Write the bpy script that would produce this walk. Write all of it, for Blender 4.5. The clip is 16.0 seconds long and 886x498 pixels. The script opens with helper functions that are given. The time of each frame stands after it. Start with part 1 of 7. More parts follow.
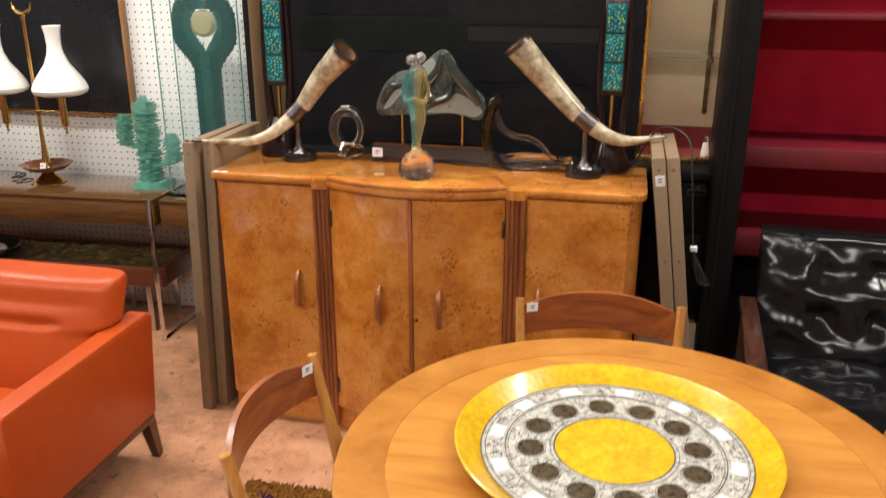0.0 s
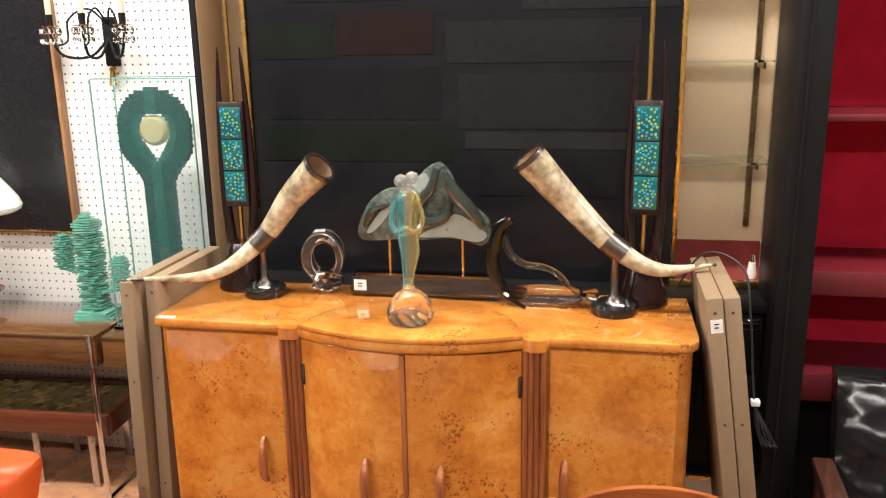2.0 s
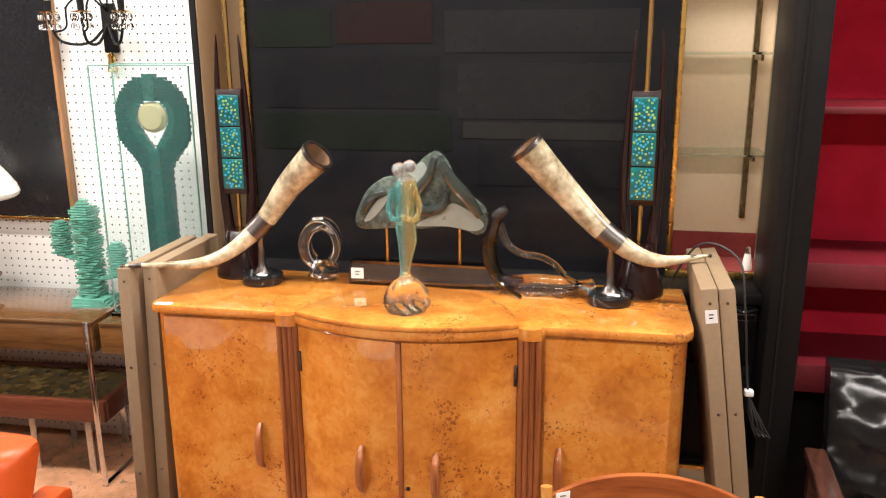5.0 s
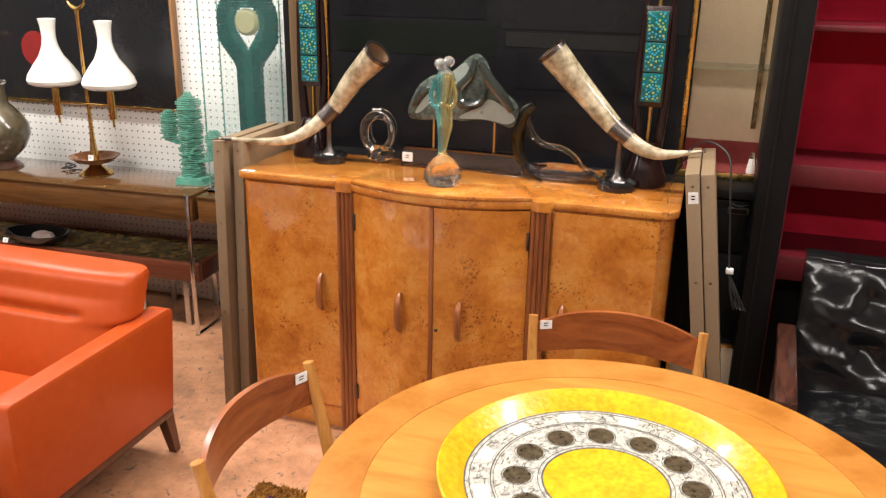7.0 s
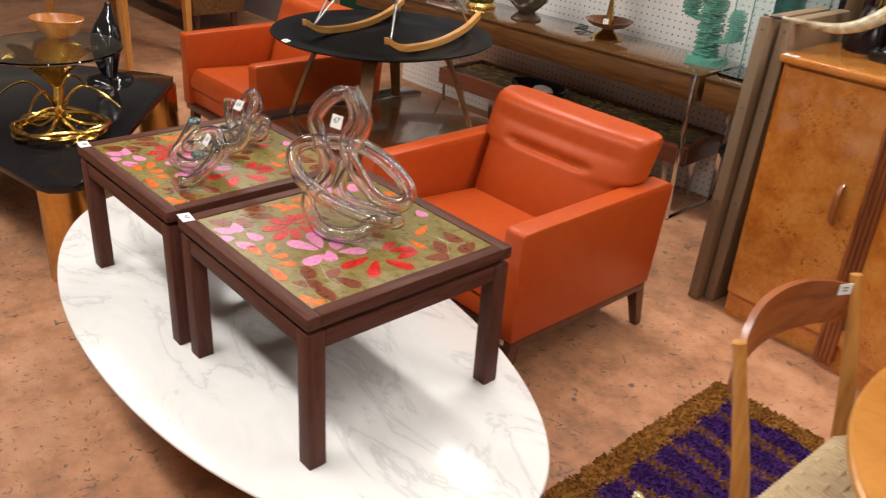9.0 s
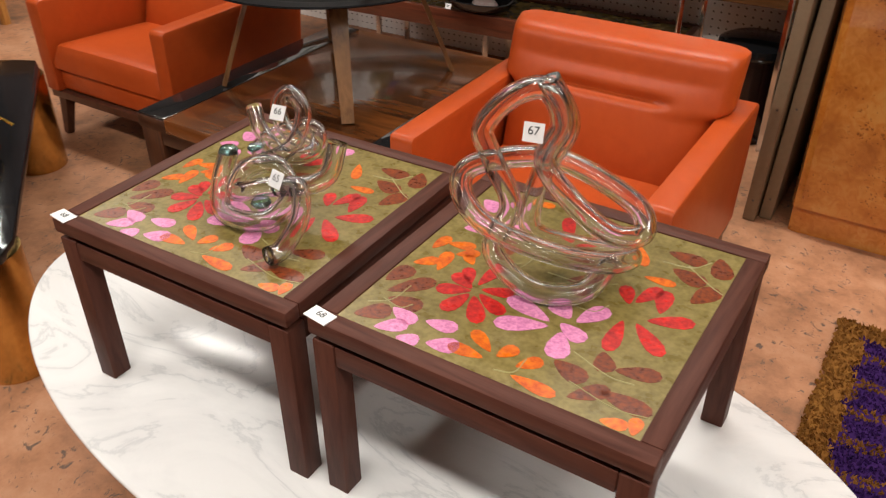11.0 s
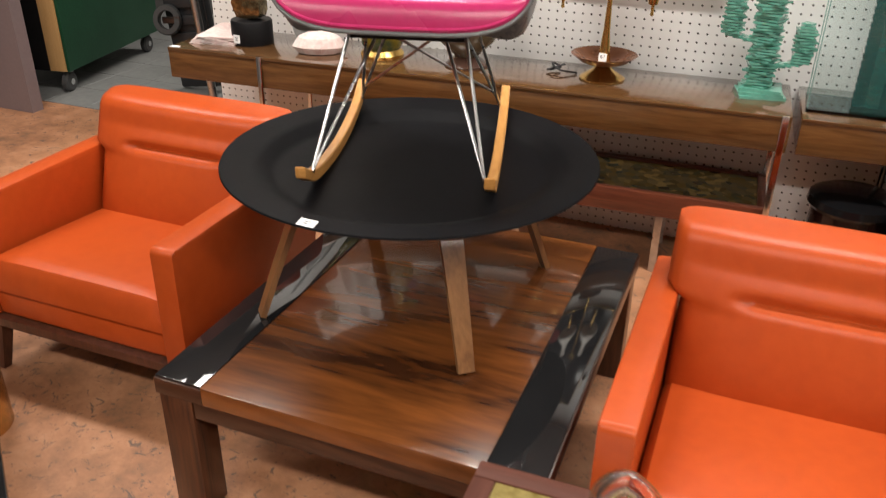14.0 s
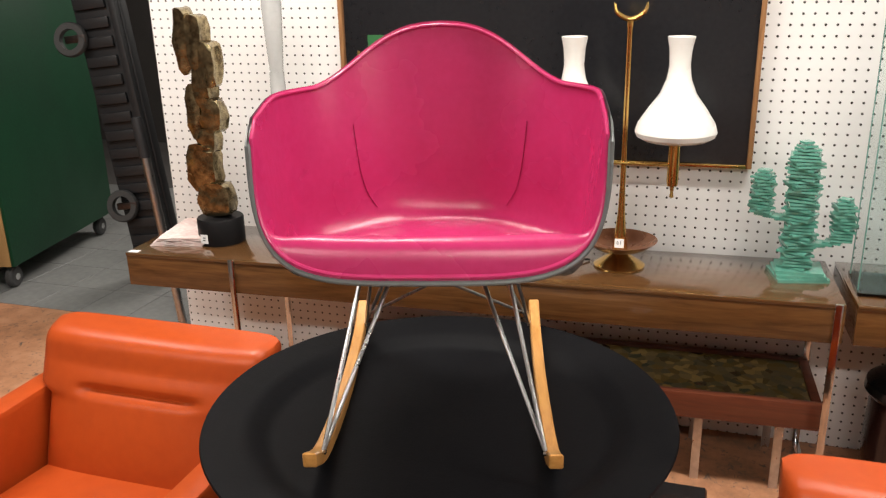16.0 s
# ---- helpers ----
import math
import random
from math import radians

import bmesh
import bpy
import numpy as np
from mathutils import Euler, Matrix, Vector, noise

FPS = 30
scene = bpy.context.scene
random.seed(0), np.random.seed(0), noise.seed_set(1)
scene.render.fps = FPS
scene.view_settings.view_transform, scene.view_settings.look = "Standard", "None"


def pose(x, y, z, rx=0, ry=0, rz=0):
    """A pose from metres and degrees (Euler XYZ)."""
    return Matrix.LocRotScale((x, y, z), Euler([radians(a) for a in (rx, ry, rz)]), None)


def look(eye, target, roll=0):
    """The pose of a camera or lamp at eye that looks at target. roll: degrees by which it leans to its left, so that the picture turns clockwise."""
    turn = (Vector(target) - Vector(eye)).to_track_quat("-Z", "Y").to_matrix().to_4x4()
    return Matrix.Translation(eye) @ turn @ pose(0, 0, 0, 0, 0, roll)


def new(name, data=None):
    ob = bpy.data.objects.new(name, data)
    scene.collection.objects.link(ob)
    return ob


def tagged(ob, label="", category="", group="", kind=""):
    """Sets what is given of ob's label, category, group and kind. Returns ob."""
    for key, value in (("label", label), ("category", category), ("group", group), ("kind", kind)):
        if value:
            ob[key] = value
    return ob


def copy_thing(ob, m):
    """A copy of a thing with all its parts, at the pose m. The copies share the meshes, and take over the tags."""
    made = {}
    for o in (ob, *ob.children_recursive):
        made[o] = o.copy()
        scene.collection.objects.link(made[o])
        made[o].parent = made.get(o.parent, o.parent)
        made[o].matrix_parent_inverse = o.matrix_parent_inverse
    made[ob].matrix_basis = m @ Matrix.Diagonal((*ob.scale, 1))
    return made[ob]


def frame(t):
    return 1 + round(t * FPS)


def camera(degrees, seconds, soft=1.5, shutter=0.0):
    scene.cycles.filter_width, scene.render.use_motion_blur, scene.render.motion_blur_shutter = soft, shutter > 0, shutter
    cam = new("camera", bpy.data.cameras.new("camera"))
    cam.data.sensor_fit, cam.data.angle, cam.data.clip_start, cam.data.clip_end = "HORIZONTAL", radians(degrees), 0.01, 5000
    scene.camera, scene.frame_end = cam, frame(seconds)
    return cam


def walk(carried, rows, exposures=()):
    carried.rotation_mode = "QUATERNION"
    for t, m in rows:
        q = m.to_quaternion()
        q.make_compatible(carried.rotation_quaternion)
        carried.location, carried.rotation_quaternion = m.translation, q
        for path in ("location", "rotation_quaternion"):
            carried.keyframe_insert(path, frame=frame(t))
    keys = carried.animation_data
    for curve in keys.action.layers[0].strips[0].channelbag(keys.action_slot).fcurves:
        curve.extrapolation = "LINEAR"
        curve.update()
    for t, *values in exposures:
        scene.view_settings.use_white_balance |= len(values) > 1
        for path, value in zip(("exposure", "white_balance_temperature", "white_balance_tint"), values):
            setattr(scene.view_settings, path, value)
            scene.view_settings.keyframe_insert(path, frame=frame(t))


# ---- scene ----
cam = camera(56.7, 16.0, soft=1.15, shutter=0.35)
PATH = [
    (0, (0.016, 0.029, 1.703), (-0.391, 1.875, 1.051), 0.0),
    (0.5, (0.025, 0.151, 1.766), (-0.362, 2.038, 1.228), 1.4),
    (1, (0.058, 0.277, 1.781), (-0.366, 2.173, 1.307), 1.8),
    (1.5, (-0.039, 0.435, 1.764), (-0.455, 2.333, 1.292), 0.1),
    (2, (-0.153, 0.601, 1.767), (-0.529, 2.503, 1.278), -1.0),
    (2.5, (-0.161, 0.689, 1.783), (-0.531, 2.589, 1.276), -0.7),
    (3, (-0.166, 0.73, 1.78), (-0.539, 2.629, 1.275), -0.8),
    (5.3, (-0.141, 0.54, 1.753), (-0.512, 2.438, 1.243), -0.4),
    (5.5, (-0.108, 0.501, 1.745), (-0.501, 2.392, 1.228), -0.2),
    (6, (0.055, 0.4, 1.707), (-0.438, 2.252, 1.137), 0.6),
    (6.5, (0.142, 0.312, 1.699), (-0.411, 2.126, 1.064), 0.8),
    (7, (0.147, 0.142, 1.698), (-0.421, 1.948, 1.053), 1.0),
    (7.5, (0.13, -0.029, 1.676), (-0.494, 1.743, 0.991), 1.8),
    (7.8, (0.109, -0.097, 1.659), (-0.654, 1.605, 0.938), 1.3),
    (8, (0.069, -0.09, 1.64), (-0.804, 1.534, 0.867), 2.3),
    (8.3, (-0.012, -0.088, 1.62), (-1.05, 1.41, 0.794), 3.4),
    (8.5, (-0.019, -0.032, 1.611), (-1.187, 1.351, 0.762), 3.7),
    (9, (-0.148, 0.039, 1.583), (-1.455, 1.251, 0.676), 4.0),
    (9.5, (-0.391, 0.012, 1.547), (-1.685, 1.2, 0.591), 2.4),
    (9.7, (-0.499, -0.002, 1.548), (-1.766, 1.198, 0.571), 2.1),
    (11.8, (-1.371, 0.064, 1.489), (-2.039, 1.546, 0.323), -1.3),
    (12, (-1.412, 0.076, 1.485), (-2.04, 1.566, 0.308), -1.2),
    (12.5, (-1.567, 0.199, 1.497), (-2.115, 1.714, 0.312), 0.3),
    (13, (-1.754, 0.307, 1.519), (-2.323, 1.861, 0.396), 2.0),
    (13.5, (-1.986, 0.381, 1.524), (-2.626, 1.992, 0.526), 1.2),
    (14, (-2.156, 0.425, 1.556), (-2.803, 2.072, 0.624), 0.9),
    (14.5, (-2.263, 0.571, 1.579), (-2.946, 2.253, 0.74), 1.6),
    (15, (-2.318, 0.701, 1.636), (-3.043, 2.427, 0.931), 1.2),
    (15.5, (-2.389, 0.784, 1.672), (-3.067, 2.556, 1.041), 0.6),
    (16, (-2.467, 0.797, 1.636), (-3.058, 2.599, 1.003), -1.4),
]
walk(cam, [(t, look(eye, target, roll)) for t, eye, target, roll in PATH],
     exposures=[(0, 0.05), (0.7, 0.48), (1.5, 0.66), (3.0, 0.64), (5.5, 0.75), (6.5, 0.5), (7.5, 0.25), (8.5, -0.1), (9.7, -0.2), (12, -0.38), (13, -0.40), (13.5, -0.12), (14.0, 0.10), (15.0, 0.15), (16, 0.02)])

# ---- world and light ----
world = bpy.data.worlds.new("world")
scene.world = world
world.use_nodes = True
world.node_tree.nodes["Background"].inputs[0].default_value = (0.9, 0.95, 1.0, 1)
world.node_tree.nodes["Background"].inputs[1].default_value = 0.02
CEILING = 3.0
# Assumed positions; the x -5.3 pair and the last, back-room lamp are added to brighten.
LAMPS = [(-5.3, -0.2, 38), (-3.6, -0.2, 39), (-1.9, -0.2, 43), (-0.2, -0.2, 39), (1.5, -0.2, 37),
         (-5.3, 2.6, 38), (-3.6, 2.6, 46), (-1.9, 2.6, 43), (-0.2, 2.6, 30), (1.5, 2.6, 48), (-5.0, 6.8, 80)]


def lamp_light(x, y, watts):
    data = bpy.data.lights.new("assumed_tube_light", "AREA")
    data.shape, data.size, data.size_y, data.energy = "RECTANGLE", 1.15, 0.22, watts
    data.color = (1.0, 0.95, 0.88)
    ob = new("assumed_tube_light", data)
    ob.location = (x, y, CEILING - 0.10)
    tagged(ob, kind="structure")


for lx, ly, watts in LAMPS:
    lamp_light(lx, ly, watts)


# ---- materials ----
def mat(name, base, rough=0.5, metal=0.0, second=None, scale=6.0, fine=60.0, mix=0.35, bump=0.0, bump_scale=150.0,
        coat=0.0, stretch=(1, 1, 1), spec=0.5, rough_var=0.1, transmission=0.0, ior=1.45, alpha=1.0):
    """A surface with variation at two scales and a fine relief."""
    m = bpy.data.materials.new(name)
    m.use_nodes = True
    nt = m.node_tree
    b = nt.nodes["Principled BSDF"]
    b.inputs["Alpha"].default_value = alpha
    second = second or tuple(c * 0.72 for c in base)
    tc = nt.nodes.new("ShaderNodeTexCoord")
    mp = nt.nodes.new("ShaderNodeMapping")
    mp.inputs["Scale"].default_value = stretch
    nt.links.new(tc.outputs["Object"], mp.inputs["Vector"])
    big = nt.nodes.new("ShaderNodeTexNoise")
    big.inputs["Scale"].default_value, big.inputs["Detail"].default_value = scale, 4
    small = nt.nodes.new("ShaderNodeTexNoise")
    small.inputs["Scale"].default_value, small.inputs["Detail"].default_value = fine, 3
    for n in (big, small):
        nt.links.new(mp.outputs[0], n.inputs["Vector"])
    add = nt.nodes.new("ShaderNodeMath")
    add.operation = "ADD"
    nt.links.new(big.outputs[0], add.inputs[0])
    nt.links.new(small.outputs[0], add.inputs[1])
    ramp = nt.nodes.new("ShaderNodeMapRange")
    ramp.inputs["From Min"].default_value, ramp.inputs["From Max"].default_value = 0.7, 1.3
    ramp.inputs["To Max"].default_value = mix * 2
    nt.links.new(add.outputs[0], ramp.inputs["Value"])
    mx = nt.nodes.new("ShaderNodeMix")
    mx.data_type = "RGBA"
    mx.inputs[6].default_value, mx.inputs[7].default_value = (*base, 1), (*second, 1)
    nt.links.new(ramp.outputs[0], mx.inputs[0])
    nt.links.new(mx.outputs[2], b.inputs["Base Color"])
    rr = nt.nodes.new("ShaderNodeMapRange")
    rr.inputs["To Min"].default_value, rr.inputs["To Max"].default_value = max(0, rough - rough_var), min(1, rough + rough_var)
    nt.links.new(big.outputs[0], rr.inputs["Value"])
    nt.links.new(rr.outputs[0], b.inputs["Roughness"])
    b.inputs["Metallic"].default_value = metal
    b.inputs["Specular IOR Level"].default_value = spec
    b.inputs["Coat Weight"].default_value = coat
    b.inputs["Coat Roughness"].default_value = 0.08
    b.inputs["Transmission Weight"].default_value = transmission
    b.inputs["IOR"].default_value = ior
    if bump:
        bn = nt.nodes.new("ShaderNodeTexNoise")
        bn.inputs["Scale"].default_value, bn.inputs["Detail"].default_value = bump_scale, 4
        nt.links.new(mp.outputs[0], bn.inputs["Vector"])
        bp = nt.nodes.new("ShaderNodeBump")
        bp.inputs["Strength"].default_value, bp.inputs["Distance"].default_value = bump, 0.004
        nt.links.new(bn.outputs[0], bp.inputs["Height"])
        nt.links.new(bp.outputs[0], b.inputs["Normal"])
    return m


def tree(m):
    return m.node_tree, m.node_tree.nodes["Principled BSDF"]


def node(nt, kind, **values):
    n = nt.nodes.new(kind)
    for k, v in values.items():
        n.inputs[k.replace("_", " ")].default_value = v
    return n


def ramp_node(nt, source, stops):
    r = nt.nodes.new("ShaderNodeValToRGB")
    while len(r.color_ramp.elements) < len(stops):
        r.color_ramp.elements.new(0.5)
    for e, (p, c) in zip(r.color_ramp.elements, stops):
        e.position, e.color = p, (*c, 1)
    nt.links.new(source, r.inputs[0])
    return r


def wood(name, dark, light, rough=0.35, grain=(3, 26, 26), coat=0.2, axis_scale=1.0, distort=2.0, spec=0.4, coat_rough=0.15):
    """Grain that runs along local x."""
    m = bpy.data.materials.new(name)
    m.use_nodes = True
    nt, b = tree(m)
    tc = nt.nodes.new("ShaderNodeTexCoord")
    mp = nt.nodes.new("ShaderNodeMapping")
    mp.inputs["Scale"].default_value = tuple(g * axis_scale for g in grain)
    nt.links.new(tc.outputs["Object"], mp.inputs[0])
    n = node(nt, "ShaderNodeTexNoise", Scale=1.0, Detail=6.0, Distortion=distort)
    fine = node(nt, "ShaderNodeTexNoise", Scale=9.0, Detail=3.0)
    for k in (n, fine):
        nt.links.new(mp.outputs[0], k.inputs["Vector"])
    a = nt.nodes.new("ShaderNodeMath")
    a.operation = "MULTIPLY_ADD"
    a.inputs[1].default_value = 0.3
    nt.links.new(fine.outputs[0], a.inputs[0])
    nt.links.new(n.outputs[0], a.inputs[2])
    r = ramp_node(nt, a.outputs[0], [(0.42, dark), (0.6, tuple((p + q) / 2 for p, q in zip(dark, light))), (0.82, light)])
    nt.links.new(r.outputs[0], b.inputs["Base Color"])
    b.inputs["Roughness"].default_value = rough
    b.inputs["Specular IOR Level"].default_value = spec
    b.inputs["Coat Weight"].default_value = coat
    b.inputs["Coat Roughness"].default_value = coat_rough
    bp = nt.nodes.new("ShaderNodeBump")
    bp.inputs["Strength"].default_value, bp.inputs["Distance"].default_value = 0.12, 0.002
    nt.links.new(a.outputs[0], bp.inputs["Height"])
    nt.links.new(bp.outputs[0], b.inputs["Normal"])
    return m


def burl_material():
    """Amber burl veneer: mottled clouds, eyes and dark specks under a clear varnish."""
    m = bpy.data.materials.new("burl_veneer")
    m.use_nodes = True
    nt, b = tree(m)
    tc = nt.nodes.new("ShaderNodeTexCoord")
    big = node(nt, "ShaderNodeTexNoise", Scale=7.0, Detail=5.0, Distortion=0.6)
    mid = node(nt, "ShaderNodeTexNoise", Scale=34.0, Detail=5.0, Distortion=1.2)
    for k in (big, mid):
        nt.links.new(tc.outputs["Object"], k.inputs["Vector"])
    a = nt.nodes.new("ShaderNodeMath")
    a.operation = "MULTIPLY_ADD"
    a.inputs[1].default_value = 0.55
    nt.links.new(mid.outputs[0], a.inputs[0])
    nt.links.new(big.outputs[0], a.inputs[2])
    r = ramp_node(nt, a.outputs[0], [(0.5, (0.40, 0.122, 0.017)), (0.68, (0.50, 0.168, 0.024)), (0.82, (0.58, 0.215, 0.034)), (0.98, (0.63, 0.28, 0.06))])
    spots = node(nt, "ShaderNodeTexVoronoi", Scale=78.0, Randomness=1.0)
    warp = nt.nodes.new("ShaderNodeVectorMath")
    warp.operation = "MULTIPLY_ADD"
    warp.inputs[1].default_value = (0.035, 0.035, 0.035)
    nt.links.new(mid.outputs["Color"], warp.inputs[0])
    nt.links.new(tc.outputs["Object"], warp.inputs[2])
    nt.links.new(warp.outputs[0], spots.inputs["Vector"])
    patch = node(nt, "ShaderNodeTexNoise", Scale=9.0, Detail=2.0)
    nt.links.new(tc.outputs["Object"], patch.inputs["Vector"])
    size = nt.nodes.new("ShaderNodeMapRange")
    size.inputs["From Min"].default_value, size.inputs["From Max"].default_value = 0.44, 0.66
    size.inputs["To Min"].default_value, size.inputs["To Max"].default_value = 0.10, 0.43
    nt.links.new(patch.outputs[0], size.inputs["Value"])
    less = nt.nodes.new("ShaderNodeMath")
    less.operation = "SUBTRACT"
    nt.links.new(size.outputs[0], less.inputs[0])
    nt.links.new(spots.outputs["Distance"], less.inputs[1])
    sharp = nt.nodes.new("ShaderNodeMapRange")
    sharp.inputs["From Min"].default_value, sharp.inputs["From Max"].default_value, sharp.inputs["To Max"].default_value = 0.0, 0.16, 0.68
    nt.links.new(less.outputs[0], sharp.inputs["Value"])
    mx = nt.nodes.new("ShaderNodeMix")
    mx.data_type = "RGBA"
    mx.inputs[7].default_value = (0.14, 0.036, 0.009, 1)
    nt.links.new(sharp.outputs[0], mx.inputs[0])
    nt.links.new(r.outputs[0], mx.inputs[6])
    nt.links.new(mx.outputs[2], b.inputs["Base Color"])
    b.inputs["Roughness"].default_value = 0.26
    b.inputs["Coat Weight"].default_value, b.inputs["Coat Roughness"].default_value = 0.9, 0.03
    bp = nt.nodes.new("ShaderNodeBump")
    bp.inputs["Strength"].default_value, bp.inputs["Distance"].default_value = 0.05, 0.002
    nt.links.new(mid.outputs[0], bp.inputs["Height"])
    nt.links.new(bp.outputs[0], b.inputs["Normal"])
    return m


def floor_material():
    """Terracotta-painted concrete with dull worn patches, scuffs and small dark chips."""
    m = bpy.data.materials.new("painted_concrete")
    m.use_nodes = True
    nt, b = tree(m)
    tc = nt.nodes.new("ShaderNodeTexCoord")
    big = node(nt, "ShaderNodeTexNoise", Scale=1.6, Detail=6.0, Roughness=0.65)
    mid = node(nt, "ShaderNodeTexNoise", Scale=9.0, Detail=8.0, Roughness=0.7)
    chip = node(nt, "ShaderNodeTexNoise", Scale=22.0, Detail=6.0, Roughness=0.75, Distortion=1.5)
    for k in (big, mid, chip):
        nt.links.new(tc.outputs["Object"], k.inputs["Vector"])
    a = nt.nodes.new("ShaderNodeMath")
    a.operation = "ADD"
    nt.links.new(big.outputs[0], a.inputs[0])
    nt.links.new(mid.outputs[0], a.inputs[1])
    r = ramp_node(nt, a.outputs[0], [(0.38, (0.21, 0.115, 0.066)), (0.46, (0.37, 0.172, 0.088)), (0.52, (0.46, 0.218, 0.112)), (0.60, (0.53, 0.275, 0.155))])
    a.use_clamp = False
    half = nt.nodes.new("ShaderNodeMath")
    half.operation = "MULTIPLY"
    half.inputs[1].default_value = 0.5
    nt.links.new(a.outputs[0], half.inputs[0])
    nt.links.new(half.outputs[0], r.inputs[0])
    c = ramp_node(nt, chip.outputs[0], [(0.385, (1, 1, 1)), (0.415, (0, 0, 0))])
    mx = nt.nodes.new("ShaderNodeMix")
    mx.data_type = "RGBA"
    mx.inputs[7].default_value = (0.15, 0.095, 0.07, 1)
    nt.links.new(c.outputs[0], mx.inputs[0])
    nt.links.new(r.outputs[0], mx.inputs[6])
    nt.links.new(mx.outputs[2], b.inputs["Base Color"])
    rr = nt.nodes.new("ShaderNodeMapRange")
    rr.inputs["To Min"].default_value, rr.inputs["To Max"].default_value = 0.35, 0.75
    nt.links.new(mid.outputs[0], rr.inputs["Value"])
    nt.links.new(rr.outputs[0], b.inputs["Roughness"])
    bp = nt.nodes.new("ShaderNodeBump")
    bp.inputs["Strength"].default_value, bp.inputs["Distance"].default_value = 0.25, 0.004
    nt.links.new(mid.outputs[0], bp.inputs["Height"])
    nt.links.new(bp.outputs[0], b.inputs["Normal"])
    return m


def pegboard_material(pitch=0.034, hole=0.0042):
    """White enamelled hardboard with rows of drilled holes in the xz plane."""
    m = bpy.data.materials.new("pegboard")
    m.use_nodes = True
    nt, b = tree(m)
    tc = nt.nodes.new("ShaderNodeTexCoord")
    sep = nt.nodes.new("ShaderNodeSeparateXYZ")
    nt.links.new(tc.outputs["Object"], sep.inputs[0])
    parts = []
    for axis in (0, 2):
        k = nt.nodes.new("ShaderNodeMath")
        k.operation = "PINGPONG"
        k.inputs[1].default_value = pitch / 2
        nt.links.new(sep.outputs[axis], k.inputs[0])
        parts.append(k)
    comb = nt.nodes.new("ShaderNodeCombineXYZ")
    nt.links.new(parts[0].outputs[0], comb.inputs[0])
    nt.links.new(parts[1].outputs[0], comb.inputs[1])
    length = nt.nodes.new("ShaderNodeVectorMath")
    length.operation = "LENGTH"
    nt.links.new(comb.outputs[0], length.inputs[0])
    inside = nt.nodes.new("ShaderNodeMapRange")
    inside.inputs["From Min"].default_value, inside.inputs["From Max"].default_value = hole * 0.8, hole * 1.1
    nt.links.new(length.outputs["Value"], inside.inputs["Value"])
    grime = node(nt, "ShaderNodeTexNoise", Scale=2.5, Detail=5.0)
    nt.links.new(tc.outputs["Object"], grime.inputs["Vector"])
    paint = ramp_node(nt, grime.outputs[0], [(0.3, (0.82, 0.81, 0.79)), (0.65, (0.88, 0.875, 0.86))])
    mx = nt.nodes.new("ShaderNodeMix")
    mx.data_type = "RGBA"
    mx.inputs[6].default_value = (0.03, 0.025, 0.02, 1)
    nt.links.new(inside.outputs[0], mx.inputs[0])
    nt.links.new(paint.outputs[0], mx.inputs[7])
    nt.links.new(mx.outputs[2], b.inputs["Base Color"])
    b.inputs["Roughness"].default_value = 0.42
    bp = nt.nodes.new("ShaderNodeBump")
    bp.inputs["Strength"].default_value, bp.inputs["Distance"].default_value = 0.6, 0.003
    nt.links.new(inside.outputs[0], bp.inputs["Height"])
    nt.links.new(bp.outputs[0], b.inputs["Normal"])
    return m


def marble_material(name, ground, vein, scale=3.0, rough=0.18):
    m = bpy.data.materials.new(name)
    m.use_nodes = True
    nt, b = tree(m)
    tc = nt.nodes.new("ShaderNodeTexCoord")
    mp = nt.nodes.new("ShaderNodeMapping")
    mp.inputs["Rotation"].default_value = (0, 0, 0.5)
    mp.inputs["Scale"].default_value = (1, 2.6, 1)
    nt.links.new(tc.outputs["Object"], mp.inputs[0])
    n = node(nt, "ShaderNodeTexNoise", Scale=scale, Detail=8.0, Roughness=0.6, Distortion=1.6)
    nt.links.new(mp.outputs[0], n.inputs["Vector"])
    d = nt.nodes.new("ShaderNodeMath")
    d.operation = "SUBTRACT"
    d.inputs[1].default_value = 0.5
    e = nt.nodes.new("ShaderNodeMath")
    e.operation = "ABSOLUTE"
    nt.links.new(n.outputs[0], d.inputs[0])
    nt.links.new(d.outputs[0], e.inputs[0])
    soft = tuple(g * 0.75 + v * 0.25 for g, v in zip(ground, vein))
    r = ramp_node(nt, e.outputs[0], [(0.0, vein), (0.025, soft), (0.12, ground)])
    nt.links.new(r.outputs[0], b.inputs["Base Color"])
    b.inputs["Roughness"].default_value = rough
    return m


def glass(name, color=(1, 1, 1), rough=0.0, ior=1.5):
    m = bpy.data.materials.new(name)
    m.use_nodes = True
    nt, b = tree(m)
    b.inputs["Base Color"].default_value = (*color, 1)
    b.inputs["Roughness"].default_value = rough
    b.inputs["Transmission Weight"].default_value = 1.0
    b.inputs["IOR"].default_value = ior
    return m


def stone_material(name, colors, scale=30.0, rough=0.25):
    """A mosaic of cut stone chips."""
    m = bpy.data.materials.new(name)
    m.use_nodes = True
    nt, b = tree(m)
    tc = nt.nodes.new("ShaderNodeTexCoord")
    v = node(nt, "ShaderNodeTexVoronoi", Scale=scale)
    nt.links.new(tc.outputs["Object"], v.inputs["Vector"])
    s = nt.nodes.new("ShaderNodeSeparateXYZ")
    nt.links.new(v.outputs["Color"], s.inputs[0])
    r = ramp_node(nt, s.outputs[0], [(i / max(1, len(colors) - 1), c) for i, c in enumerate(colors)])
    nt.links.new(r.outputs[0], b.inputs["Base Color"])
    b.inputs["Roughness"].default_value = rough
    return m


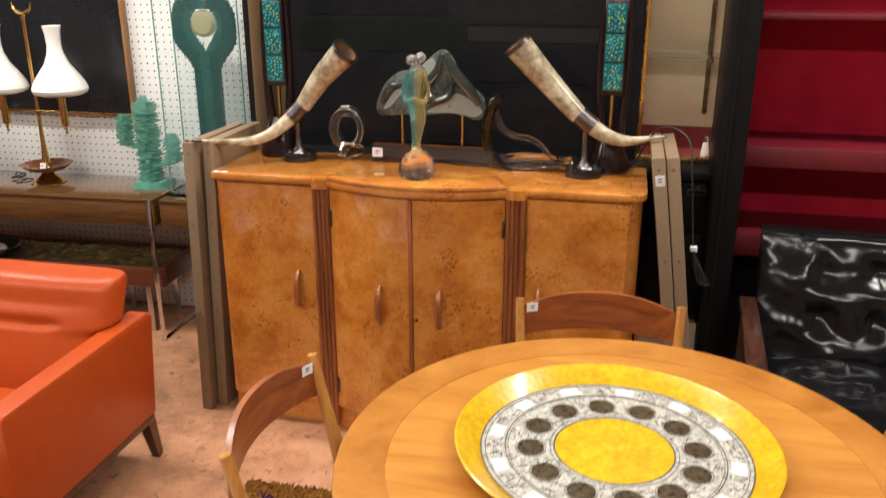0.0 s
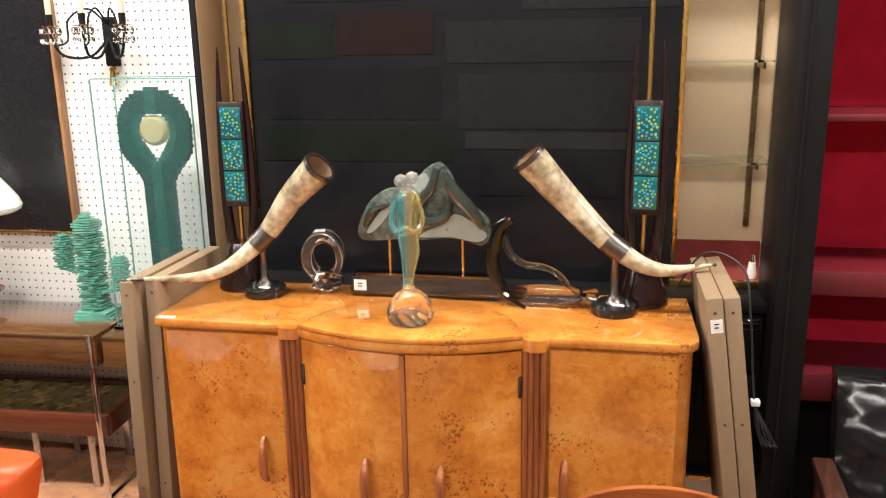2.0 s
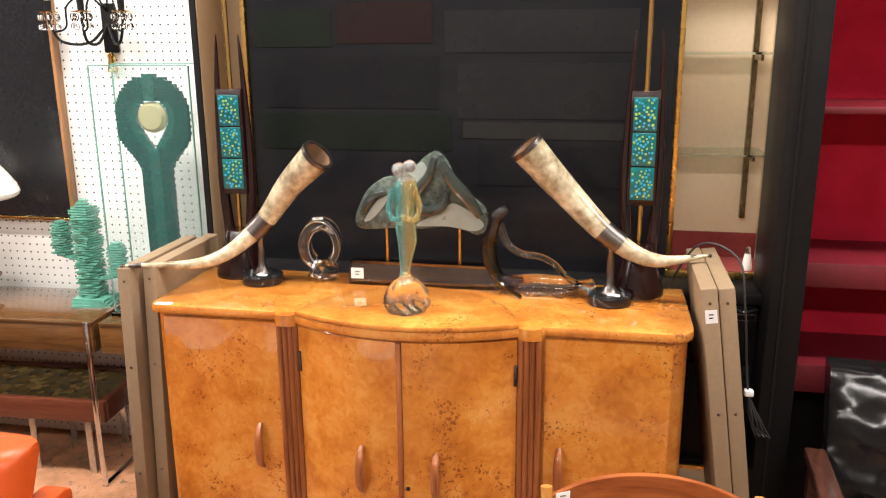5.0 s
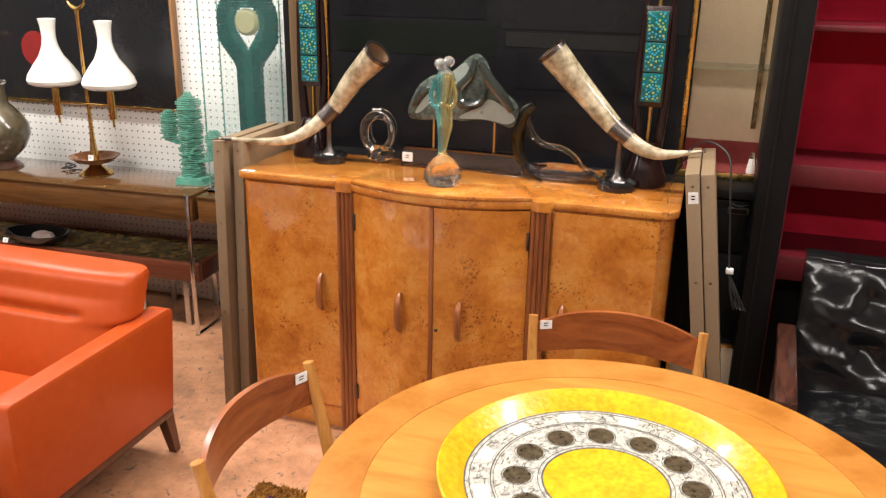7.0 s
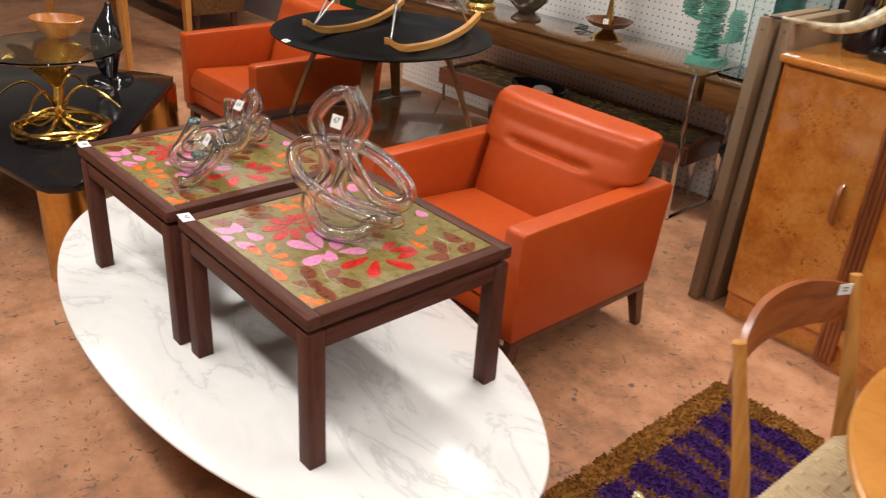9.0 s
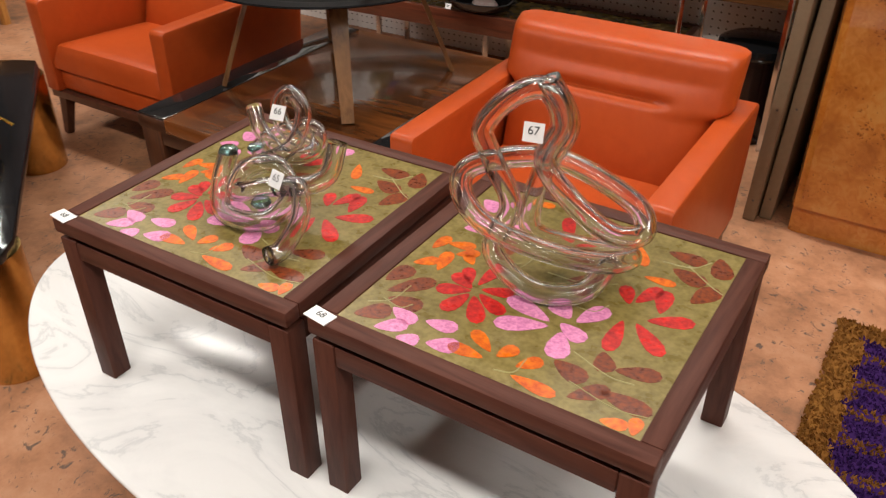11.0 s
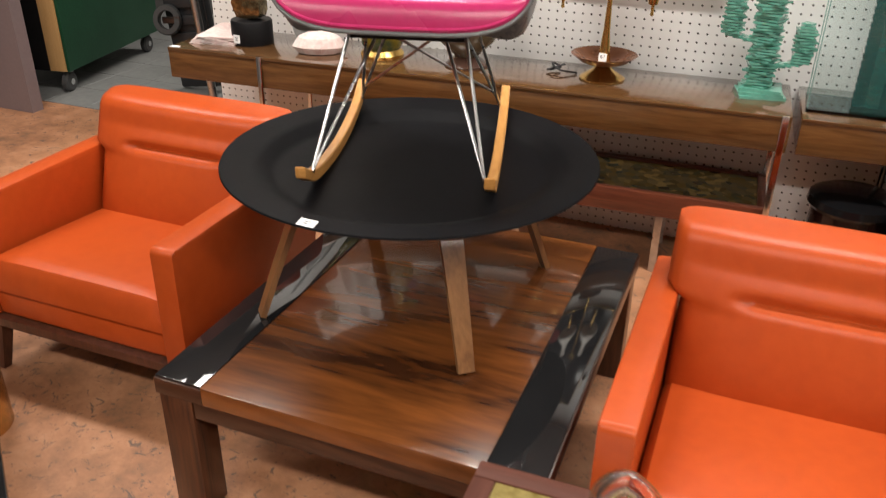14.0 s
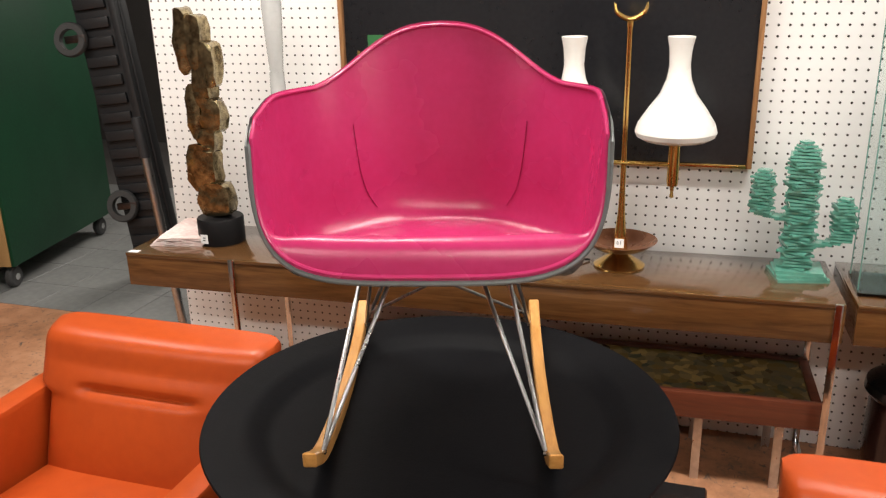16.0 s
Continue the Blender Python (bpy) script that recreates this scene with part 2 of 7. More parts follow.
ORANGE = mat("orange_leather", (0.47, 0.073, 0.013), 0.34, second=(0.38, 0.053, 0.009), scale=3, fine=30, mix=0.35, bump=0.12, bump_scale=420, spec=0.36)
PINK = mat("pink_vinyl", (0.46, 0.030, 0.130), 0.27, second=(0.38, 0.013, 0.085), scale=4, mix=0.3, bump=0.06, bump_scale=500)
GREY_SHELL = mat("grey_fibreglass", (0.14, 0.15, 0.15), 0.3, scale=12, mix=0.4)
BURL = burl_material()
FLUTE = wood("reddish_mahogany", (0.16, 0.045, 0.015), (0.34, 0.11, 0.035), 0.35, (26, 26, 2))
OAK_TABLE = wood("golden_teak", (0.40, 0.15, 0.022), (0.58, 0.26, 0.05), 0.3, (2.2, 18, 18), 0.3, distort=0.6)
TEAK = wood("teak", (0.27, 0.085, 0.018), (0.46, 0.18, 0.04), 0.35, (20, 20, 2.5))
TEAK_RED = wood("red_teak_veneer", (0.17, 0.04, 0.012), (0.34, 0.10, 0.028), 0.3, (2.5, 18, 18))
WALNUT = wood("walnut", (0.075, 0.032, 0.011), (0.16, 0.072, 0.024), 0.2, (2.0, 24, 24), 0.4)
WENGE = wood("wenge_stain", (0.055, 0.017, 0.011), (0.10, 0.036, 0.024), 0.5, (3, 30, 30), 0.0, spec=0.15)
ROSEWOOD = wood("rosewood", (0.010, 0.0035, 0.003), (0.20, 0.062, 0.014), 0.25, (0.9, 6.5, 6.5), 0.6, distort=2.2, coat_rough=0.06)
ROSEWOOD_EDGE = wood("rosewood_edge", (0.018, 0.007, 0.005), (0.065, 0.024, 0.012), 0.3, (2, 20, 20), 0.3)
BEECH = wood("honey_beech", (0.44, 0.20, 0.05), (0.62, 0.33, 0.10), 0.35, (3, 30, 30), 0.3)
LEG_WOOD = wood("leg_walnut", (0.15, 0.065, 0.025), (0.27, 0.13, 0.05), 0.4, (24, 24, 3))
DARK_LEG = wood("dark_leg", (0.05, 0.017, 0.01), (0.11, 0.038, 0.02), 0.4, (24, 24, 3))
BLACK_DYE = mat("black_dyed_wood", (0.004, 0.004, 0.005), 0.48, second=(0.007, 0.007, 0.008), scale=4, mix=0.4, bump=0.08, bump_scale=200, spec=0.08)
BLACK_PAINT = mat("black_paint", (0.007, 0.007, 0.008), 0.45, second=(0.011, 0.010, 0.010), scale=5, mix=0.4, bump=0.1, bump_scale=80, spec=0.14)
BLACK_GLOSS = mat("black_lacquer", (0.008, 0.008, 0.009), 0.1, second=(0.012, 0.012, 0.013), scale=5, rough_var=0.04)
BLACK_PANEL = mat("black_panel", (0.008, 0.008, 0.010), 0.2, second=(0.013, 0.013, 0.014), scale=2.2, fine=6, mix=0.35, stretch=(0.6, 1, 3), rough_var=0.12, spec=0.16)
BLACK_LEATHER = mat("black_leather", (0.005, 0.005, 0.006), 0.17, second=(0.008, 0.008, 0.008), scale=7, bump=0.10, bump_scale=17, spec=0.4, rough_var=0.05)
PAINT_GREY = mat("charcoal_oil", (0.013, 0.013, 0.014), 0.3, second=(0.009, 0.009, 0.010), scale=5, fine=50, mix=0.5, bump=0.06, bump_scale=60, spec=0.15)
PAINT_PALE = mat("grey_oil", (0.018, 0.018, 0.018), 0.3, second=(0.013, 0.013, 0.013), scale=5, fine=50, mix=0.5, bump=0.06, bump_scale=60, spec=0.15)
PAINT_BLACK = mat("black_oil", (0.007, 0.007, 0.009), 0.2, second=(0.010, 0.010, 0.011), scale=5, fine=50, mix=0.5, bump=0.06, bump_scale=60, spec=0.15)
PAINT_RED = mat("red_black_oil", (0.015, 0.008, 0.008), 0.25, second=(0.010, 0.007, 0.007), scale=5, fine=50, mix=0.5, bump=0.06, bump_scale=60, spec=0.15)
PAINT_GREEN = mat("green_black_oil", (0.008, 0.011, 0.009), 0.25, second=(0.007, 0.008, 0.007), scale=5, fine=50, mix=0.5, bump=0.06, bump_scale=60, spec=0.15)
TAUPE = mat("taupe_paint", (0.24, 0.165, 0.10), 0.5, second=(0.20, 0.135, 0.08), scale=6, mix=0.4, bump=0.05)
CREAM = mat("cream_paint", (0.70, 0.55, 0.38), 0.6, second=(0.62, 0.48, 0.33), scale=3, mix=0.35)
RED_FELT = mat("red_velvet", (0.44, 0.010, 0.032), 0.85, second=(0.34, 0.007, 0.022), scale=3, fine=12, mix=0.5, spec=0.2)
RED_EDGE = mat("dark_red_shelf", (0.15, 0.010, 0.018), 0.4, second=(0.08, 0.007, 0.012), scale=5)
RED_CLOTH = mat("faded_red_cloth", (0.27, 0.045, 0.04), 0.8, second=(0.20, 0.03, 0.03), scale=8)
GOLD = mat("gold_strip", (0.80, 0.52, 0.16), 0.28, 1.0, scale=20)
BRASS = mat("brass", (0.72, 0.47, 0.16), 0.22, 1.0, second=(0.55, 0.33, 0.10), scale=14, mix=0.4)
GILT = mat("polished_gilt_bronze", (0.85, 0.58, 0.16), 0.18, 1.0, second=(0.45, 0.25, 0.05), scale=14, mix=0.4, bump=0.3, bump_scale=40)
BRONZE = mat("cast_bronze", (0.52, 0.42, 0.24), 0.24, 1.0, second=(0.15, 0.11, 0.06), scale=16, fine=50, mix=0.6, bump=0.6, bump_scale=30)
CHROME = mat("chrome", (0.72, 0.72, 0.72), 0.12, 1.0, scale=20, mix=0.1)
STEEL_WIRE = mat("zinc_wire", (0.62, 0.62, 0.62), 0.3, 1.0, scale=30)
WHITE_SHADE = mat("white_opal_glass", (0.82, 0.80, 0.76), 0.28, second=(0.76, 0.73, 0.68), scale=6, mix=0.3)
IVORY = mat("ivory_candle", (0.66, 0.58, 0.42), 0.4, second=(0.56, 0.47, 0.32), scale=20)
WHITE_TAG = mat("white_label", (0.82, 0.82, 0.82), 0.6, scale=30, mix=0.1)
INK = mat("ink", (0.03, 0.03, 0.035), 0.6)
WHITE_PAINT = mat("white_paint", (0.50, 0.49, 0.47), 0.5, scale=4, mix=0.2)
PAPER = mat("crumpled_paper", (0.75, 0.68, 0.64), 0.8, second=(0.66, 0.45, 0.42), scale=9, mix=0.5, bump=0.4, bump_scale=40)
MARBLE = marble_material("white_marble", (0.84, 0.83, 0.82), (0.66, 0.66, 0.66), 1.7)
BLACK_GLASS = mat("dark_mirror_glass", (0.016, 0.016, 0.017), 0.05, scale=9, rough_var=0.04, spec=1.0)
CLEAR = glass("clear_glass")
CLEAR_GREEN = glass("greenish_glass", (0.80, 0.93, 0.88))
PANE_GREEN = mat("glass_sheet", (0.26, 0.58, 0.54), 0.03, scale=3, mix=0.2, alpha=0.05)
EDGE_GREEN = mat("glass_edge", (0.24, 0.46, 0.40), 0.1, second=(0.14, 0.34, 0.29), scale=14, transmission=0.3)
SMOKE = glass("smoky_glass", (0.74, 0.74, 0.68))
TEAL_GLASS = mat("stacked_teal_glass", (0.006, 0.080, 0.064), 0.12, second=(0.002, 0.045, 0.036), scale=20, mix=0.4, transmission=0.25, coat=0.4)
TEAL_DARK = mat("dark_teal_glass", (0.0, 0.028, 0.024), 0.1, second=(0.0, 0.015, 0.014), scale=6, mix=0.4, coat=0.1)
CACTUS_GLASS = mat("sea_green_glass", (0.22, 0.56, 0.44), 0.12, second=(0.12, 0.42, 0.32), scale=22, mix=0.4, transmission=0.35, coat=0.3)
FLOOR = floor_material()
PEG = pegboard_material()
CONCRETE = mat("dark_concrete", (0.10, 0.09, 0.085), 0.7, scale=2, mix=0.4, bump=0.2)
GREY_WALL = mat("grey_wall_paint", (0.30, 0.29, 0.28), 0.7, scale=1.5, mix=0.3)
MAUVE = mat("mauve_panel", (0.22, 0.165, 0.165), 0.5, scale=3, mix=0.2)
TILE_GREY = mat("grey_floor_tile", (0.27, 0.27, 0.26), 0.4, second=(0.20, 0.20, 0.195), scale=4, fine=30, mix=0.5, bump=0.1)
DARK_GREEN = mat("green_cart_paint", (0.008, 0.065, 0.028), 0.5, second=(0.006, 0.045, 0.02), scale=3, mix=0.5, bump=0.05)
PINE = mat("raw_plywood", (0.55, 0.34, 0.14), 0.6, second=(0.45, 0.26, 0.10), scale=5, stretch=(8, 8, 1), mix=0.5)
RUBBER = mat("grey_rubber", (0.06, 0.06, 0.06), 0.6, scale=9)
DARK_PLASTIC = mat("dark_plastic", (0.025, 0.025, 0.027), 0.45, scale=9, bump=0.1)
ENAMEL_OLIVE = mat("olive_enamel", (0.13, 0.095, 0.02), 0.3, second=(0.23, 0.175, 0.055), scale=38, fine=110, mix=0.6, coat=0.0, spec=0.22)
ENAMEL_PINK = mat("pink_enamel", (0.78, 0.30, 0.52), 0.3, second=(0.34, 0.06, 0.18), scale=95, fine=210, mix=0.36, coat=0.0, spec=0.22)
ENAMEL_RED = mat("red_enamel", (0.66, 0.028, 0.022), 0.3, second=(0.25, 0.006, 0.006), scale=50, fine=120, mix=0.5, coat=0.0, spec=0.22)
ENAMEL_ORANGE = mat("orange_enamel", (0.76, 0.18, 0.006), 0.3, second=(0.42, 0.05, 0.004), scale=50, fine=120, mix=0.5, coat=0.0, spec=0.22)
ENAMEL_BROWN = mat("brown_enamel", (0.085, 0.018, 0.007), 0.3, second=(0.50, 0.09, 0.006), scale=85, fine=170, mix=0.17, coat=0.0, spec=0.22)
GOLD_LEAF = mat("yellow_gold_enamel", (0.78, 0.50, 0.02), 0.22, 0.0, second=(0.58, 0.32, 0.01), scale=24, fine=90, mix=0.5, bump=0.35, bump_scale=70, coat=0.4)
CERAMIC_WHITE = mat("printed_white_enamel", (0.72, 0.70, 0.62), 0.2, second=(0.16, 0.15, 0.14), scale=80, fine=200, mix=0.45, coat=0.4)
PURE_WHITE = mat("white_enamel", (0.80, 0.80, 0.77), 0.2, scale=10, mix=0.1, coat=0.4)
MEDALLION = mat("dark_bronze_medallion", (0.035, 0.027, 0.018), 0.3, 0.4, second=(0.22, 0.16, 0.09), scale=75, fine=140, mix=0.35)
HORN = mat("polished_horn", (0.60, 0.52, 0.37), 0.26, second=(0.14, 0.095, 0.04), scale=11, fine=42, mix=0.46, stretch=(1, 1, 1), coat=0.3)
HORN_INSIDE = mat("horn_inside", (0.20, 0.11, 0.06), 0.6, scale=12)
TARNISH = mat("tarnished_silver", (0.16, 0.14, 0.13), 0.35, 1.0, second=(0.07, 0.06, 0.06), scale=20)
GREEN_STONE_GLASS = mat("textured_green_glass", (0.20, 0.25, 0.22), 0.14, second=(0.025, 0.03, 0.026), scale=13, fine=70, mix=0.5, transmission=0.35, bump=0.5, bump_scale=28)
RUG_PURPLE = mat("purple_wool", (0.045, 0.015, 0.10), 0.95, second=(0.028, 0.009, 0.065), scale=20, mix=0.5, spec=0.1)
RUG_BROWN = mat("brown_wool", (0.27, 0.12, 0.026), 0.95, second=(0.17, 0.07, 0.016), scale=20, mix=0.5, spec=0.1)
CORD = mat("paper_cord", (0.68, 0.54, 0.34), 0.8, second=(0.56, 0.42, 0.25), scale=40, mix=0.5)
STONE_TOP = stone_material("stone_mosaic", [(0.05, 0.035, 0.015), (0.16, 0.11, 0.03), (0.10, 0.09, 0.05), (0.32, 0.22, 0.07), (0.04, 0.05, 0.03)], 34)
TURQ = mat("turquoise_glaze", (0.006, 0.12, 0.115), 0.18, second=(0.003, 0.07, 0.08), scale=30, mix=0.5, coat=0.5)
DOT_GREEN = mat("lime_glaze", (0.26, 0.44, 0.13), 0.2, coat=0.5)
DOT_BLUE = mat("blue_glaze", (0.04, 0.36, 0.56), 0.2, coat=0.5)
MAHOGANY = mat("dark_mahogany", (0.009, 0.003, 0.003), 0.2, second=(0.016, 0.004, 0.004), scale=6, coat=0.15)


# ---- building helpers ----
def part(name, bm, material, parent=None, label="", smooth=35):
    """One mesh object, under a thing or a part. Edges sharper than smooth degrees stay crisp."""
    if smooth:
        for fc in bm.faces:
            fc.smooth = True
        for e in bm.edges:
            if len(e.link_faces) == 2 and e.calc_face_angle(0) > radians(smooth):
                e.smooth = False
    me = bpy.data.meshes.new(name)
    bm.to_mesh(me)
    bm.free()
    me.materials.append(material)
    ob = new(name, me)
    if parent:
        ob.parent = parent
    return tagged(ob, label=label)


def thing(name, label, category, m=None, group="", kind=""):
    ob = new(name)
    ob.empty_display_size = 0.05
    if m is not None:
        ob.matrix_basis = m
    return tagged(ob, label, category, group, kind)


def single(name, bm, material, label, category, m=None, group="", kind="", smooth=35):
    ob = part(name, bm, material, None, "", smooth)
    if m is not None:
        ob.matrix_basis = m
    return tagged(ob, label, category, group, kind)


def box(x0, x1, y0, y1, z0, z1, bevel=0.0, segs=2, bm=None, m=None):
    b = bmesh.new()
    bmesh.ops.create_cube(b, size=1)
    for v in b.verts:
        v.co = Vector(((x0 + x1) / 2 + v.co.x * (x1 - x0), (y0 + y1) / 2 + v.co.y * (y1 - y0), (z0 + z1) / 2 + v.co.z * (z1 - z0)))
    if bevel:
        bmesh.ops.bevel(b, geom=list(b.edges), offset=bevel, segments=segs, affect="EDGES", profile=0.5, clamp_overlap=True)
    return merge(bm, b, m)


def merge(bm, b, m=None):
    if m is not None:
        b.transform(m)
    if bm is None:
        return b
    me = bpy.data.meshes.new("scratch")
    b.to_mesh(me)
    b.free()
    bm.from_mesh(me)
    bpy.data.meshes.remove(me)
    return bm


def lathe(profile, segs=40, bm=None, m=None, scale=(1, 1)):
    """Turned about z: profile of (radius, z) from bottom to top; ends of radius 0 close it."""
    b = bmesh.new()
    rings = []
    for r, z in profile:
        if r <= 1e-6:
            rings.append([b.verts.new((0, 0, z))])
        else:
            rings.append([b.verts.new((r * scale[0] * math.cos(2 * math.pi * i / segs), r * scale[1] * math.sin(2 * math.pi * i / segs), z)) for i in range(segs)])
    for p, q in zip(rings, rings[1:]):
        for i in range(segs):
            j = (i + 1) % segs
            if len(p) == 1 and len(q) == 1:
                continue
            if len(p) == 1:
                b.faces.new((p[0], q[j], q[i]))
            elif len(q) == 1:
                b.faces.new((p[i], p[j], q[0]))
            else:
                b.faces.new((p[i], p[j], q[j], q[i]))
    bmesh.ops.recalc_face_normals(b, faces=b.faces)
    return merge(bm, b, m)


def curve_points(points, n=8, closed=False):
    """Catmull-Rom through the points."""
    p = [Vector(q) for q in points]
    out = []
    count = len(p) if closed else len(p) - 1
    for i in range(count):
        if closed:
            a, b, c, d = p[i - 1], p[i], p[(i + 1) % len(p)], p[(i + 2) % len(p)]
        else:
            b, c = p[i], p[i + 1]
            a = p[i - 1] if i else b * 2 - c
            d = p[i + 2] if i + 2 < len(p) else c * 2 - b
        for k in range(n):
            t = k / n
            out.append(0.5 * (2 * b + (c - a) * t + (2 * a - 5 * b + 4 * c - d) * t * t + (3 * b - a - 3 * c + d) * t ** 3))
    if not closed:
        out.append(p[-1])
    return out


def tube(points, radius, segs=10, closed=False, bm=None, m=None, flat=1.0, open_start=False):
    """A tube along points; radius: a number or a function of 0..1. flat: thickness across the second axis."""
    pts = [Vector(p) for p in points]
    b = bmesh.new()
    n = len(pts)
    t0 = (pts[1] - pts[0]).normalized()
    side = t0.orthogonal().normalized()
    rings = []
    for i, p in enumerate(pts):
        t = ((pts[(i + 1) % n] if closed or i + 1 < n else p) - (pts[i - 1] if closed or i else p)).normalized()
        side = (side - t * side.dot(t)).normalized()
        up = t.cross(side)
        r = radius(i / max(1, n - 1)) if callable(radius) else radius
        rings.append([b.verts.new(p + side * r * math.cos(2 * math.pi * k / segs) + up * r * flat * math.sin(2 * math.pi * k / segs)) for k in range(segs)])
    last = n if closed else n - 1
    for i in range(last):
        a, c = rings[i], rings[(i + 1) % n]
        for k in range(segs):
            j = (k + 1) % segs
            b.faces.new((a[k], a[j], c[j], c[k]))
    if not closed:
        if not open_start:
            b.faces.new(rings[0][::-1])
        b.faces.new(rings[-1])
    bmesh.ops.recalc_face_normals(b, faces=b.faces)
    return merge(bm, b, m)


def prism(outline, z0, z1, bevel=0.0, bm=None, m=None):
    """An outline of (x, y) drawn up from z0 to z1."""
    b = bmesh.new()
    low = [b.verts.new((x, y, z0)) for x, y in outline]
    top = [b.verts.new((x, y, z1)) for x, y in outline]
    b.faces.new(low[::-1])
    b.faces.new(top)
    n = len(low)
    for i in range(n):
        b.faces.new((low[i], low[(i + 1) % n], top[(i + 1) % n], top[i]))
    bmesh.ops.recalc_face_normals(b, faces=b.faces)
    if bevel:
        rim = [e for e in b.edges if abs(e.verts[0].co.z - e.verts[1].co.z) < 1e-6]
        bmesh.ops.bevel(b, geom=rim, offset=bevel, segments=2, affect="EDGES", profile=0.5, clamp_overlap=True)
    return merge(bm, b, m)


def ellipse(a, b, n=64, cx=0, cy=0):
    return [(cx + a * math.cos(2 * math.pi * i / n), cy + b * math.sin(2 * math.pi * i / n)) for i in range(n)]


def leg_between(p, q, r0, r1, segs=12, square=False):
    """A straight tapered leg from p (top) to q (foot)."""
    return tube([p, q], lambda t: r0 + (r1 - r0) * t, 4 if square else segs)


def grid_surface(fn, nu, nv, bm=None, close_u=False):
    b = bm or bmesh.new()
    rows = [[b.verts.new(fn(i / (nu if close_u else nu - 1), j / (nv - 1))) for i in range(nu)] for j in range(nv)]
    for j in range(nv - 1):
        for i in range(nu if close_u else nu - 1):
            k = (i + 1) % nu
            b.faces.new((rows[j][i], rows[j][k], rows[j + 1][k], rows[j + 1][i]))
    return b


def tag(parent, m, w=0.036, h=0.024, text="", bars=2):
    """A white price label lying in its local xy plane, with its number or unreadable bars."""
    ob = part("price_label", box(-w / 2, w / 2, -h / 2, h / 2, 0, 0.0012), WHITE_TAG, parent, "small white paper price label", 0)
    ob.matrix_basis = m
    if text:
        cu = bpy.data.curves.new("number", "FONT")
        cu.body, cu.size, cu.align_x, cu.align_y = text, h * 0.62, "CENTER", "CENTER"
        tmp = bpy.data.objects.new("number", cu)
        me = bpy.data.meshes.new_from_object(tmp)
        bpy.data.objects.remove(tmp)
        me.materials.append(INK)
        t = new("number", me)
        t.parent = ob
        t.location = (0, h * 0.08, 0.0018)
    elif bars:
        b = bmesh.new()
        for k in range(bars):
            box(-w * 0.2, w * (0.2 - 0.06 * k), h * (0.16 - 0.26 * k) - h * 0.05, h * (0.16 - 0.26 * k) + h * 0.05, 0.0014, 0.0018, bm=b)
        t = part("print", b, INK, ob, "", 0)
    return ob


# ---- the room ----
def room():
    def s(name, b, material, label, category, m=None):
        return single(name, b, material, label, category, m, kind="structure", smooth=0)
    s("floor", box(-9, 3.2, -3.5, 4.0, -0.1, 0), FLOOR, "worn terracotta-painted concrete shop floor with scuffs", "floor")
    s("floor_base", box(-9, -4.35, 4.0, 8.2, -0.1, -0.004), CONCRETE, "dark grout under the grey back-room tiles", "floor")
    # Unseen ceiling, kept grey to hold down bounced light.
    s("ceiling", box(-9, 3.2, -3.5, 8.2, CEILING, CEILING + 0.1), GREY_WALL, "assumed grey ceiling, out of view", "ceiling")
    s("wall_pegboard", box(-4.60, -1.50, 3.66, 3.72, 0, CEILING), PEG, "white perforated pegboard wall with rows of holes", "wall")
    s("wall_behind_pegboard", box(-4.58, 3.2, 3.74, 3.9, 0, CEILING), GREY_WALL, "plain grey wall behind the display units", "wall")
    # Unseen wall, kept white so the glass has something bright to reflect.
    s("wall_south", box(-9, 3.2, -3.6, -3.5, 0, CEILING), WHITE_PAINT, "assumed plain white wall, out of view", "wall")
    s("wall_east", box(3.2, 3.3, -3.5, 3.9, 0, CEILING), GREY_WALL, "plain grey painted wall", "wall")
    s("wall_west", box(-9.1, -9, -3.5, 8.2, 0, CEILING), GREY_WALL, "plain grey painted wall", "wall")
    s("wall_back_room", box(-9, -4.4, 8.2, 8.3, 0, CEILING), CONCRETE, "dark back room wall", "wall")
    s("wall_back_room_side", box(-4.4, -4.3, 3.9, 8.2, 0, CEILING), CONCRETE, "dark back room side wall", "wall")
    s("wall_mauve_panel", box(-7.6, -6.05, 3.80, 3.88, 0, CEILING), MAUVE, "dull mauve painted partition beside the back room opening", "wall")


room()


# The housings are assumed as well; the ceiling is out of view.
def assumed_ceiling_light(x, y):
    t = thing("assumed_ceiling_light", "assumed white strip fixture on the unseen ceiling", "ceiling light", pose(x, y, CEILING), "strip lights")
    part("housing", box(-0.62, 0.62, -0.14, 0.14, -0.08, 0, 0.01), WHITE_PAINT, t)


for lx, ly, watts in LAMPS:
    assumed_ceiling_light(lx, ly)


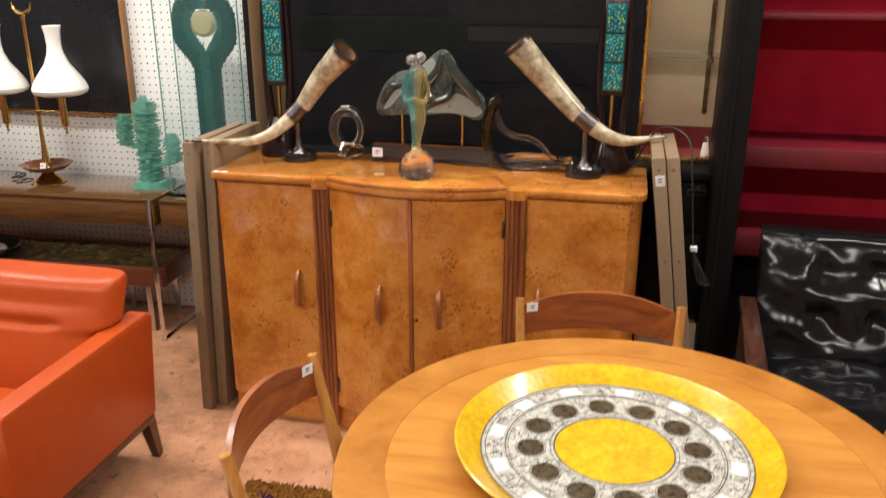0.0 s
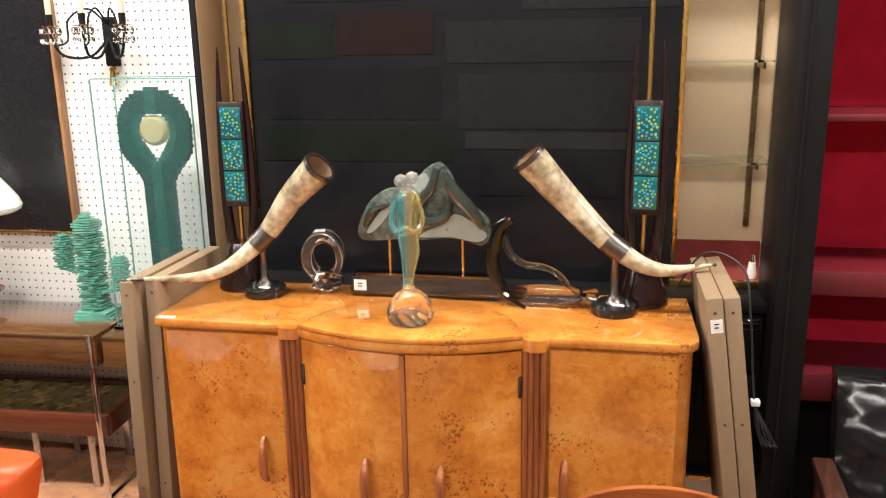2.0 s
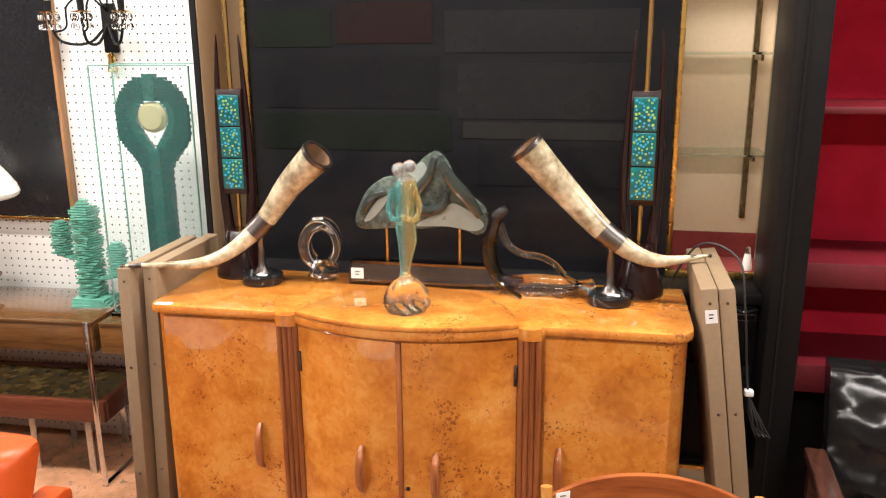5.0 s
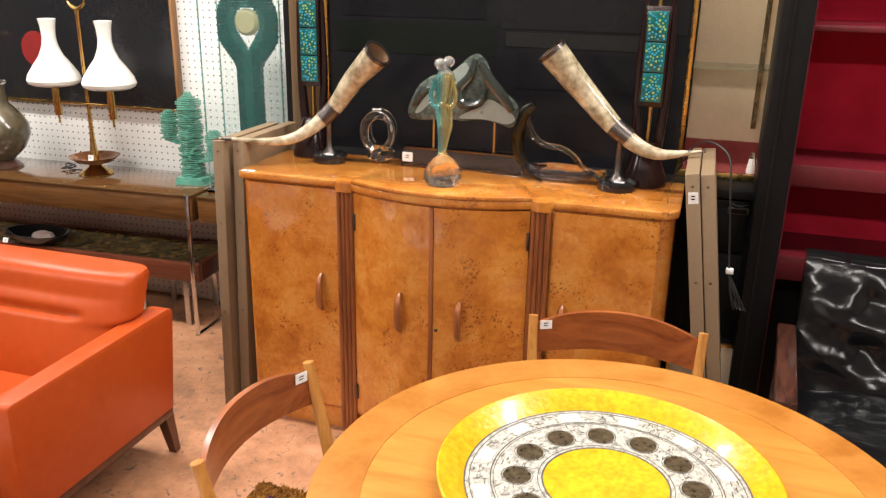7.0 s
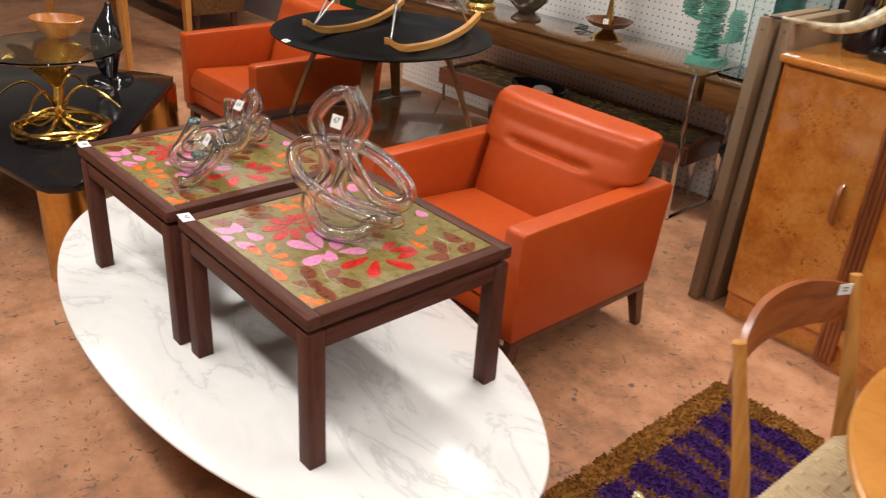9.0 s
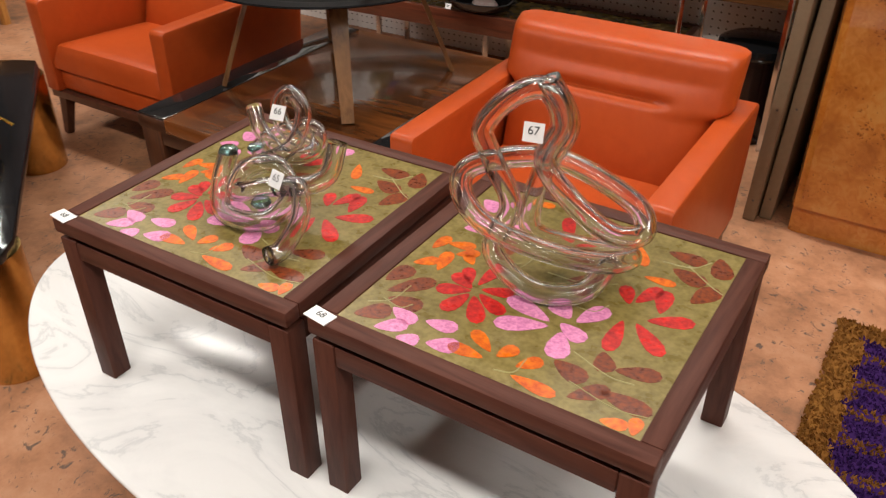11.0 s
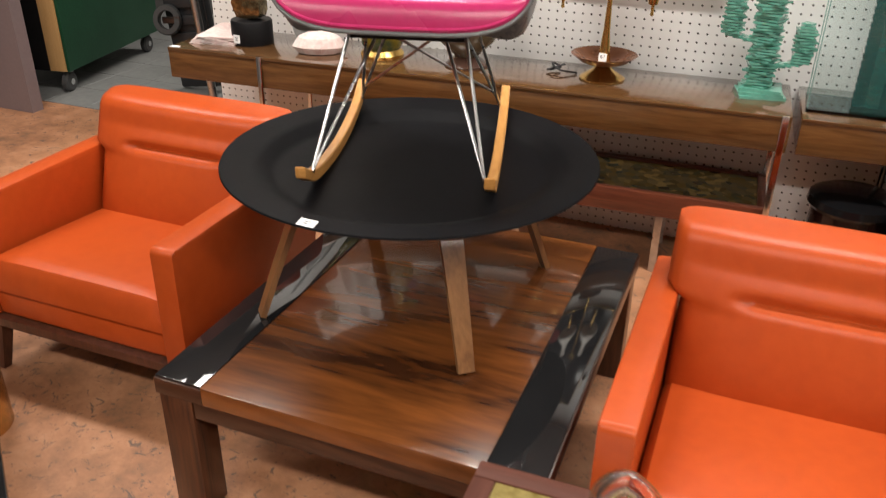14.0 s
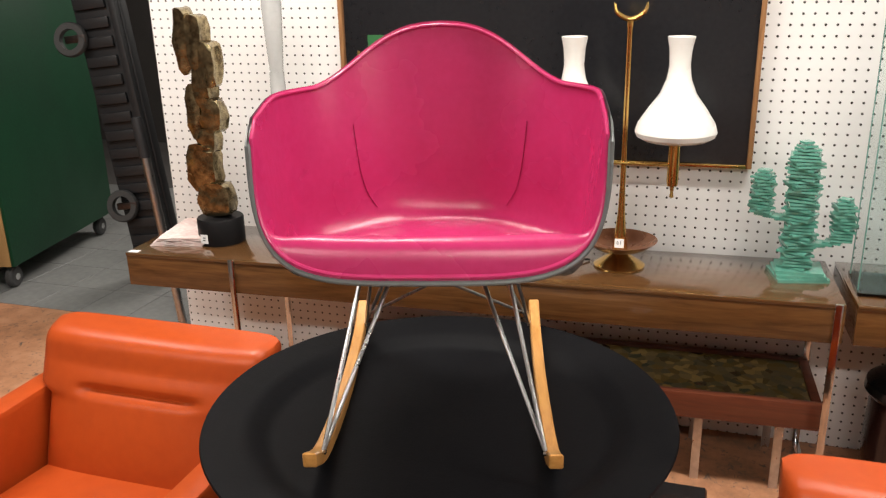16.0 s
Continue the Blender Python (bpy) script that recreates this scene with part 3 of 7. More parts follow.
# ---- black wall unit with niche, and red shelving ----
def wall_unit():
    t = thing("wall_unit", "black painted built-in display unit with gold trim", "wall unit")
    Y = 3.27
    part("back_panel", box(-1.335, 0.07, Y, Y + 0.03, 0.985, CEILING), BLACK_PANEL, t, "glossy black panel with faint smears")
    for x0, x1, z0, z1, mt in ((-0.66, -0.05, 1.70, 1.83, PAINT_GREY), (-0.62, 0.06, 1.49, 1.665, PAINT_GREY), (-0.60, -0.03, 1.425, 1.478, PAINT_PALE), (-0.55, -0.02, 1.27, 1.405, PAINT_BLACK),
                               (-1.02, -0.70, 1.73, 1.86, PAINT_RED), (-1.30, -1.04, 1.72, 1.84, PAINT_GREEN), (-1.30, -0.64, 1.38, 1.50, PAINT_GREEN), (-1.28, -0.68, 1.52, 1.69, PAINT_BLACK),
                               (-0.40, 0.05, 1.05, 1.18, PAINT_BLACK), (-1.20, -0.45, 1.90, 2.15, PAINT_BLACK), (-0.42, 0.06, 1.86, 2.05, PAINT_GREY)):
        part("paint_block", box(x0, x1, Y - 0.0016, Y - 0.0002, z0, z1), mt, t, "faint dark painted block")
    for x in (-1.345, 0.079):
        part("gold_trim", box(x - 0.008, x + 0.008, Y - 0.012, Y + 0.02, 0.985, CEILING, 0.002), GOLD, t, "thin gold edge strip")
    # right niche
    part("niche_back", box(0.09, 0.44, 3.50, 3.52, 0.985, CEILING), CREAM, t, "cream painted niche back")
    part("niche_side", box(0.385, 0.40, Y, 3.50, 0.985, CEILING), CREAM, t, "cream painted niche side")
    part("niche_side", box(0.05, 0.066, Y + 0.032, 3.50, 0.985, CEILING), CREAM, t, "cream painted niche side")
    part("niche_floor", box(0.089, 0.384, Y + 0.004, 3.50, 0.985, 1.0), RED_CLOTH, t, "faded red cloth niche floor")
    part("niche_lining", box(0.089, 0.384, 3.487, 3.498, 1.0, 1.085), RED_CLOTH, t, "faded red cloth strip")
    part("gold_sill", box(0.07, 0.372, Y - 0.014, Y + 0.003, 0.985, 1.008, 0.002), GOLD, t, "gold sill strip")
    part("stile", box(0.372, 0.43, Y - 0.02, Y + 0.0, 0.985, CEILING, 0.003), BLACK_PAINT, t)
    # left niche
    part("niche_back", box(-1.52, -1.36, 3.50, 3.52, 0.985, CEILING), TAUPE, t, "tan niche back")
    part("niche_side", box(-1.54, -1.521, Y, 3.65, 0, CEILING), BLACK_PAINT, t)
    part("stile", box(-1.562, -1.541, 3.34, 3.65, 0, CEILING, 0.003), BLACK_PAINT, t)
    part("niche_side", box(-1.358, -1.346, Y + 0.022, 3.50, 0.985, CEILING), CREAM, t, "tan niche side")
    for z in (1.375, 1.69, 2.05):
        part("glass_shelf", box(0.09, 0.365, Y + 0.03, 3.485, z, z + 0.007), CLEAR_GREEN, t, "green-edged glass shelf")
        part("bracket", box(0.325, 0.333, 3.34, 3.485, z - 0.02, z - 0.001), BRONZE, t, "small metal shelf bracket")
    part("shelf_standard", box(0.322, 0.34, 3.478, 3.4995, 1.14, 2.6), BRONZE, t, "slotted metal shelf standard")
    part("niche_liner", box(-1.5205, -1.517, Y + 0.01, 3.498, 0.985, CEILING), TAUPE, t, "tan niche liner")
    # lower cabinet
    part("cabinet_top", box(-1.50, 0.345, 3.09, Y - 0.016, 0.955, 0.985, 0.003), BLACK_PAINT, t)
    part("cabinet_top", box(-1.50, 0.43, Y - 0.016, 3.5, 0.955, 0.984), BLACK_PAINT, t)
    part("cabinet_body", box(-1.50, 0.345, 3.13, 3.5, 0.0, 0.955), BLACK_PAINT, t)
    for z0, z1 in ((0.76, 0.945), (0.42, 0.745)):
        d = part("drawer", box(0.12, 0.335, 3.108, 3.13, z0, z1, 0.004), BLACK_PAINT, t)
        part("panel", box(0.15, 0.305, 3.102, 3.1075, z0 + 0.03, z1 - 0.03, 0.003), BLACK_PAINT, d)
        if z0 > 0.7:
            h = part("label_holder", box(0.265, 0.335, 3.094, 3.1015, 0.900, 0.925, 0.002), TARNISH, d, "tarnished label holder")
            part("card", box(0.272, 0.328, 3.0925, 3.0945, 0.905, 0.920), BLACK_DYE, h)
            part("finger_pull", tube(curve_points([(0.268, 3.098, 0.936), (0.3, 3.082, 0.932), (0.332, 3.098, 0.936)], 6), 0.006), BLACK_GLOSS, d)
    part("ledge", box(0.10, 0.335, 3.095, 3.13, 0.385, 0.42, 0.004), BLACK_PAINT, t)
    part("pillar", box(0.345, 0.44, 2.99, 3.26, 0.0, CEILING, 0.004), BLACK_PAINT, t, "black painted upright post")
    part("pillar_bead", box(0.375, 0.383, 2.984, 2.9895, 0.0, CEILING), BLACK_PAINT, t)


wall_unit()


def red_shelving():
    t = thing("red_shelving", "tall shelving lined with crimson velvet, dark red shelves", "shelving")
    part("back_panel", box(0.44, 2.6, 3.42, 3.45, 0, CEILING), RED_FELT, t, "crimson velvet back panel")
    part("side_panel", box(0.441, 0.455, 3.10, 3.42, 0, CEILING), RED_EDGE, t)
    part("side_panel", box(2.6, 2.62, 3.05, 3.45, 0, CEILING), BLACK_PAINT, t)
    for z, th in ((0.765, 0.09), (1.09, 0.075), (1.55, 0.02), (2.05, 0.03)):
        part("shelf", box(0.455, 2.6, 3.11, 3.42, z - th, z, 0.002), RED_EDGE, t, "dark red shelf")
    part("plinth", box(0.455, 2.6, 3.13, 3.42, 0, 0.09), RED_EDGE, t)
    part("lower_panel", box(0.456, 2.6, 3.24, 3.26, 0.09, 0.675), BLACK_PAINT, t, "dark lower panel")


red_shelving()


# ---- burl sideboard ----
def sideboard():
    t = thing("sideboard", "amber burl-wood art deco sideboard with bowed centre doors", "sideboard")
    XL, XR, F, B, H = -1.44, 0.112, 2.675, 3.085, 1.0
    PL, PR = -1.006, -0.317

    def front(x, bow=0.078):
        u = (x - (PL + PR) / 2) / ((PR - PL) / 2 - 0.03)
        return F - 0.025 - bow * max(0.0, 1 - u * u)

    out = [(XL, B), (XL, F + 0.03), (XL + 0.009, F + 0.008), (XL + 0.03, F), (PL - 0.04, F)]
    out += [(PL - 0.03, F - 0.022), (PL + 0.03, F - 0.025)]
    out += [(PL + 0.03 + (PR - PL - 0.06) * i / 20, front(PL + 0.03 + (PR - PL - 0.06) * i / 20)) for i in range(1, 20)]
    out += [(PR - 0.03, F - 0.025), (PR + 0.03, F - 0.022), (PR + 0.04, F), (XR - 0.05, F), (XR - 0.02, F + 0.012), (XR - 0.004, F + 0.035), (XR, F + 0.06), (XR, B)]
    part("top", prism(out, H - 0.028, H - 0.002, 0.005), BURL, t)
    lens = [(PL + 0.03 + (PR - PL - 0.06) * i / 24, front(PL + 0.03 + (PR - PL - 0.06) * i / 24) - 0.002) for i in range(25)]
    lens += [((PL + PR) / 2 + 0.303 * math.cos(math.pi * i / 24), F - 0.025 + 0.28 * math.sin(math.pi * i / 24)) for i in range(1, 24)]
    part("raised_top", prism(lens, H - 0.002, H + 0.014, 0.005), BURL, t, "raised lens-shaped burl top")
    # Added dark line that makes the seam of the raised top show.
    arc = [((PL + PR) / 2 + 0.303 * math.cos(math.pi * i / 32), F - 0.025 + 0.28 * math.sin(math.pi * i / 32), H + 0.0005) for i in range(33)]
    part("seam_line", tube(arc, 0.0032, 8), FLUTE, t, "thin dark line added along the raised top's seam")
    inner = [(x + (0.012 if x < (PL + PR) / 2 else -0.012), y + 0.018) if i < 4 or 20 < i < len(out) else (x, y + 0.018) for i, (x, y) in enumerate(out)]
    inner = [(min(max(x, XL + 0.012), XR - 0.012), min(y, B)) for x, y in inner]
    part("body", prism(inner, 0.10, H - 0.029), BURL, t)
    base = [(x, min(y + 0.014, B)) for x, y in inner]
    base = [(min(max(x, XL + 0.02), XR - 0.02), y) for x, y in base]
    part("plinth", prism(base, 0.0, 0.1), BURL, t, "burl plinth")
    for px in (PL, PR):
        pil = part("pilaster", box(px - 0.032, px + 0.032, F - 0.012, F + 0.02, 0.03, 0.965), FLUTE, t, "fluted reddish mahogany pilaster")
        for k in range(4):
            part("reed", lathe([(0.0085, 0.03), (0.0085, 0.965)], 10, m=pose(px - 0.024 + 0.016 * k, F - 0.012, 0)), FLUTE, pil)
        cap = [(px - 0.036, F + 0.0), (px - 0.03, F - 0.024), (px - 0.012, F - 0.034), (px + 0.012, F - 0.034), (px + 0.03, F - 0.024), (px + 0.036, F)]
        part("pilaster_cap", prism(cap, H - 0.034, H - 0.0005), BURL, t)

    def handle(d, x, y):
        pts = curve_points([(x, y - 0.003, 0.645), (x, y - 0.024, 0.62), (x, y - 0.028, 0.575), (x, y - 0.024, 0.53), (x, y - 0.003, 0.505)], 6)
        part("handle", tube(pts, lambda q: 0.006 + 0.006 * math.sin(math.pi * q), 10, flat=1.3), FLUTE, d, "carved wooden handle")

    def door(x0, x1, curved, hx):
        n = 12
        xs = [x0 + (x1 - x0) * i / n for i in range(n + 1)]
        ys = [front(x) + 0.012 if curved else F + 0.002 for x in xs]
        o = [(x, y) for x, y in zip(xs, ys)] + [(x, y + 0.018) for x, y in zip(xs[::-1], ys[::-1])]
        d = part("door", prism(o, 0.11, H - 0.037), BURL, t)
        hy = front(hx) + 0.012 if curved else F + 0.002
        handle(d, hx, hy)
        return d
    door(XL + 0.045, PL - 0.038, False, PL - 0.105)
    dl = door(PL + 0.034, (PL + PR) / 2 - 0.008, True, PL + 0.23)
    dr = door((PL + PR) / 2 + 0.008, PR - 0.034, True, (PL + PR) / 2 + 0.10)
    door(PR + 0.042, XR - 0.055, False, PR + 0.085)
    part("astragal", box((PL + PR) / 2 - 0.007, (PL + PR) / 2 + 0.007, front((PL + PR) / 2) + 0.004, front((PL + PR) / 2) + 0.022, 0.11, H - 0.037, 0.002), FLUTE, t, "dark strip between the doors")
    for dd, hx in ((dl, PL + 0.037), (dr, PR - 0.037)):
        for hz in (0.20, 0.86):
            part("hinge", box(hx - 0.004, hx + 0.004, F - 0.024, F - 0.008, hz - 0.03, hz + 0.03, 0.001), TARNISH, dd, "small dark hinge")
    part("keyhole", lathe([(0, -0.002), (0.006, -0.002), (0.006, 0.002), (0, 0.002)], 12, m=pose((PL + PR) / 2 + 0.02, front((PL + PR) / 2) + 0.011, 0.53, 90)), TARNISH, t)
    tag(t, pose(XL + 0.045, F + 0.012, H - 0.0015, 0, 0, 4), 0.05, 0.02)
    return t


sideboard()


def tan_panel(x, lean, y0, h, m_label):
    t = thing("folding_screen_panel", m_label, "panel", pose(x, y0, 0.003, 0, lean, 0), "taupe panels beside the sideboard")
    part("board", box(0, 0.042, 0, 0.42, 0, h, 0.004), TAUPE, t)
    for z in (0.08, 0.42, 0.78, h - 0.04):
        part("screw", lathe([(0, -0.001), (0.004, -0.001), (0.004, 0.001), (0, 0.001)], 10, m=pose(0.021, 0, z, 90)), TARNISH, t)
    return t


tan_panel(-1.572, 1.6, 2.695, 1.095, "taupe painted flat panel leaning beside the sideboard")
tan_panel(-1.524, 2.2, 2.735, 1.095, "taupe painted flat panel leaning beside the sideboard")
p1 = tan_panel(0.270, -8.0, 2.680, 1.13, "taupe painted flat panel with white price label")
tan_panel(0.315, -8.0, 2.690, 1.13, "taupe painted flat panel leaning on the sideboard")
tag(p1, pose(0.022, -0.001, 1.055, 90), 0.03, 0.036)


# ---- dining table, chairs, tray, rug ----
TX, TY, TZ = 0.067, 1.535, 0.735


def dining_table():
    t = thing("round_dining_table", "round golden teak pedestal dining table with banded top", "table", pose(TX, TY, 0))
    part("tabletop", lathe([(0, TZ - 0.03), (0.575, TZ - 0.03), (0.592, TZ - 0.024), (0.6, TZ - 0.012), (0.598, TZ - 0.004), (0.592, TZ), (0.49, TZ), (0, TZ)], 96), OAK_TABLE, t)
    b = lathe([(0.493, TZ + 0.0002), (0.5935, TZ + 0.0002), (0.5935, TZ + 0.0012), (0.493, TZ + 0.0012), (0.493, TZ + 0.0002)], 96)
    part("edge_band", b, BEECH_BAND, t, "cross-banded teak edge ring")
    part("apron", lathe([(0.40, TZ - 0.10), (0.42, TZ - 0.10), (0.42, TZ - 0.0305), (0.40, TZ - 0.0305), (0.40, TZ - 0.10)], 64), TEAK, t)
    for k in range(4):
        a = math.radians(45 + 90 * k)
        part("leg", leg_between((0.33 * math.cos(a), 0.33 * math.sin(a), TZ - 0.0305), (0.36 * math.cos(a), 0.36 * math.sin(a), 0.012), 0.026, 0.018), TEAK, t)


BEECH_BAND = wood("teak_band", (0.36, 0.13, 0.02), (0.52, 0.22, 0.045), 0.28, (7, 7, 7), 0.3, distort=0.6)
dining_table()


def tray():
    t = thing("charger_tray", "large round gold enamel tray with zodiac-like black and white ring", "tray", pose(0.045, 1.56, TZ + 0.002))
    body = lathe([(0, 0), (0.24, 0), (0.288, 0.006), (0.322, 0.028), (0.332, 0.035), (0.334, 0.038), (0.330, 0.040), (0.318, 0.033), (0.288, 0.0125), (0.281, 0.0075), (0, 0.0075)], 96)
    part("dish", body, GOLD_LEAF, t)
    ring = lathe([(0.124, 0.0078), (0.279, 0.0080), (0.279, 0.0090), (0.124, 0.0090), (0.124, 0.0078)], 96)
    part("printed_ring", ring, CERAMIC_WHITE, t, "black and white patterned enamel ring")
    for r, w in ((0.280, 0.003), (0.270, 0.0016), (0.228, 0.0022), (0.222, 0.0012), (0.134, 0.0015), (0.126, 0.003)):
        part("ring_line", lathe([(r - w, 0.0085), (r, 0.0085), (r, 0.0099), (r - w, 0.0099), (r - w, 0.0085)], 96), INK_GREY, t, "thin grey ring line")
    part("centre", lathe([(0.0, 0.0076), (0.122, 0.0076), (0.122, 0.0094), (0, 0.0094)], 64), GOLD_LEAF, t, "yellow gold enamel centre")
    for k in range(12):
        a = 2 * math.pi * (k + 0.35) / 12
        m = pose(0.174 * math.cos(a), 0.174 * math.sin(a), 0)
        md = part("medallion", lathe([(0, 0.009), (0.0285, 0.009), (0.0285, 0.0104), (0.025, 0.0108), (0, 0.0108)], 28, m=m), MEDALLION, t, "dark bronze roundel")
        part("roundel_line", lathe([(0.031, 0.0088), (0.0325, 0.0088), (0.0325, 0.0098), (0.031, 0.0098), (0.031, 0.0088)], 28, m=m), INK_GREY, md)
    for k in range(12):
        a = 2 * math.pi * (k + 0.85) / 12
        outline = [(r * math.cos(a + s), r * math.sin(a + s)) for r, s in ((0.234, -0.085), (0.234, 0), (0.234, 0.085), (0.264, 0.085), (0.264, 0), (0.264, -0.085))]
        part("white_panel", prism(outline, 0.0091, 0.0101), PURE_WHITE, t, "plain white enamel panel")
    rng = random.Random(21)
    b = bmesh.new()
    for k in range(12):
        for _ in range(22):
            if rng.random() < 0.55:
                a, r = 2 * math.pi * (k + 0.35) / 12 + rng.uniform(-0.15, 0.15), rng.uniform(0.234, 0.264)
            else:
                a, r = 2 * math.pi * (k + 0.85) / 12 + rng.uniform(-0.09, 0.09), rng.uniform(0.138, 0.218)
            ln = rng.uniform(0.003, 0.009)
            box(-ln, ln, -0.001, 0.001, 0.0091, 0.0096, bm=b, m=pose(r * math.cos(a), r * math.sin(a), 0, 0, 0, math.degrees(a) + rng.choice((0, 90, 90, 35))))
    tagged(part("printed_stroke", b, INK_GREY, t, "small grey printed strokes", 0), kind="stuff")


INK_GREY = mat("grey_enamel", (0.13, 0.12, 0.11), 0.25, scale=30, coat=0.4)
tray()


def dining_chair(name_label):
    """Faces -y; origin on the floor under the middle of its back."""
    t = thing("dining_chair", name_label, "chair", group="chairs round the dining table")
    for s in (-1, 1):
        pts = curve_points([(s * 0.205, -0.075, 0.0), (s * 0.21, -0.045, 0.43), (s * 0.226, 0.035, 0.80)], 8)
        part("back_post", tube(pts, lambda q: 0.013 + 0.006 * math.sin(math.pi * min(1, q * 1.1)), 12), BEECH_POST, t)
        pts = [(s * 0.215, -0.46, 0.0), (s * 0.215, -0.45, 0.445)]
        part("front_leg", tube(pts, lambda q: 0.014 + 0.005 * q, 12), BEECH_POST, t)
        part("side_rail", tube([(s * 0.213, -0.45, 0.39), (s * 0.208, -0.05, 0.39)], 0.013, 10), BEECH_POST, t)
    for y in (-0.45, -0.05):
        part("cross_rail", tube([(-0.21, y, 0.40), (0.21, y, 0.40)], 0.013, 10), BEECH_POST, t)

    def back(u, v):
        x = (u - 0.5) * 0.44
        w = (2 * u - 1)
        top = 0.812 - 0.035 * abs(w) ** 2.4
        low = 0.69 + 0.008 * (1 - w * w)
        z = low + (top - low) * v
        return x, 0.032 + 0.055 * (1 - w * w), z
    b = grid_surface(lambda u, v: (back(u, v)[0], back(u, v)[1] - 0.007, back(u, v)[2]), 21, 6)
    f2 = bmesh.new()
    grid_surface(lambda u, v: (back(u, v)[0], back(u, v)[1] + 0.007, back(u, v)[2]), 21, 6, f2)
    merge(b, f2)
    bmesh.ops.bridge_loops(b, edges=[e for e in b.edges if e.is_boundary])
    bmesh.ops.recalc_face_normals(b, faces=b.faces)
    part("backrest", b, TEAK_RED, t, "curved red teak backrest")
    # woven cord seat, strand by strand
    seat = bmesh.new()
    n = 34
    for i in range(n):
        x = -0.205 + 0.41 * i / (n - 1)
        tube([(x, -0.465, 0.425), (x, -0.445, 0.441), (x, -0.25, 0.434), (x, -0.06, 0.441), (x, -0.04, 0.425)], 0.0055, 6, bm=seat)
    weft = seat
    for j in range(16):
        y = -0.44 + 0.375 * j / 15
        pts = [(-0.215, y, 0.42)] + [(-0.205 + 0.41 * i / 12, y, 0.4435 if (i + j) % 2 else 0.434) for i in range(13)] + [(0.215, y, 0.42)]
        tube(pts, 0.0052, 6, bm=weft)
    tagged(part("woven_seat", weft, CORD, t, "woven paper cord seat"), kind="stuff")
    return t


BEECH_POST = wood("warm_beech_post", (0.36, 0.14, 0.03), (0.54, 0.25, 0.06), 0.35, (24, 24, 2.5), 0.3)
CHAIR = "teak dining chair with curved back and woven cord seat"
c1 = dining_chair(CHAIR)
c1.matrix_basis = pose(-0.01, 2.19, 0, 0, 0, 4)
c2 = copy_thing(c1, pose(-0.660, 1.515, 0, 0, 0, 89))
c3 = copy_thing(c1, pose(0.63, 1.575, 0, 0, 0, -90))
tag(c1, pose(-0.19, 0.035, 0.775, 90, 0, 24), 0.034, 0.026)
tag(c2, pose(0.19, 0.035, 0.775, 90, 0, -24), 0.034, 0.026)
tag(c3, pose(0.19, 0.035, 0.775, 90, 0, -24), 0.034, 0.026)


def rug():
    t = thing("shag_rug", "purple and brown striped wool shag rug on the floor", "rug", pose(0, 0, 0))
    X0, X1, Y0, Y1 = -1.165, 0.10, 0.75, 2.27
    part("backing", box(X0 + 0.01, X1 - 0.01, Y0 + 0.01, Y1 - 0.01, 0.001, 0.012), RUG_BROWN, t)
    part("backing", box(X0 + 0.085, X1 - 0.085, Y0 + 0.085, Y1 - 0.085, 0.0121, 0.0132), RUG_PURPLE, t, "purple woven ground")
    rng = random.Random(4)
    piles = {True: ([], []), False: ([], [])}
    for _ in range(46000):
        x, y = rng.uniform(X0, X1), rng.uniform(Y0, Y1)
        if x > -0.4 and rng.random() < 0.8:
            continue
        edge = min(x - X0, X1 - x, Y1 - y, y - Y0)
        wob = 0.016 * math.sin(x * 9 + 2 * math.sin(y * 4)) + 0.007 * math.sin(x * 29 + y * 11) + rng.gauss(0, 0.003)
        stripe = ((y + wob) % 0.115) / 0.115
        purple = edge > 0.085 + 0.015 * math.sin(y * 40 + x * 30) and stripe > 0.33
        vs, fs = piles[purple]
        a, h = rng.uniform(0, 6.28), rng.uniform(0.013, 0.024) * (1 if purple or edge < 0.08 else 1.06)
        lx, ly, w = rng.gauss(0, 0.005), rng.gauss(0, 0.005), 0.008
        dx, dy = w * math.cos(a), w * math.sin(a)
        k = len(vs)
        vs += [(x - dx, y - dy, 0.008), (x + dx, y + dy, 0.008), (x - dy, y + dx, 0.008), (x + lx, y + ly, h)]
        fs += [(k, k + 1, k + 3), (k + 1, k + 2, k + 3), (k + 2, k, k + 3)]
    for purple, (vs, fs) in piles.items():
        me = bpy.data.meshes.new("wool_pile")
        me.from_pydata(vs, [], fs)
        me.materials.append(RUG_PURPLE if purple else RUG_BROWN)
        ob = new("wool_pile", me)
        ob.parent = t
        tagged(ob, "deep purple wool pile" if purple else "brown wool pile", kind="stuff")


rug()


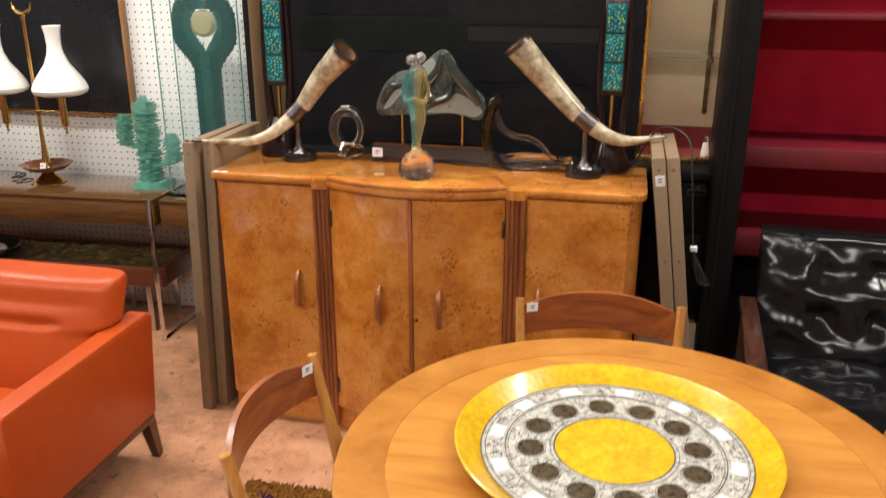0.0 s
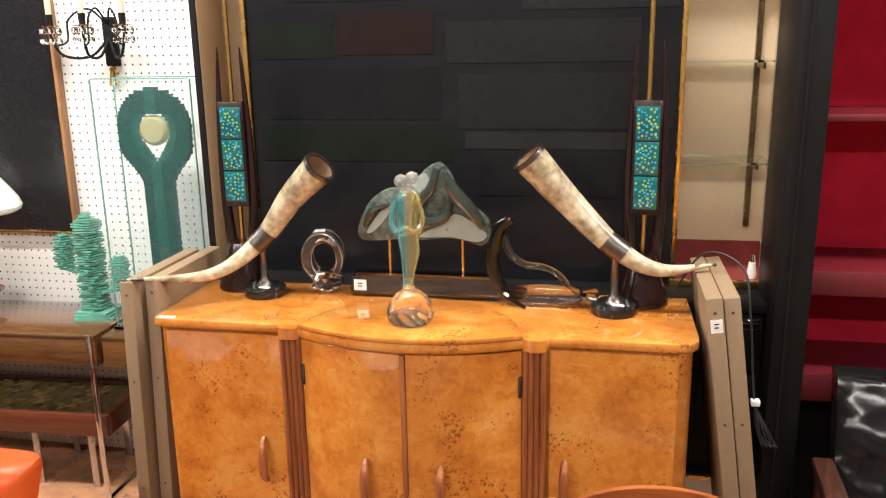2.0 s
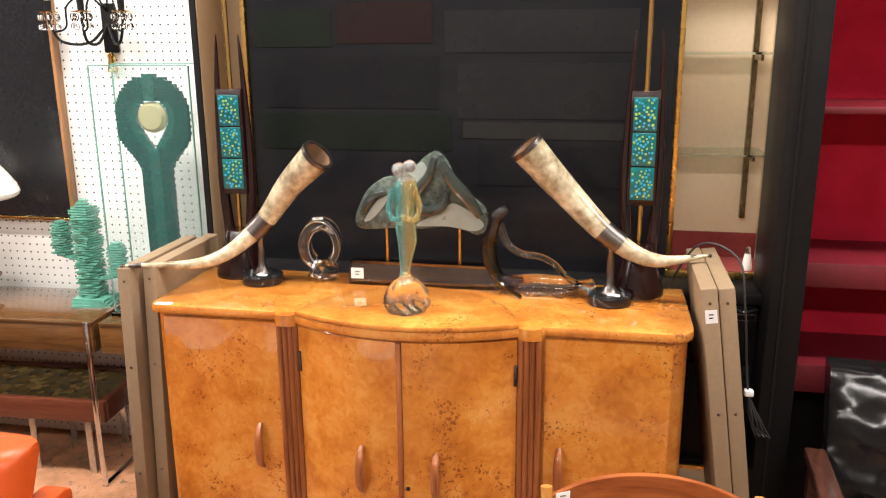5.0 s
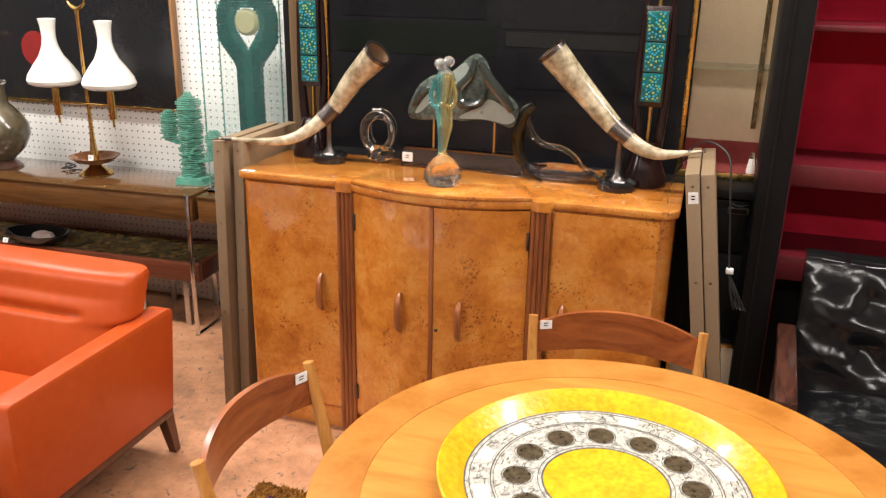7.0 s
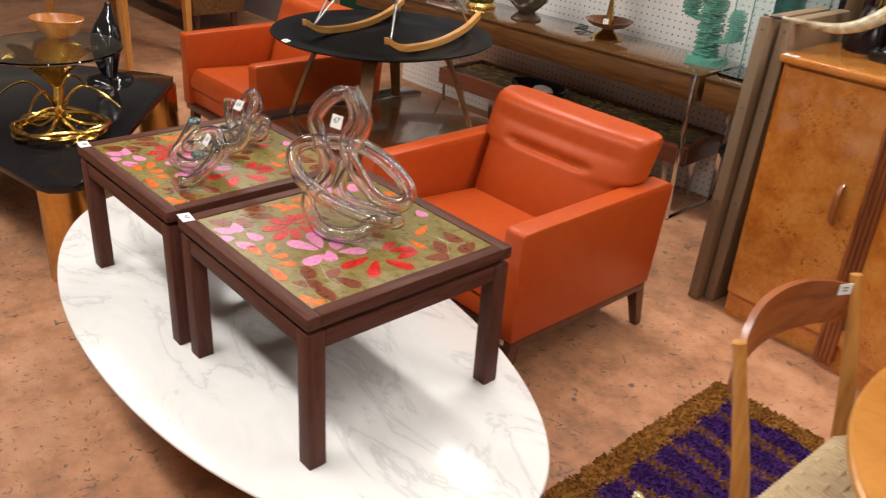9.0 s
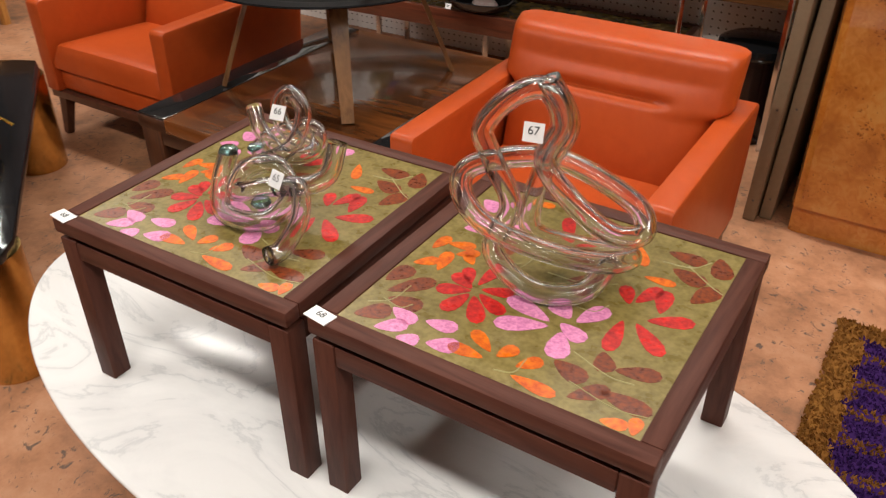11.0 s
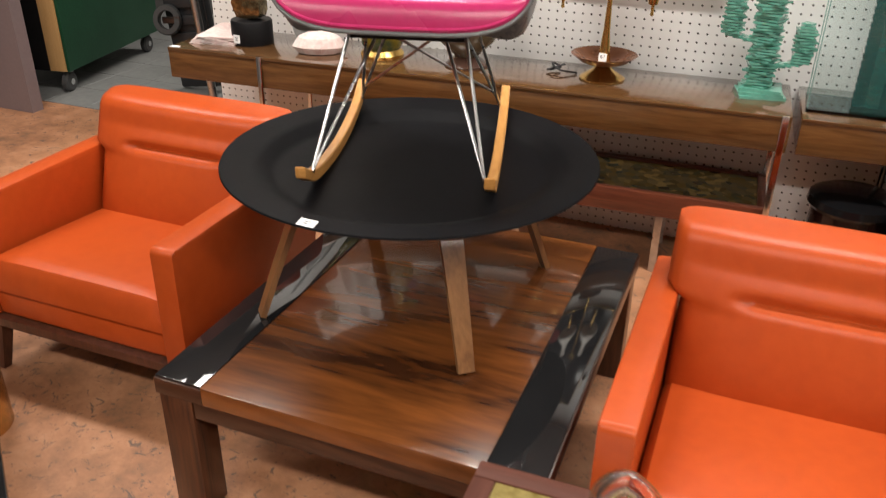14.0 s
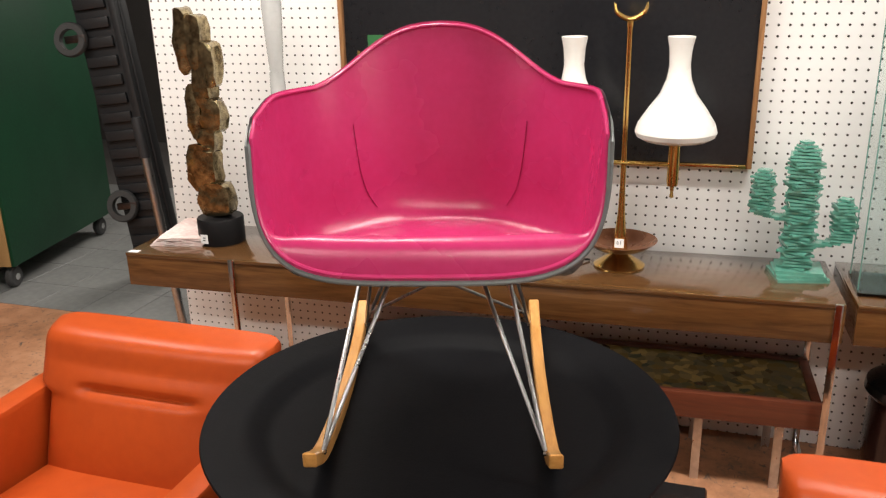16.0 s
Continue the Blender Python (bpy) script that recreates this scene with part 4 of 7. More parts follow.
# ---- orange armchairs ----
def armchair():
    """Faces -y; origin on the floor under its middle."""
    t = thing("armchair", "orange leather armchair with tapered dark wooden legs", "armchair", group="pair of orange armchairs")
    W, D = 0.39, 0.375
    for s in (-1, 1):
        part("arm", slab_arm(s), ORANGE, t)
        for y, lean in ((-D + 0.05, -0.03), (D - 0.06, 0.03)):
            part("leg", tube([(s * (W - 0.045), y, 0.19), (s * (W - 0.032), y + lean, 0.001)], lambda q: 0.033 - 0.013 * q, 4), DARK_LEG, t, "tapered dark wooden leg")
        part("arm_piping", tube([(s * 0.39, -0.366, 0.564), (s * 0.389, 0.33, 0.568)], 0.0022, 6), ORANGE, t)
    b = box(-W + 0.005, W - 0.005, -D + 0.008, D - 0.06, 0.168, 0.1995, 0.004)
    part("base_rail", b, DARK_LEG, t, "dark wooden base frame")
    part("seat_base", box(-0.315, 0.315, -D + 0.025, 0.30, 0.205, 0.30, 0.012, 3), ORANGE, t)

    def seat(u, v):
        a, c = 2 * u - 1, 2 * v - 1
        dome = 0.018 * (1 - abs(a) ** 4) * (1 - abs(c) ** 4)
        z = 0.375 - 0.024 * c + dome
        return a * 0.314, -0.035 + c * 0.33, z - 0.03 * (1 - math.sqrt(1 - min(1, max(abs(a) - 0.9, 0) / 0.1) ** 2)) - 0.04 * (1 - math.sqrt(1 - min(1, max(abs(c) - 0.88, 0) / 0.12) ** 2))
    b = grid_surface(seat, 33, 33)
    skirt(b, 0.30)
    part("seat_cushion", b, ORANGE, t)

    def back(u, v):
        """v up; the lower pillow swells and ends in a crease under the head roll."""
        a = 2 * u - 1
        z = 0.31 + 0.425 * v
        half = 0.314 + 0.036 * smooth01((z - 0.555) / 0.03)
        lean = 0.090 + 0.140 * v
        edge = 1 - abs(a) ** 4
        crease = math.exp(-((z - 0.596) / 0.011) ** 2) * (1 - smooth01((abs(a) - 0.42) / 0.18))
        swell = max(0.0, math.sin(math.pi * min(1, max(0, (z - 0.27) / 0.38)))) ** 0.7
        pillow = 0.052 * edge * (swell if z < 0.46 else 0.5 + 0.5 * swell)
        roll = 0.004 * edge * smooth01((z - 0.53) / 0.17)
        soft = 0.034 * (1 - math.sqrt(1 - (max(abs(a) - 0.9, 0) / 0.1) ** 2)) + 0.036 * (1 - math.sqrt(1 - min(1, max(v - 0.91, 0) / 0.09) ** 2))
        y = lean - 0.006 - pillow - roll + 0.017 * crease + soft
        drop = 0.008 * (abs(a) ** 8) * smooth01((v - 0.85) / 0.15)
        return a * half, y, z - drop
    b = grid_surface(back, 41, 49)
    rear = bmesh.new()

    def backside(u, v):
        x, y, z = back(u, v)
        a = abs(2 * u - 1)
        round_off = 0.02 * (max(a - 0.9, 0) / 0.1) ** 2 + 0.02 * (max(v - 0.93, 0) / 0.07) ** 2
        return x, max(0.16 + 0.185 * v - round_off, y + 0.012), z
    grid_surface(backside, 41, 49, rear)
    merge(b, rear)
    bmesh.ops.bridge_loops(b, edges=[e for e in b.edges if e.is_boundary])
    bmesh.ops.recalc_face_normals(b, faces=b.faces)
    part("back_cushion", b, ORANGE, t, smooth=50)
    part("back_shell", box(-0.315, 0.315, 0.22, 0.33, 0.206, 0.45, 0.01), ORANGE, t)
    return t


def smooth01(x):
    x = min(1.0, max(0.0, x))
    return x * x * (3 - 2 * x)


def skirt(b, z):
    """Draws an open grid's border straight down to z and closes it."""
    rim = [e for e in b.edges if e.is_boundary]
    r = bmesh.ops.extrude_edge_only(b, edges=rim)
    vs = [v for v in r["geom"] if isinstance(v, bmesh.types.BMVert)]
    for v in vs:
        v.co.z = z
    bmesh.ops.contextual_create(b, geom=[e for e in b.edges if e.is_boundary])
    bmesh.ops.recalc_face_normals(b, faces=b.faces)


def slab_arm(s):
    """Side panel: level top, slightly raked back edge."""
    o = [(-0.375, 0.20), (-0.372, 0.558), (-0.36, 0.57), (0.335, 0.575), (0.36, 0.565), (0.365, 0.55), (0.32, 0.20)]
    b = bmesh.new()
    x0, x1 = (0.318, 0.392) if s > 0 else (-0.392, -0.318)
    a = [b.verts.new((x0, y, z)) for y, z in o]
    c = [b.verts.new((x1, y, z)) for y, z in o]
    b.faces.new(a)
    b.faces.new(c[::-1])
    for i in range(len(o)):
        j = (i + 1) % len(o)
        b.faces.new((a[i], c[i], c[j], a[j]))
    bmesh.ops.recalc_face_normals(b, faces=b.faces)
    bmesh.ops.bevel(b, geom=list(b.edges), offset=0.007, segments=2, affect="EDGES", profile=0.5, clamp_overlap=True)
    return b


a1 = armchair()
a1.matrix_basis = pose(-1.93, 2.01, 0)
a2 = copy_thing(a1, pose(-3.855, 2.245, 0))
tag(a1, pose(0.345, -0.372, 0.188, 90), 0.03, 0.018)


# ---- oval marble table and its two enamel-topped tables ----
MZ = 0.366


def marble_table():
    t = thing("oval_coffee_table", "oval white veined marble coffee table on thin black legs", "coffee table", pose(-1.900, 1.018, 0, 0, 0, -1.5))
    o = ellipse(0.984, 0.477, 120)
    low = ellipse(0.965, 0.459, 120)
    b = bmesh.new()
    rings = []
    for pts, z in ((low, MZ - 0.026), (o, MZ - 0.008), (o, MZ - 0.003), (ellipse(0.980, 0.473, 120), MZ)):
        rings.append([b.verts.new((x, y, z)) for x, y in pts])
    b.faces.new(rings[0][::-1])
    b.faces.new(rings[-1])
    for p, q in zip(rings, rings[1:]):
        for i in range(120):
            b.faces.new((p[i], p[(i + 1) % 120], q[(i + 1) % 120], q[i]))
    part("marble_top", b, MARBLE, t)
    part("frame", box(-0.5, 0.5, -0.22, 0.22, MZ - 0.046, MZ - 0.0265, 0.003), BLACK_PAINT, t)
    for sx in (-1, 1):
        for sy in (-1, 1):
            part("leg", leg_between((sx * 0.45, sy * 0.19, MZ - 0.046), (sx * 0.56, sy * 0.29, 0.0), 0.012, 0.008, 10), BLACK_PAINT, t, "thin splayed black leg")


marble_table()


def petal(bm, x, y, ang, length, width, z, thick=0.0012):
    length, width = length * 1.06, width * 1.2
    n = 12
    o = []
    for i in range(n):
        a = 2 * math.pi * i / n
        px = length / 2 * (1 + math.cos(a))
        py = width / 2 * math.sin(a) * (0.72 + 0.35 * math.cos(a))
        o.append((x + px * math.cos(ang) - py * math.sin(ang), y + px * math.sin(ang) + py * math.cos(ang)))
    prism(o, z, z + thick, bm=bm)


def enamel_table(label):
    """Origin on its foot plane, middle of the square."""
    t = thing("side_table", label, "side table", group="pair of enamel-topped side tables")
    S, H, F = 0.277, 0.374, 0.033
    for sx in (-1, 1):
        for sy in (-1, 1):
            part("leg", box(sx * (S - 0.024) - 0.021, sx * (S - 0.024) + 0.021, sy * (S - 0.024) - 0.021, sy * (S - 0.024) + 0.021, 0, H - 0.038, 0.003), WENGE_LEG, t)
    for s in (-1, 1):
        part("rail", box(-S + 0.046, S - 0.046, s * (S - 0.022) - 0.017, s * (S - 0.022) + 0.017, H - 0.078, H - 0.0385, 0.002), WENGE, t)
        part("rail", box(s * (S - 0.022) - 0.017, s * (S - 0.022) + 0.017, -S + 0.046, S - 0.046, H - 0.078, H - 0.0385, 0.002), WENGE_Y, t)
    # Black filler stands for the shade in the gap below the top frame.
    part("shadow_gap", box(-S + 0.018, S - 0.018, -S + 0.018, S - 0.018, H - 0.038, H - 0.026), BLACK_PAINT, t)
    for s in (-1, 1):
        part("top_frame", box(-S, S, s * (S - F / 2) - F / 2, s * (S - F / 2) + F / 2, H - 0.026, H + 0.003, 0.003), WENGE, t)
        part("top_frame", box(s * (S - F / 2) - F / 2, s * (S - F / 2) + F / 2, -S + F, S - F, H - 0.026, H + 0.003, 0.003), WENGE_Y, t)
    part("enamel_panel", box(-S + F, S - F, -S + F, S - F, H - 0.02, H), ENAMEL_OLIVE, t, "olive enamel panel")
    A = S - F
    sets = {"p": (ENAMEL_PINK, "pink"), "r": (ENAMEL_RED, "red"), "o": (ENAMEL_ORANGE, "orange"), "b": (ENAMEL_BROWN, "brown")}
    # petals and leaves as (x, y, direction in degrees, length)
    red = [(-0.104, -0.075, 155, 0.048), (-0.102, -0.081, -157, 0.054), (-0.1, -0.089, -105, 0.057), (-0.091, -0.09, -56, 0.066), (-0.086, -0.081, -25, 0.06), (-0.089, -0.069, 18, 0.05),
           (-0.1, -0.062, 84, 0.063), (-0.112, -0.066, 125, 0.045), (0.125, 0.02, 118, 0.047), (0.132, 0.029, 69, 0.058), (0.174, 0.022, 100, 0.059), (0.163, -0.005, 25, 0.068),
           (0.152, -0.02, -42, 0.075), (0.132, -0.024, -85, 0.075), (-0.031, 0.135, 116, 0.075), (-0.017, 0.122, 60, 0.05)]
    pink = [(0.039, -0.085, 165, 0.081), (0.042, -0.096, -155, 0.078), (0.065, -0.099, -72, 0.058), (0.062, -0.063, 143, 0.045), (0.074, -0.065, 62, 0.06), (0.055, -0.08, -24, 0.05),
            (-0.182, -0.182, -17, 0.05), (-0.121, -0.183, 8, 0.05), (-0.18, -0.236, 37, 0.05), (-0.093, -0.226, 20, 0.048), (-0.138, -0.238, 3, 0.034), (-0.228, 0.183, -27, 0.049),
            (-0.209, 0.076, 31, 0.047), (-0.18, 0.193, 20, 0.042), (-0.238, 0.114, 14, 0.040), (-0.159, 0.112, 15, 0.05), (-0.003, 0.222, -10, 0.04)]
    orange = [(-0.002, -0.194, 146, 0.052), (-0.005, -0.211, -179, 0.055), (0.01, -0.198, 62, 0.036), (0.044, -0.203, 50, 0.04), (0.046, -0.222, -4, 0.068), (0.185, -0.236, 12, 0.036),
              (0.232, -0.24, 98, 0.032), (0.118, 0.103, 3, 0.05), (0.078, 0.187, -62, 0.06), (-0.222, -0.009, 80, 0.045), (-0.225, -0.063, 41, 0.042), (-0.178, -0.061, 101, 0.056),
              (-0.207, 0.019, 14, 0.048), (-0.177, -0.005, 36, 0.04), (-0.143, 0.225, 3, 0.038), (-0.136, -0.016, 140, 0.03)]
    brown = [(-0.216, -0.151, 50, 0.078), (-0.204, -0.165, 4, 0.058), (-0.225, -0.226, 40, 0.056), (-0.235, -0.128, 70, 0.053), (0.084, -0.161, -18, 0.056), (0.136, -0.107, -64, 0.042),
             (0.165, -0.135, 18, 0.062), (0.131, -0.22, 45, 0.06), (0.162, -0.186, -4, 0.075), (0.127, 0.195, -4, 0.064), (0.208, 0.22, -70, 0.06), (0.15, 0.150, -18, 0.06),
             (0.205, 0.073, 66, 0.060), (-0.101, -0.046, 73, 0.06), (-0.147, 0.074, -30, 0.055), (0.015, 0.027, 32, 0.065), (0.023, 0.025, -30, 0.048), (-0.016, 0.086, 1, 0.05)]
    wide = {"p": 0.036, "r": 0.029, "o": 0.025, "b": 0.037}
    for k, (mt, word) in sets.items():
        b = bmesh.new()
        for n, (x, y, a, ln) in enumerate({"p": pink, "r": red, "o": orange, "b": brown}[k]):
            petal(b, x, y, math.radians(a), ln, wide[k] * (1 + 0.12 * math.sin(7 * n)), H - 0.0006 - 0.0002 * (k == "b"))
        for f in list(b.faces):
            if any(abs(v.co.x) > A - 0.002 or abs(v.co.y) > A - 0.002 for v in f.verts):
                for v in f.verts:
                    v.co.x, v.co.y = max(-A + 0.002, min(A - 0.002, v.co.x)), max(-A + 0.002, min(A - 0.002, v.co.y))
        tagged(part("enamel_flower", b, mt, t, word + " enamel flower petals", 0), kind="stuff")
    b = bmesh.new()
    for x0, y0, x1, y1 in ((-0.225, -0.19, -0.19, -0.12), (-0.21, -0.17, -0.16, -0.16), (0.02, -0.225, 0.05, -0.18), (0.10, -0.13, 0.20, -0.15), (0.12, -0.19, 0.24, -0.20),
                           (0.17, 0.17, 0.24, 0.12), (0.13, 0.16, 0.20, 0.20), (-0.02, 0.03, 0.09, 0.06), (-0.14, 0.02, -0.07, 0.03), (-0.09, -0.02, -0.06, 0.10), (0.05, -0.03, 0.10, 0.0)):
        mid = ((x0 + x1) / 2 + 0.012, (y0 + y1) / 2 - 0.012, H)
        tube(curve_points([(x0, y0, H), mid, (x1, y1, H)], 5), 0.0016, 5, bm=b, flat=0.5)
    tagged(part("stem_line", b, STEM_GREEN, t, "pale olive enamel stem lines"), kind="stuff")
    return t


STEM_GREEN = mat("pale_olive_enamel", (0.34, 0.30, 0.13), 0.3, scale=40, spec=0.22)


WENGE_LEG = wood("wenge_upright", (0.055, 0.017, 0.011), (0.10, 0.036, 0.024), 0.5, (30, 30, 3), 0.0, spec=0.15)
WENGE_Y = wood("wenge_cross", (0.055, 0.017, 0.011), (0.10, 0.036, 0.024), 0.5, (30, 3, 30), 0.0, spec=0.15)
s1 = enamel_table("square dark wood side table with floral enamel top")
s1.matrix_basis = pose(-1.556, 1.028, MZ, 0, 0, 0)
s2 = copy_thing(s1, pose(-2.148, 1.012, MZ, 0, 0, 1))
tag(s1, pose(-0.262, -0.262, 0.3775, 0, 0, -8), 0.046, 0.028, "68")
tag(s2, pose(-0.262, -0.262, 0.3775, 0, 0, -8), 0.046, 0.028, "68")


# ---- low rosewood table with the round black table and rocker on it ----
LZ = 0.408


def low_table():
    t = thing("low_table", "low rosewood coffee table with dark glass end strips", "coffee table", pose(-2.868, 2.135, 0))
    W, D = 0.468, 0.525
    part("top", box(-W + 0.13, W - 0.13, -D, D, LZ - 0.05, LZ, 0.002), ROSEWOOD, t)
    for s in (-1, 1):
        part("end_rail", box(min(s * (W - 0.13), s * W), max(s * (W - 0.13), s * W), -D, D, LZ - 0.05, LZ - 0.006, 0.002), ROSEWOOD_EDGE, t)
        part("glass_strip", box(min(s * (W - 0.128), s * (W - 0.004)), max(s * (W - 0.128), s * (W - 0.004)), -D + 0.004, D - 0.004, LZ - 0.006, LZ + 0.001, 0.001), BLACK_GLASS, t, "dark mirrored glass strip")
        for y in (-D + 0.045, D - 0.045):
            part("leg", box(s * (W - 0.05) - 0.045, s * (W - 0.05) + 0.045, y - 0.04, y + 0.04, 0, LZ - 0.05, 0.003), ROSEWOOD_LEG, t)
    for y in (-D + 0.02, D - 0.02):
        part("apron", box(-W + 0.1, W - 0.1, y - 0.015, y + 0.015, LZ - 0.10, LZ - 0.0505, 0.002), ROSEWOOD_EDGE, t)


ROSEWOOD_LEG = wood("rosewood_upright", (0.03, 0.011, 0.007), (0.10, 0.036, 0.016), 0.3, (20, 20, 2), 0.3)
low_table()
BX, BY, BZ = -2.942, 2.195, 0.803


def tray_table():
    t = thing("round_tray_table", "round black dished plywood table on splayed walnut legs", "coffee table", pose(BX, BY, LZ))
    h = BZ - LZ
    part("tabletop", lathe([(0, h - 0.041), (0.34, h - 0.041), (0.40, h - 0.022), (0.462, h - 0.006), (0.470, h - 0.001), (0.468, h + 0.003), (0.458, h + 0.002), (0.40, h - 0.006), (0.375, h - 0.010), (0.352, h - 0.026), (0.33, h - 0.031), (0, h - 0.032)], 96), BLACK_DYE, t)
    for k in range(4):
        a = math.radians(-48 + 90 * k)
        ca, sa = math.cos(a), math.sin(a)
        o = [(ca * 0.16, sa * 0.16, h - 0.049), (ca * 0.24, sa * 0.24, h - 0.058), (ca * 0.285, sa * 0.285, h - 0.09), (ca * 0.34, sa * 0.34, h * 0.45), (ca * 0.405, sa * 0.405, 0.006)]
        pts = curve_points(o, 6)
        b = bmesh.new()
        rings = []
        for i, p in enumerate(pts):
            q = i / (len(pts) - 1)
            d = (pts[min(i + 1, len(pts) - 1)] - pts[max(i - 1, 0)]).normalized()
            side = Vector((-sa, ca, 0))
            nrm = d.cross(side)
            w, th = 0.036 - 0.016 * q, 0.0075
            rings.append([b.verts.new(p + side * w * e + nrm * th * f) for e, f in ((-1, -1), (1, -1), (1, 1), (-1, 1))])
        for p, q in zip(rings, rings[1:]):
            for i in range(4):
                b.faces.new((p[i], p[(i + 1) % 4], q[(i + 1) % 4], q[i]))
        b.faces.new(rings[0])
        b.faces.new(rings[-1][::-1])
        bmesh.ops.recalc_face_normals(b, faces=b.faces)
        part("leg", b, LEG_WOOD, t, "bent walnut plywood leg")
    tag(t, pose(-0.035, -0.452, h + 0.004, 12, 0, -4), 0.042, 0.024)


tray_table()


def rocking_chair():
    """Faces -y; origin on the table's dished top under the seat."""
    t = thing("rocking_chair", "pink vinyl shell rocking chair with wire base and wooden rockers", "rocking chair", pose(BX - 0.018, BY + 0.075, BZ - 0.0315, 0, 0, 15))
    Z0 = 0.352

    def rim(phi):
        c, s = math.cos(phi), math.sin(phi)
        f = math.degrees(math.acos(max(-1, min(1, -s))))  # 0 at the front, 180 at the back
        side = 1 if c >= 0 else -1
        if f < 68:
            q = math.radians(f / 68 * 90)
            x, z = 0.300 * math.sin(q) ** 0.5, 0.054 + 0.246 * (1 - max(0.0, math.cos(q)) ** 0.5)
            y = -0.285 + 0.065 * (f / 68) ** 2
        elif f < 90:
            k = (f - 68) / 22
            x, y, z = 0.300 + 0.012 * smooth01(k), -0.22 * (1 - k), 0.300 + 0.012 * smooth01(k)
        else:
            x, y = 0.312 * abs(c) ** 0.72, 0.255 * s ** 0.95
            k = max(0.0, (f - 118) / 62)
            z = 0.312 + 0.118 * (0.85 * smooth01(k) + 0.15 * k)
        x *= side
        return Vector((x, y, z))

    def shell(phi, s, off=0.0):
        """A flat pan that turns up into the walls; in front it crests and rolls over the lip."""
        r = rim(phi)
        back = smooth01(math.sin(phi) * 1.2)
        front = smooth01(-math.sin(phi) * 1.5 - 0.35)
        side = 1 - back - front
        R = r.z - 0.022 * front
        ctl = [(0.0, 0.0),
               (0.40 * front + 0.68 * side + 0.50 * back, 0.0),
               (0.60 * front + 0.90 * side + 0.86 * back, 0.060 * front),
               (0.95 * front + 0.945 * side + 0.90 * back, 0.122 * front + (0.45 * side + 0.48 * back) * R),
               (1.0, R)]
        ctl = [Vector(p) for p in ctl]
        k = min(2, int(s * 3))
        q = s * 3 - k
        a = ctl[0] if k == 0 else (ctl[k] + ctl[k + 1]) / 2
        e = ctl[4] if k == 2 else (ctl[k + 1] + ctl[k + 2]) / 2
        p = a * (1 - q) ** 2 + ctl[k + 1] * 2 * q * (1 - q) + e * q * q
        w = 1 + off * 1.6 * (1 - front)
        drop = (0.5 if s < 0.8 else 0.2) + 0.7 * front
        narrow = 1 - 0.34 * smooth01(r.y * p.x / 0.24) * (1 - 0.55 * min(1, p.y / R))
        return Vector((0.985 * r.x * p.x * w * narrow, 0.985 * (r.y * p.x * w - 0.01 * back), Z0 + 0.98 * p.y - off * drop))
    NU, NV = 96, 30

    def layer(off, s1=1.0):
        b = bmesh.new()
        c = b.verts.new(shell(0, 0, off))
        rows = [[b.verts.new(shell(2 * math.pi * i / NU, s1 * (j + 1) / NV, off)) for i in range(NU)] for j in range(NV)]
        for i in range(NU):
            b.faces.new((c, rows[0][i], rows[0][(i + 1) % NU]))
            for j in range(NV - 1):
                b.faces.new((rows[j][i], rows[j + 1][i], rows[j + 1][(i + 1) % NU], rows[j][(i + 1) % NU]))
        bmesh.ops.recalc_face_normals(b, faces=b.faces)
        return b
    pad = part("padded_liner", layer(0.0), PINK, t, "glossy pink vinyl seat liner", 80)
    part("outer_shell", layer(0.010), GREY_SHELL, t, "grey fibreglass outer shell", 80)
    edge = [shell(2 * math.pi * i / NU, 0.985, 0.013) for i in range(NU)]
    part("edge_trim", tube(edge, 0.0054, 10, closed=True), GREY_SHELL, t, "dark grey rubber edge trim")
    roll = [shell(2 * math.pi * i / NU, 0.993, -0.004) for i in range(NU)]
    part("piping", tube(roll, 0.0042, 8, closed=True), PINK, t)
    for s in (-1, 1):
        seam = [shell(math.radians(90 + s * a), q, -0.0035) for a, q in ((44, 0.88), (45, 0.80), (45, 0.72), (43, 0.64), (39, 0.56))]
        part("seam", tube(curve_points(seam, 5), 0.0013, 6), PINK, t, "stitched seam")
    for s in (-1, 1):
        pts = [(s * 0.212, -0.335, 0.075), (s * 0.212, -0.24, 0.032), (s * 0.212, -0.08, 0.014), (s * 0.212, 0.08, 0.016), (s * 0.212, 0.24, 0.042), (s * 0.212, 0.345, 0.085)]
        pts = curve_points(pts, 6)
        b = bmesh.new()
        rings = [[b.verts.new(p + Vector((0.0125 * e, 0, 0.0145 * f))) for e, f in ((-1, -1), (1, -1), (1, 1), (-1, 1))] for p in pts]
        for p, q in zip(rings, rings[1:]):
            for i in range(4):
                b.faces.new((p[i], p[(i + 1) % 4], q[(i + 1) % 4], q[i]))
        b.faces.new(rings[0][::-1])
        b.faces.new(rings[-1])
        bmesh.ops.bevel(b, geom=[e for e in b.edges], offset=0.003, segments=1, affect="EDGES", clamp_overlap=True)
        bmesh.ops.recalc_face_normals(b, faces=b.faces)
        part("rocker", b, BEECH_Y, t, "curved honey-coloured wooden rocker")
        for y, up in ((-0.285, -0.10), (0.27, 0.11)):
            foot = (s * 0.197, y, 0.065 if y < 0 else 0.07)
            for tx, ty in ((s * 0.135, up - 0.035), (s * 0.075, up + 0.03)):
                part("wire_strut", tube([foot, (tx, ty, Z0 - 0.008)], 0.0042, 8), STEEL_WIRE, t, "zinc-plated wire strut")
            part("bolt", lathe([(0, 0), (0.006, 0), (0.006, 0.006), (0, 0.006)], 8, m=pose(s * 0.199, y, 0.062, 0, -90 * s)), CHROME, t)
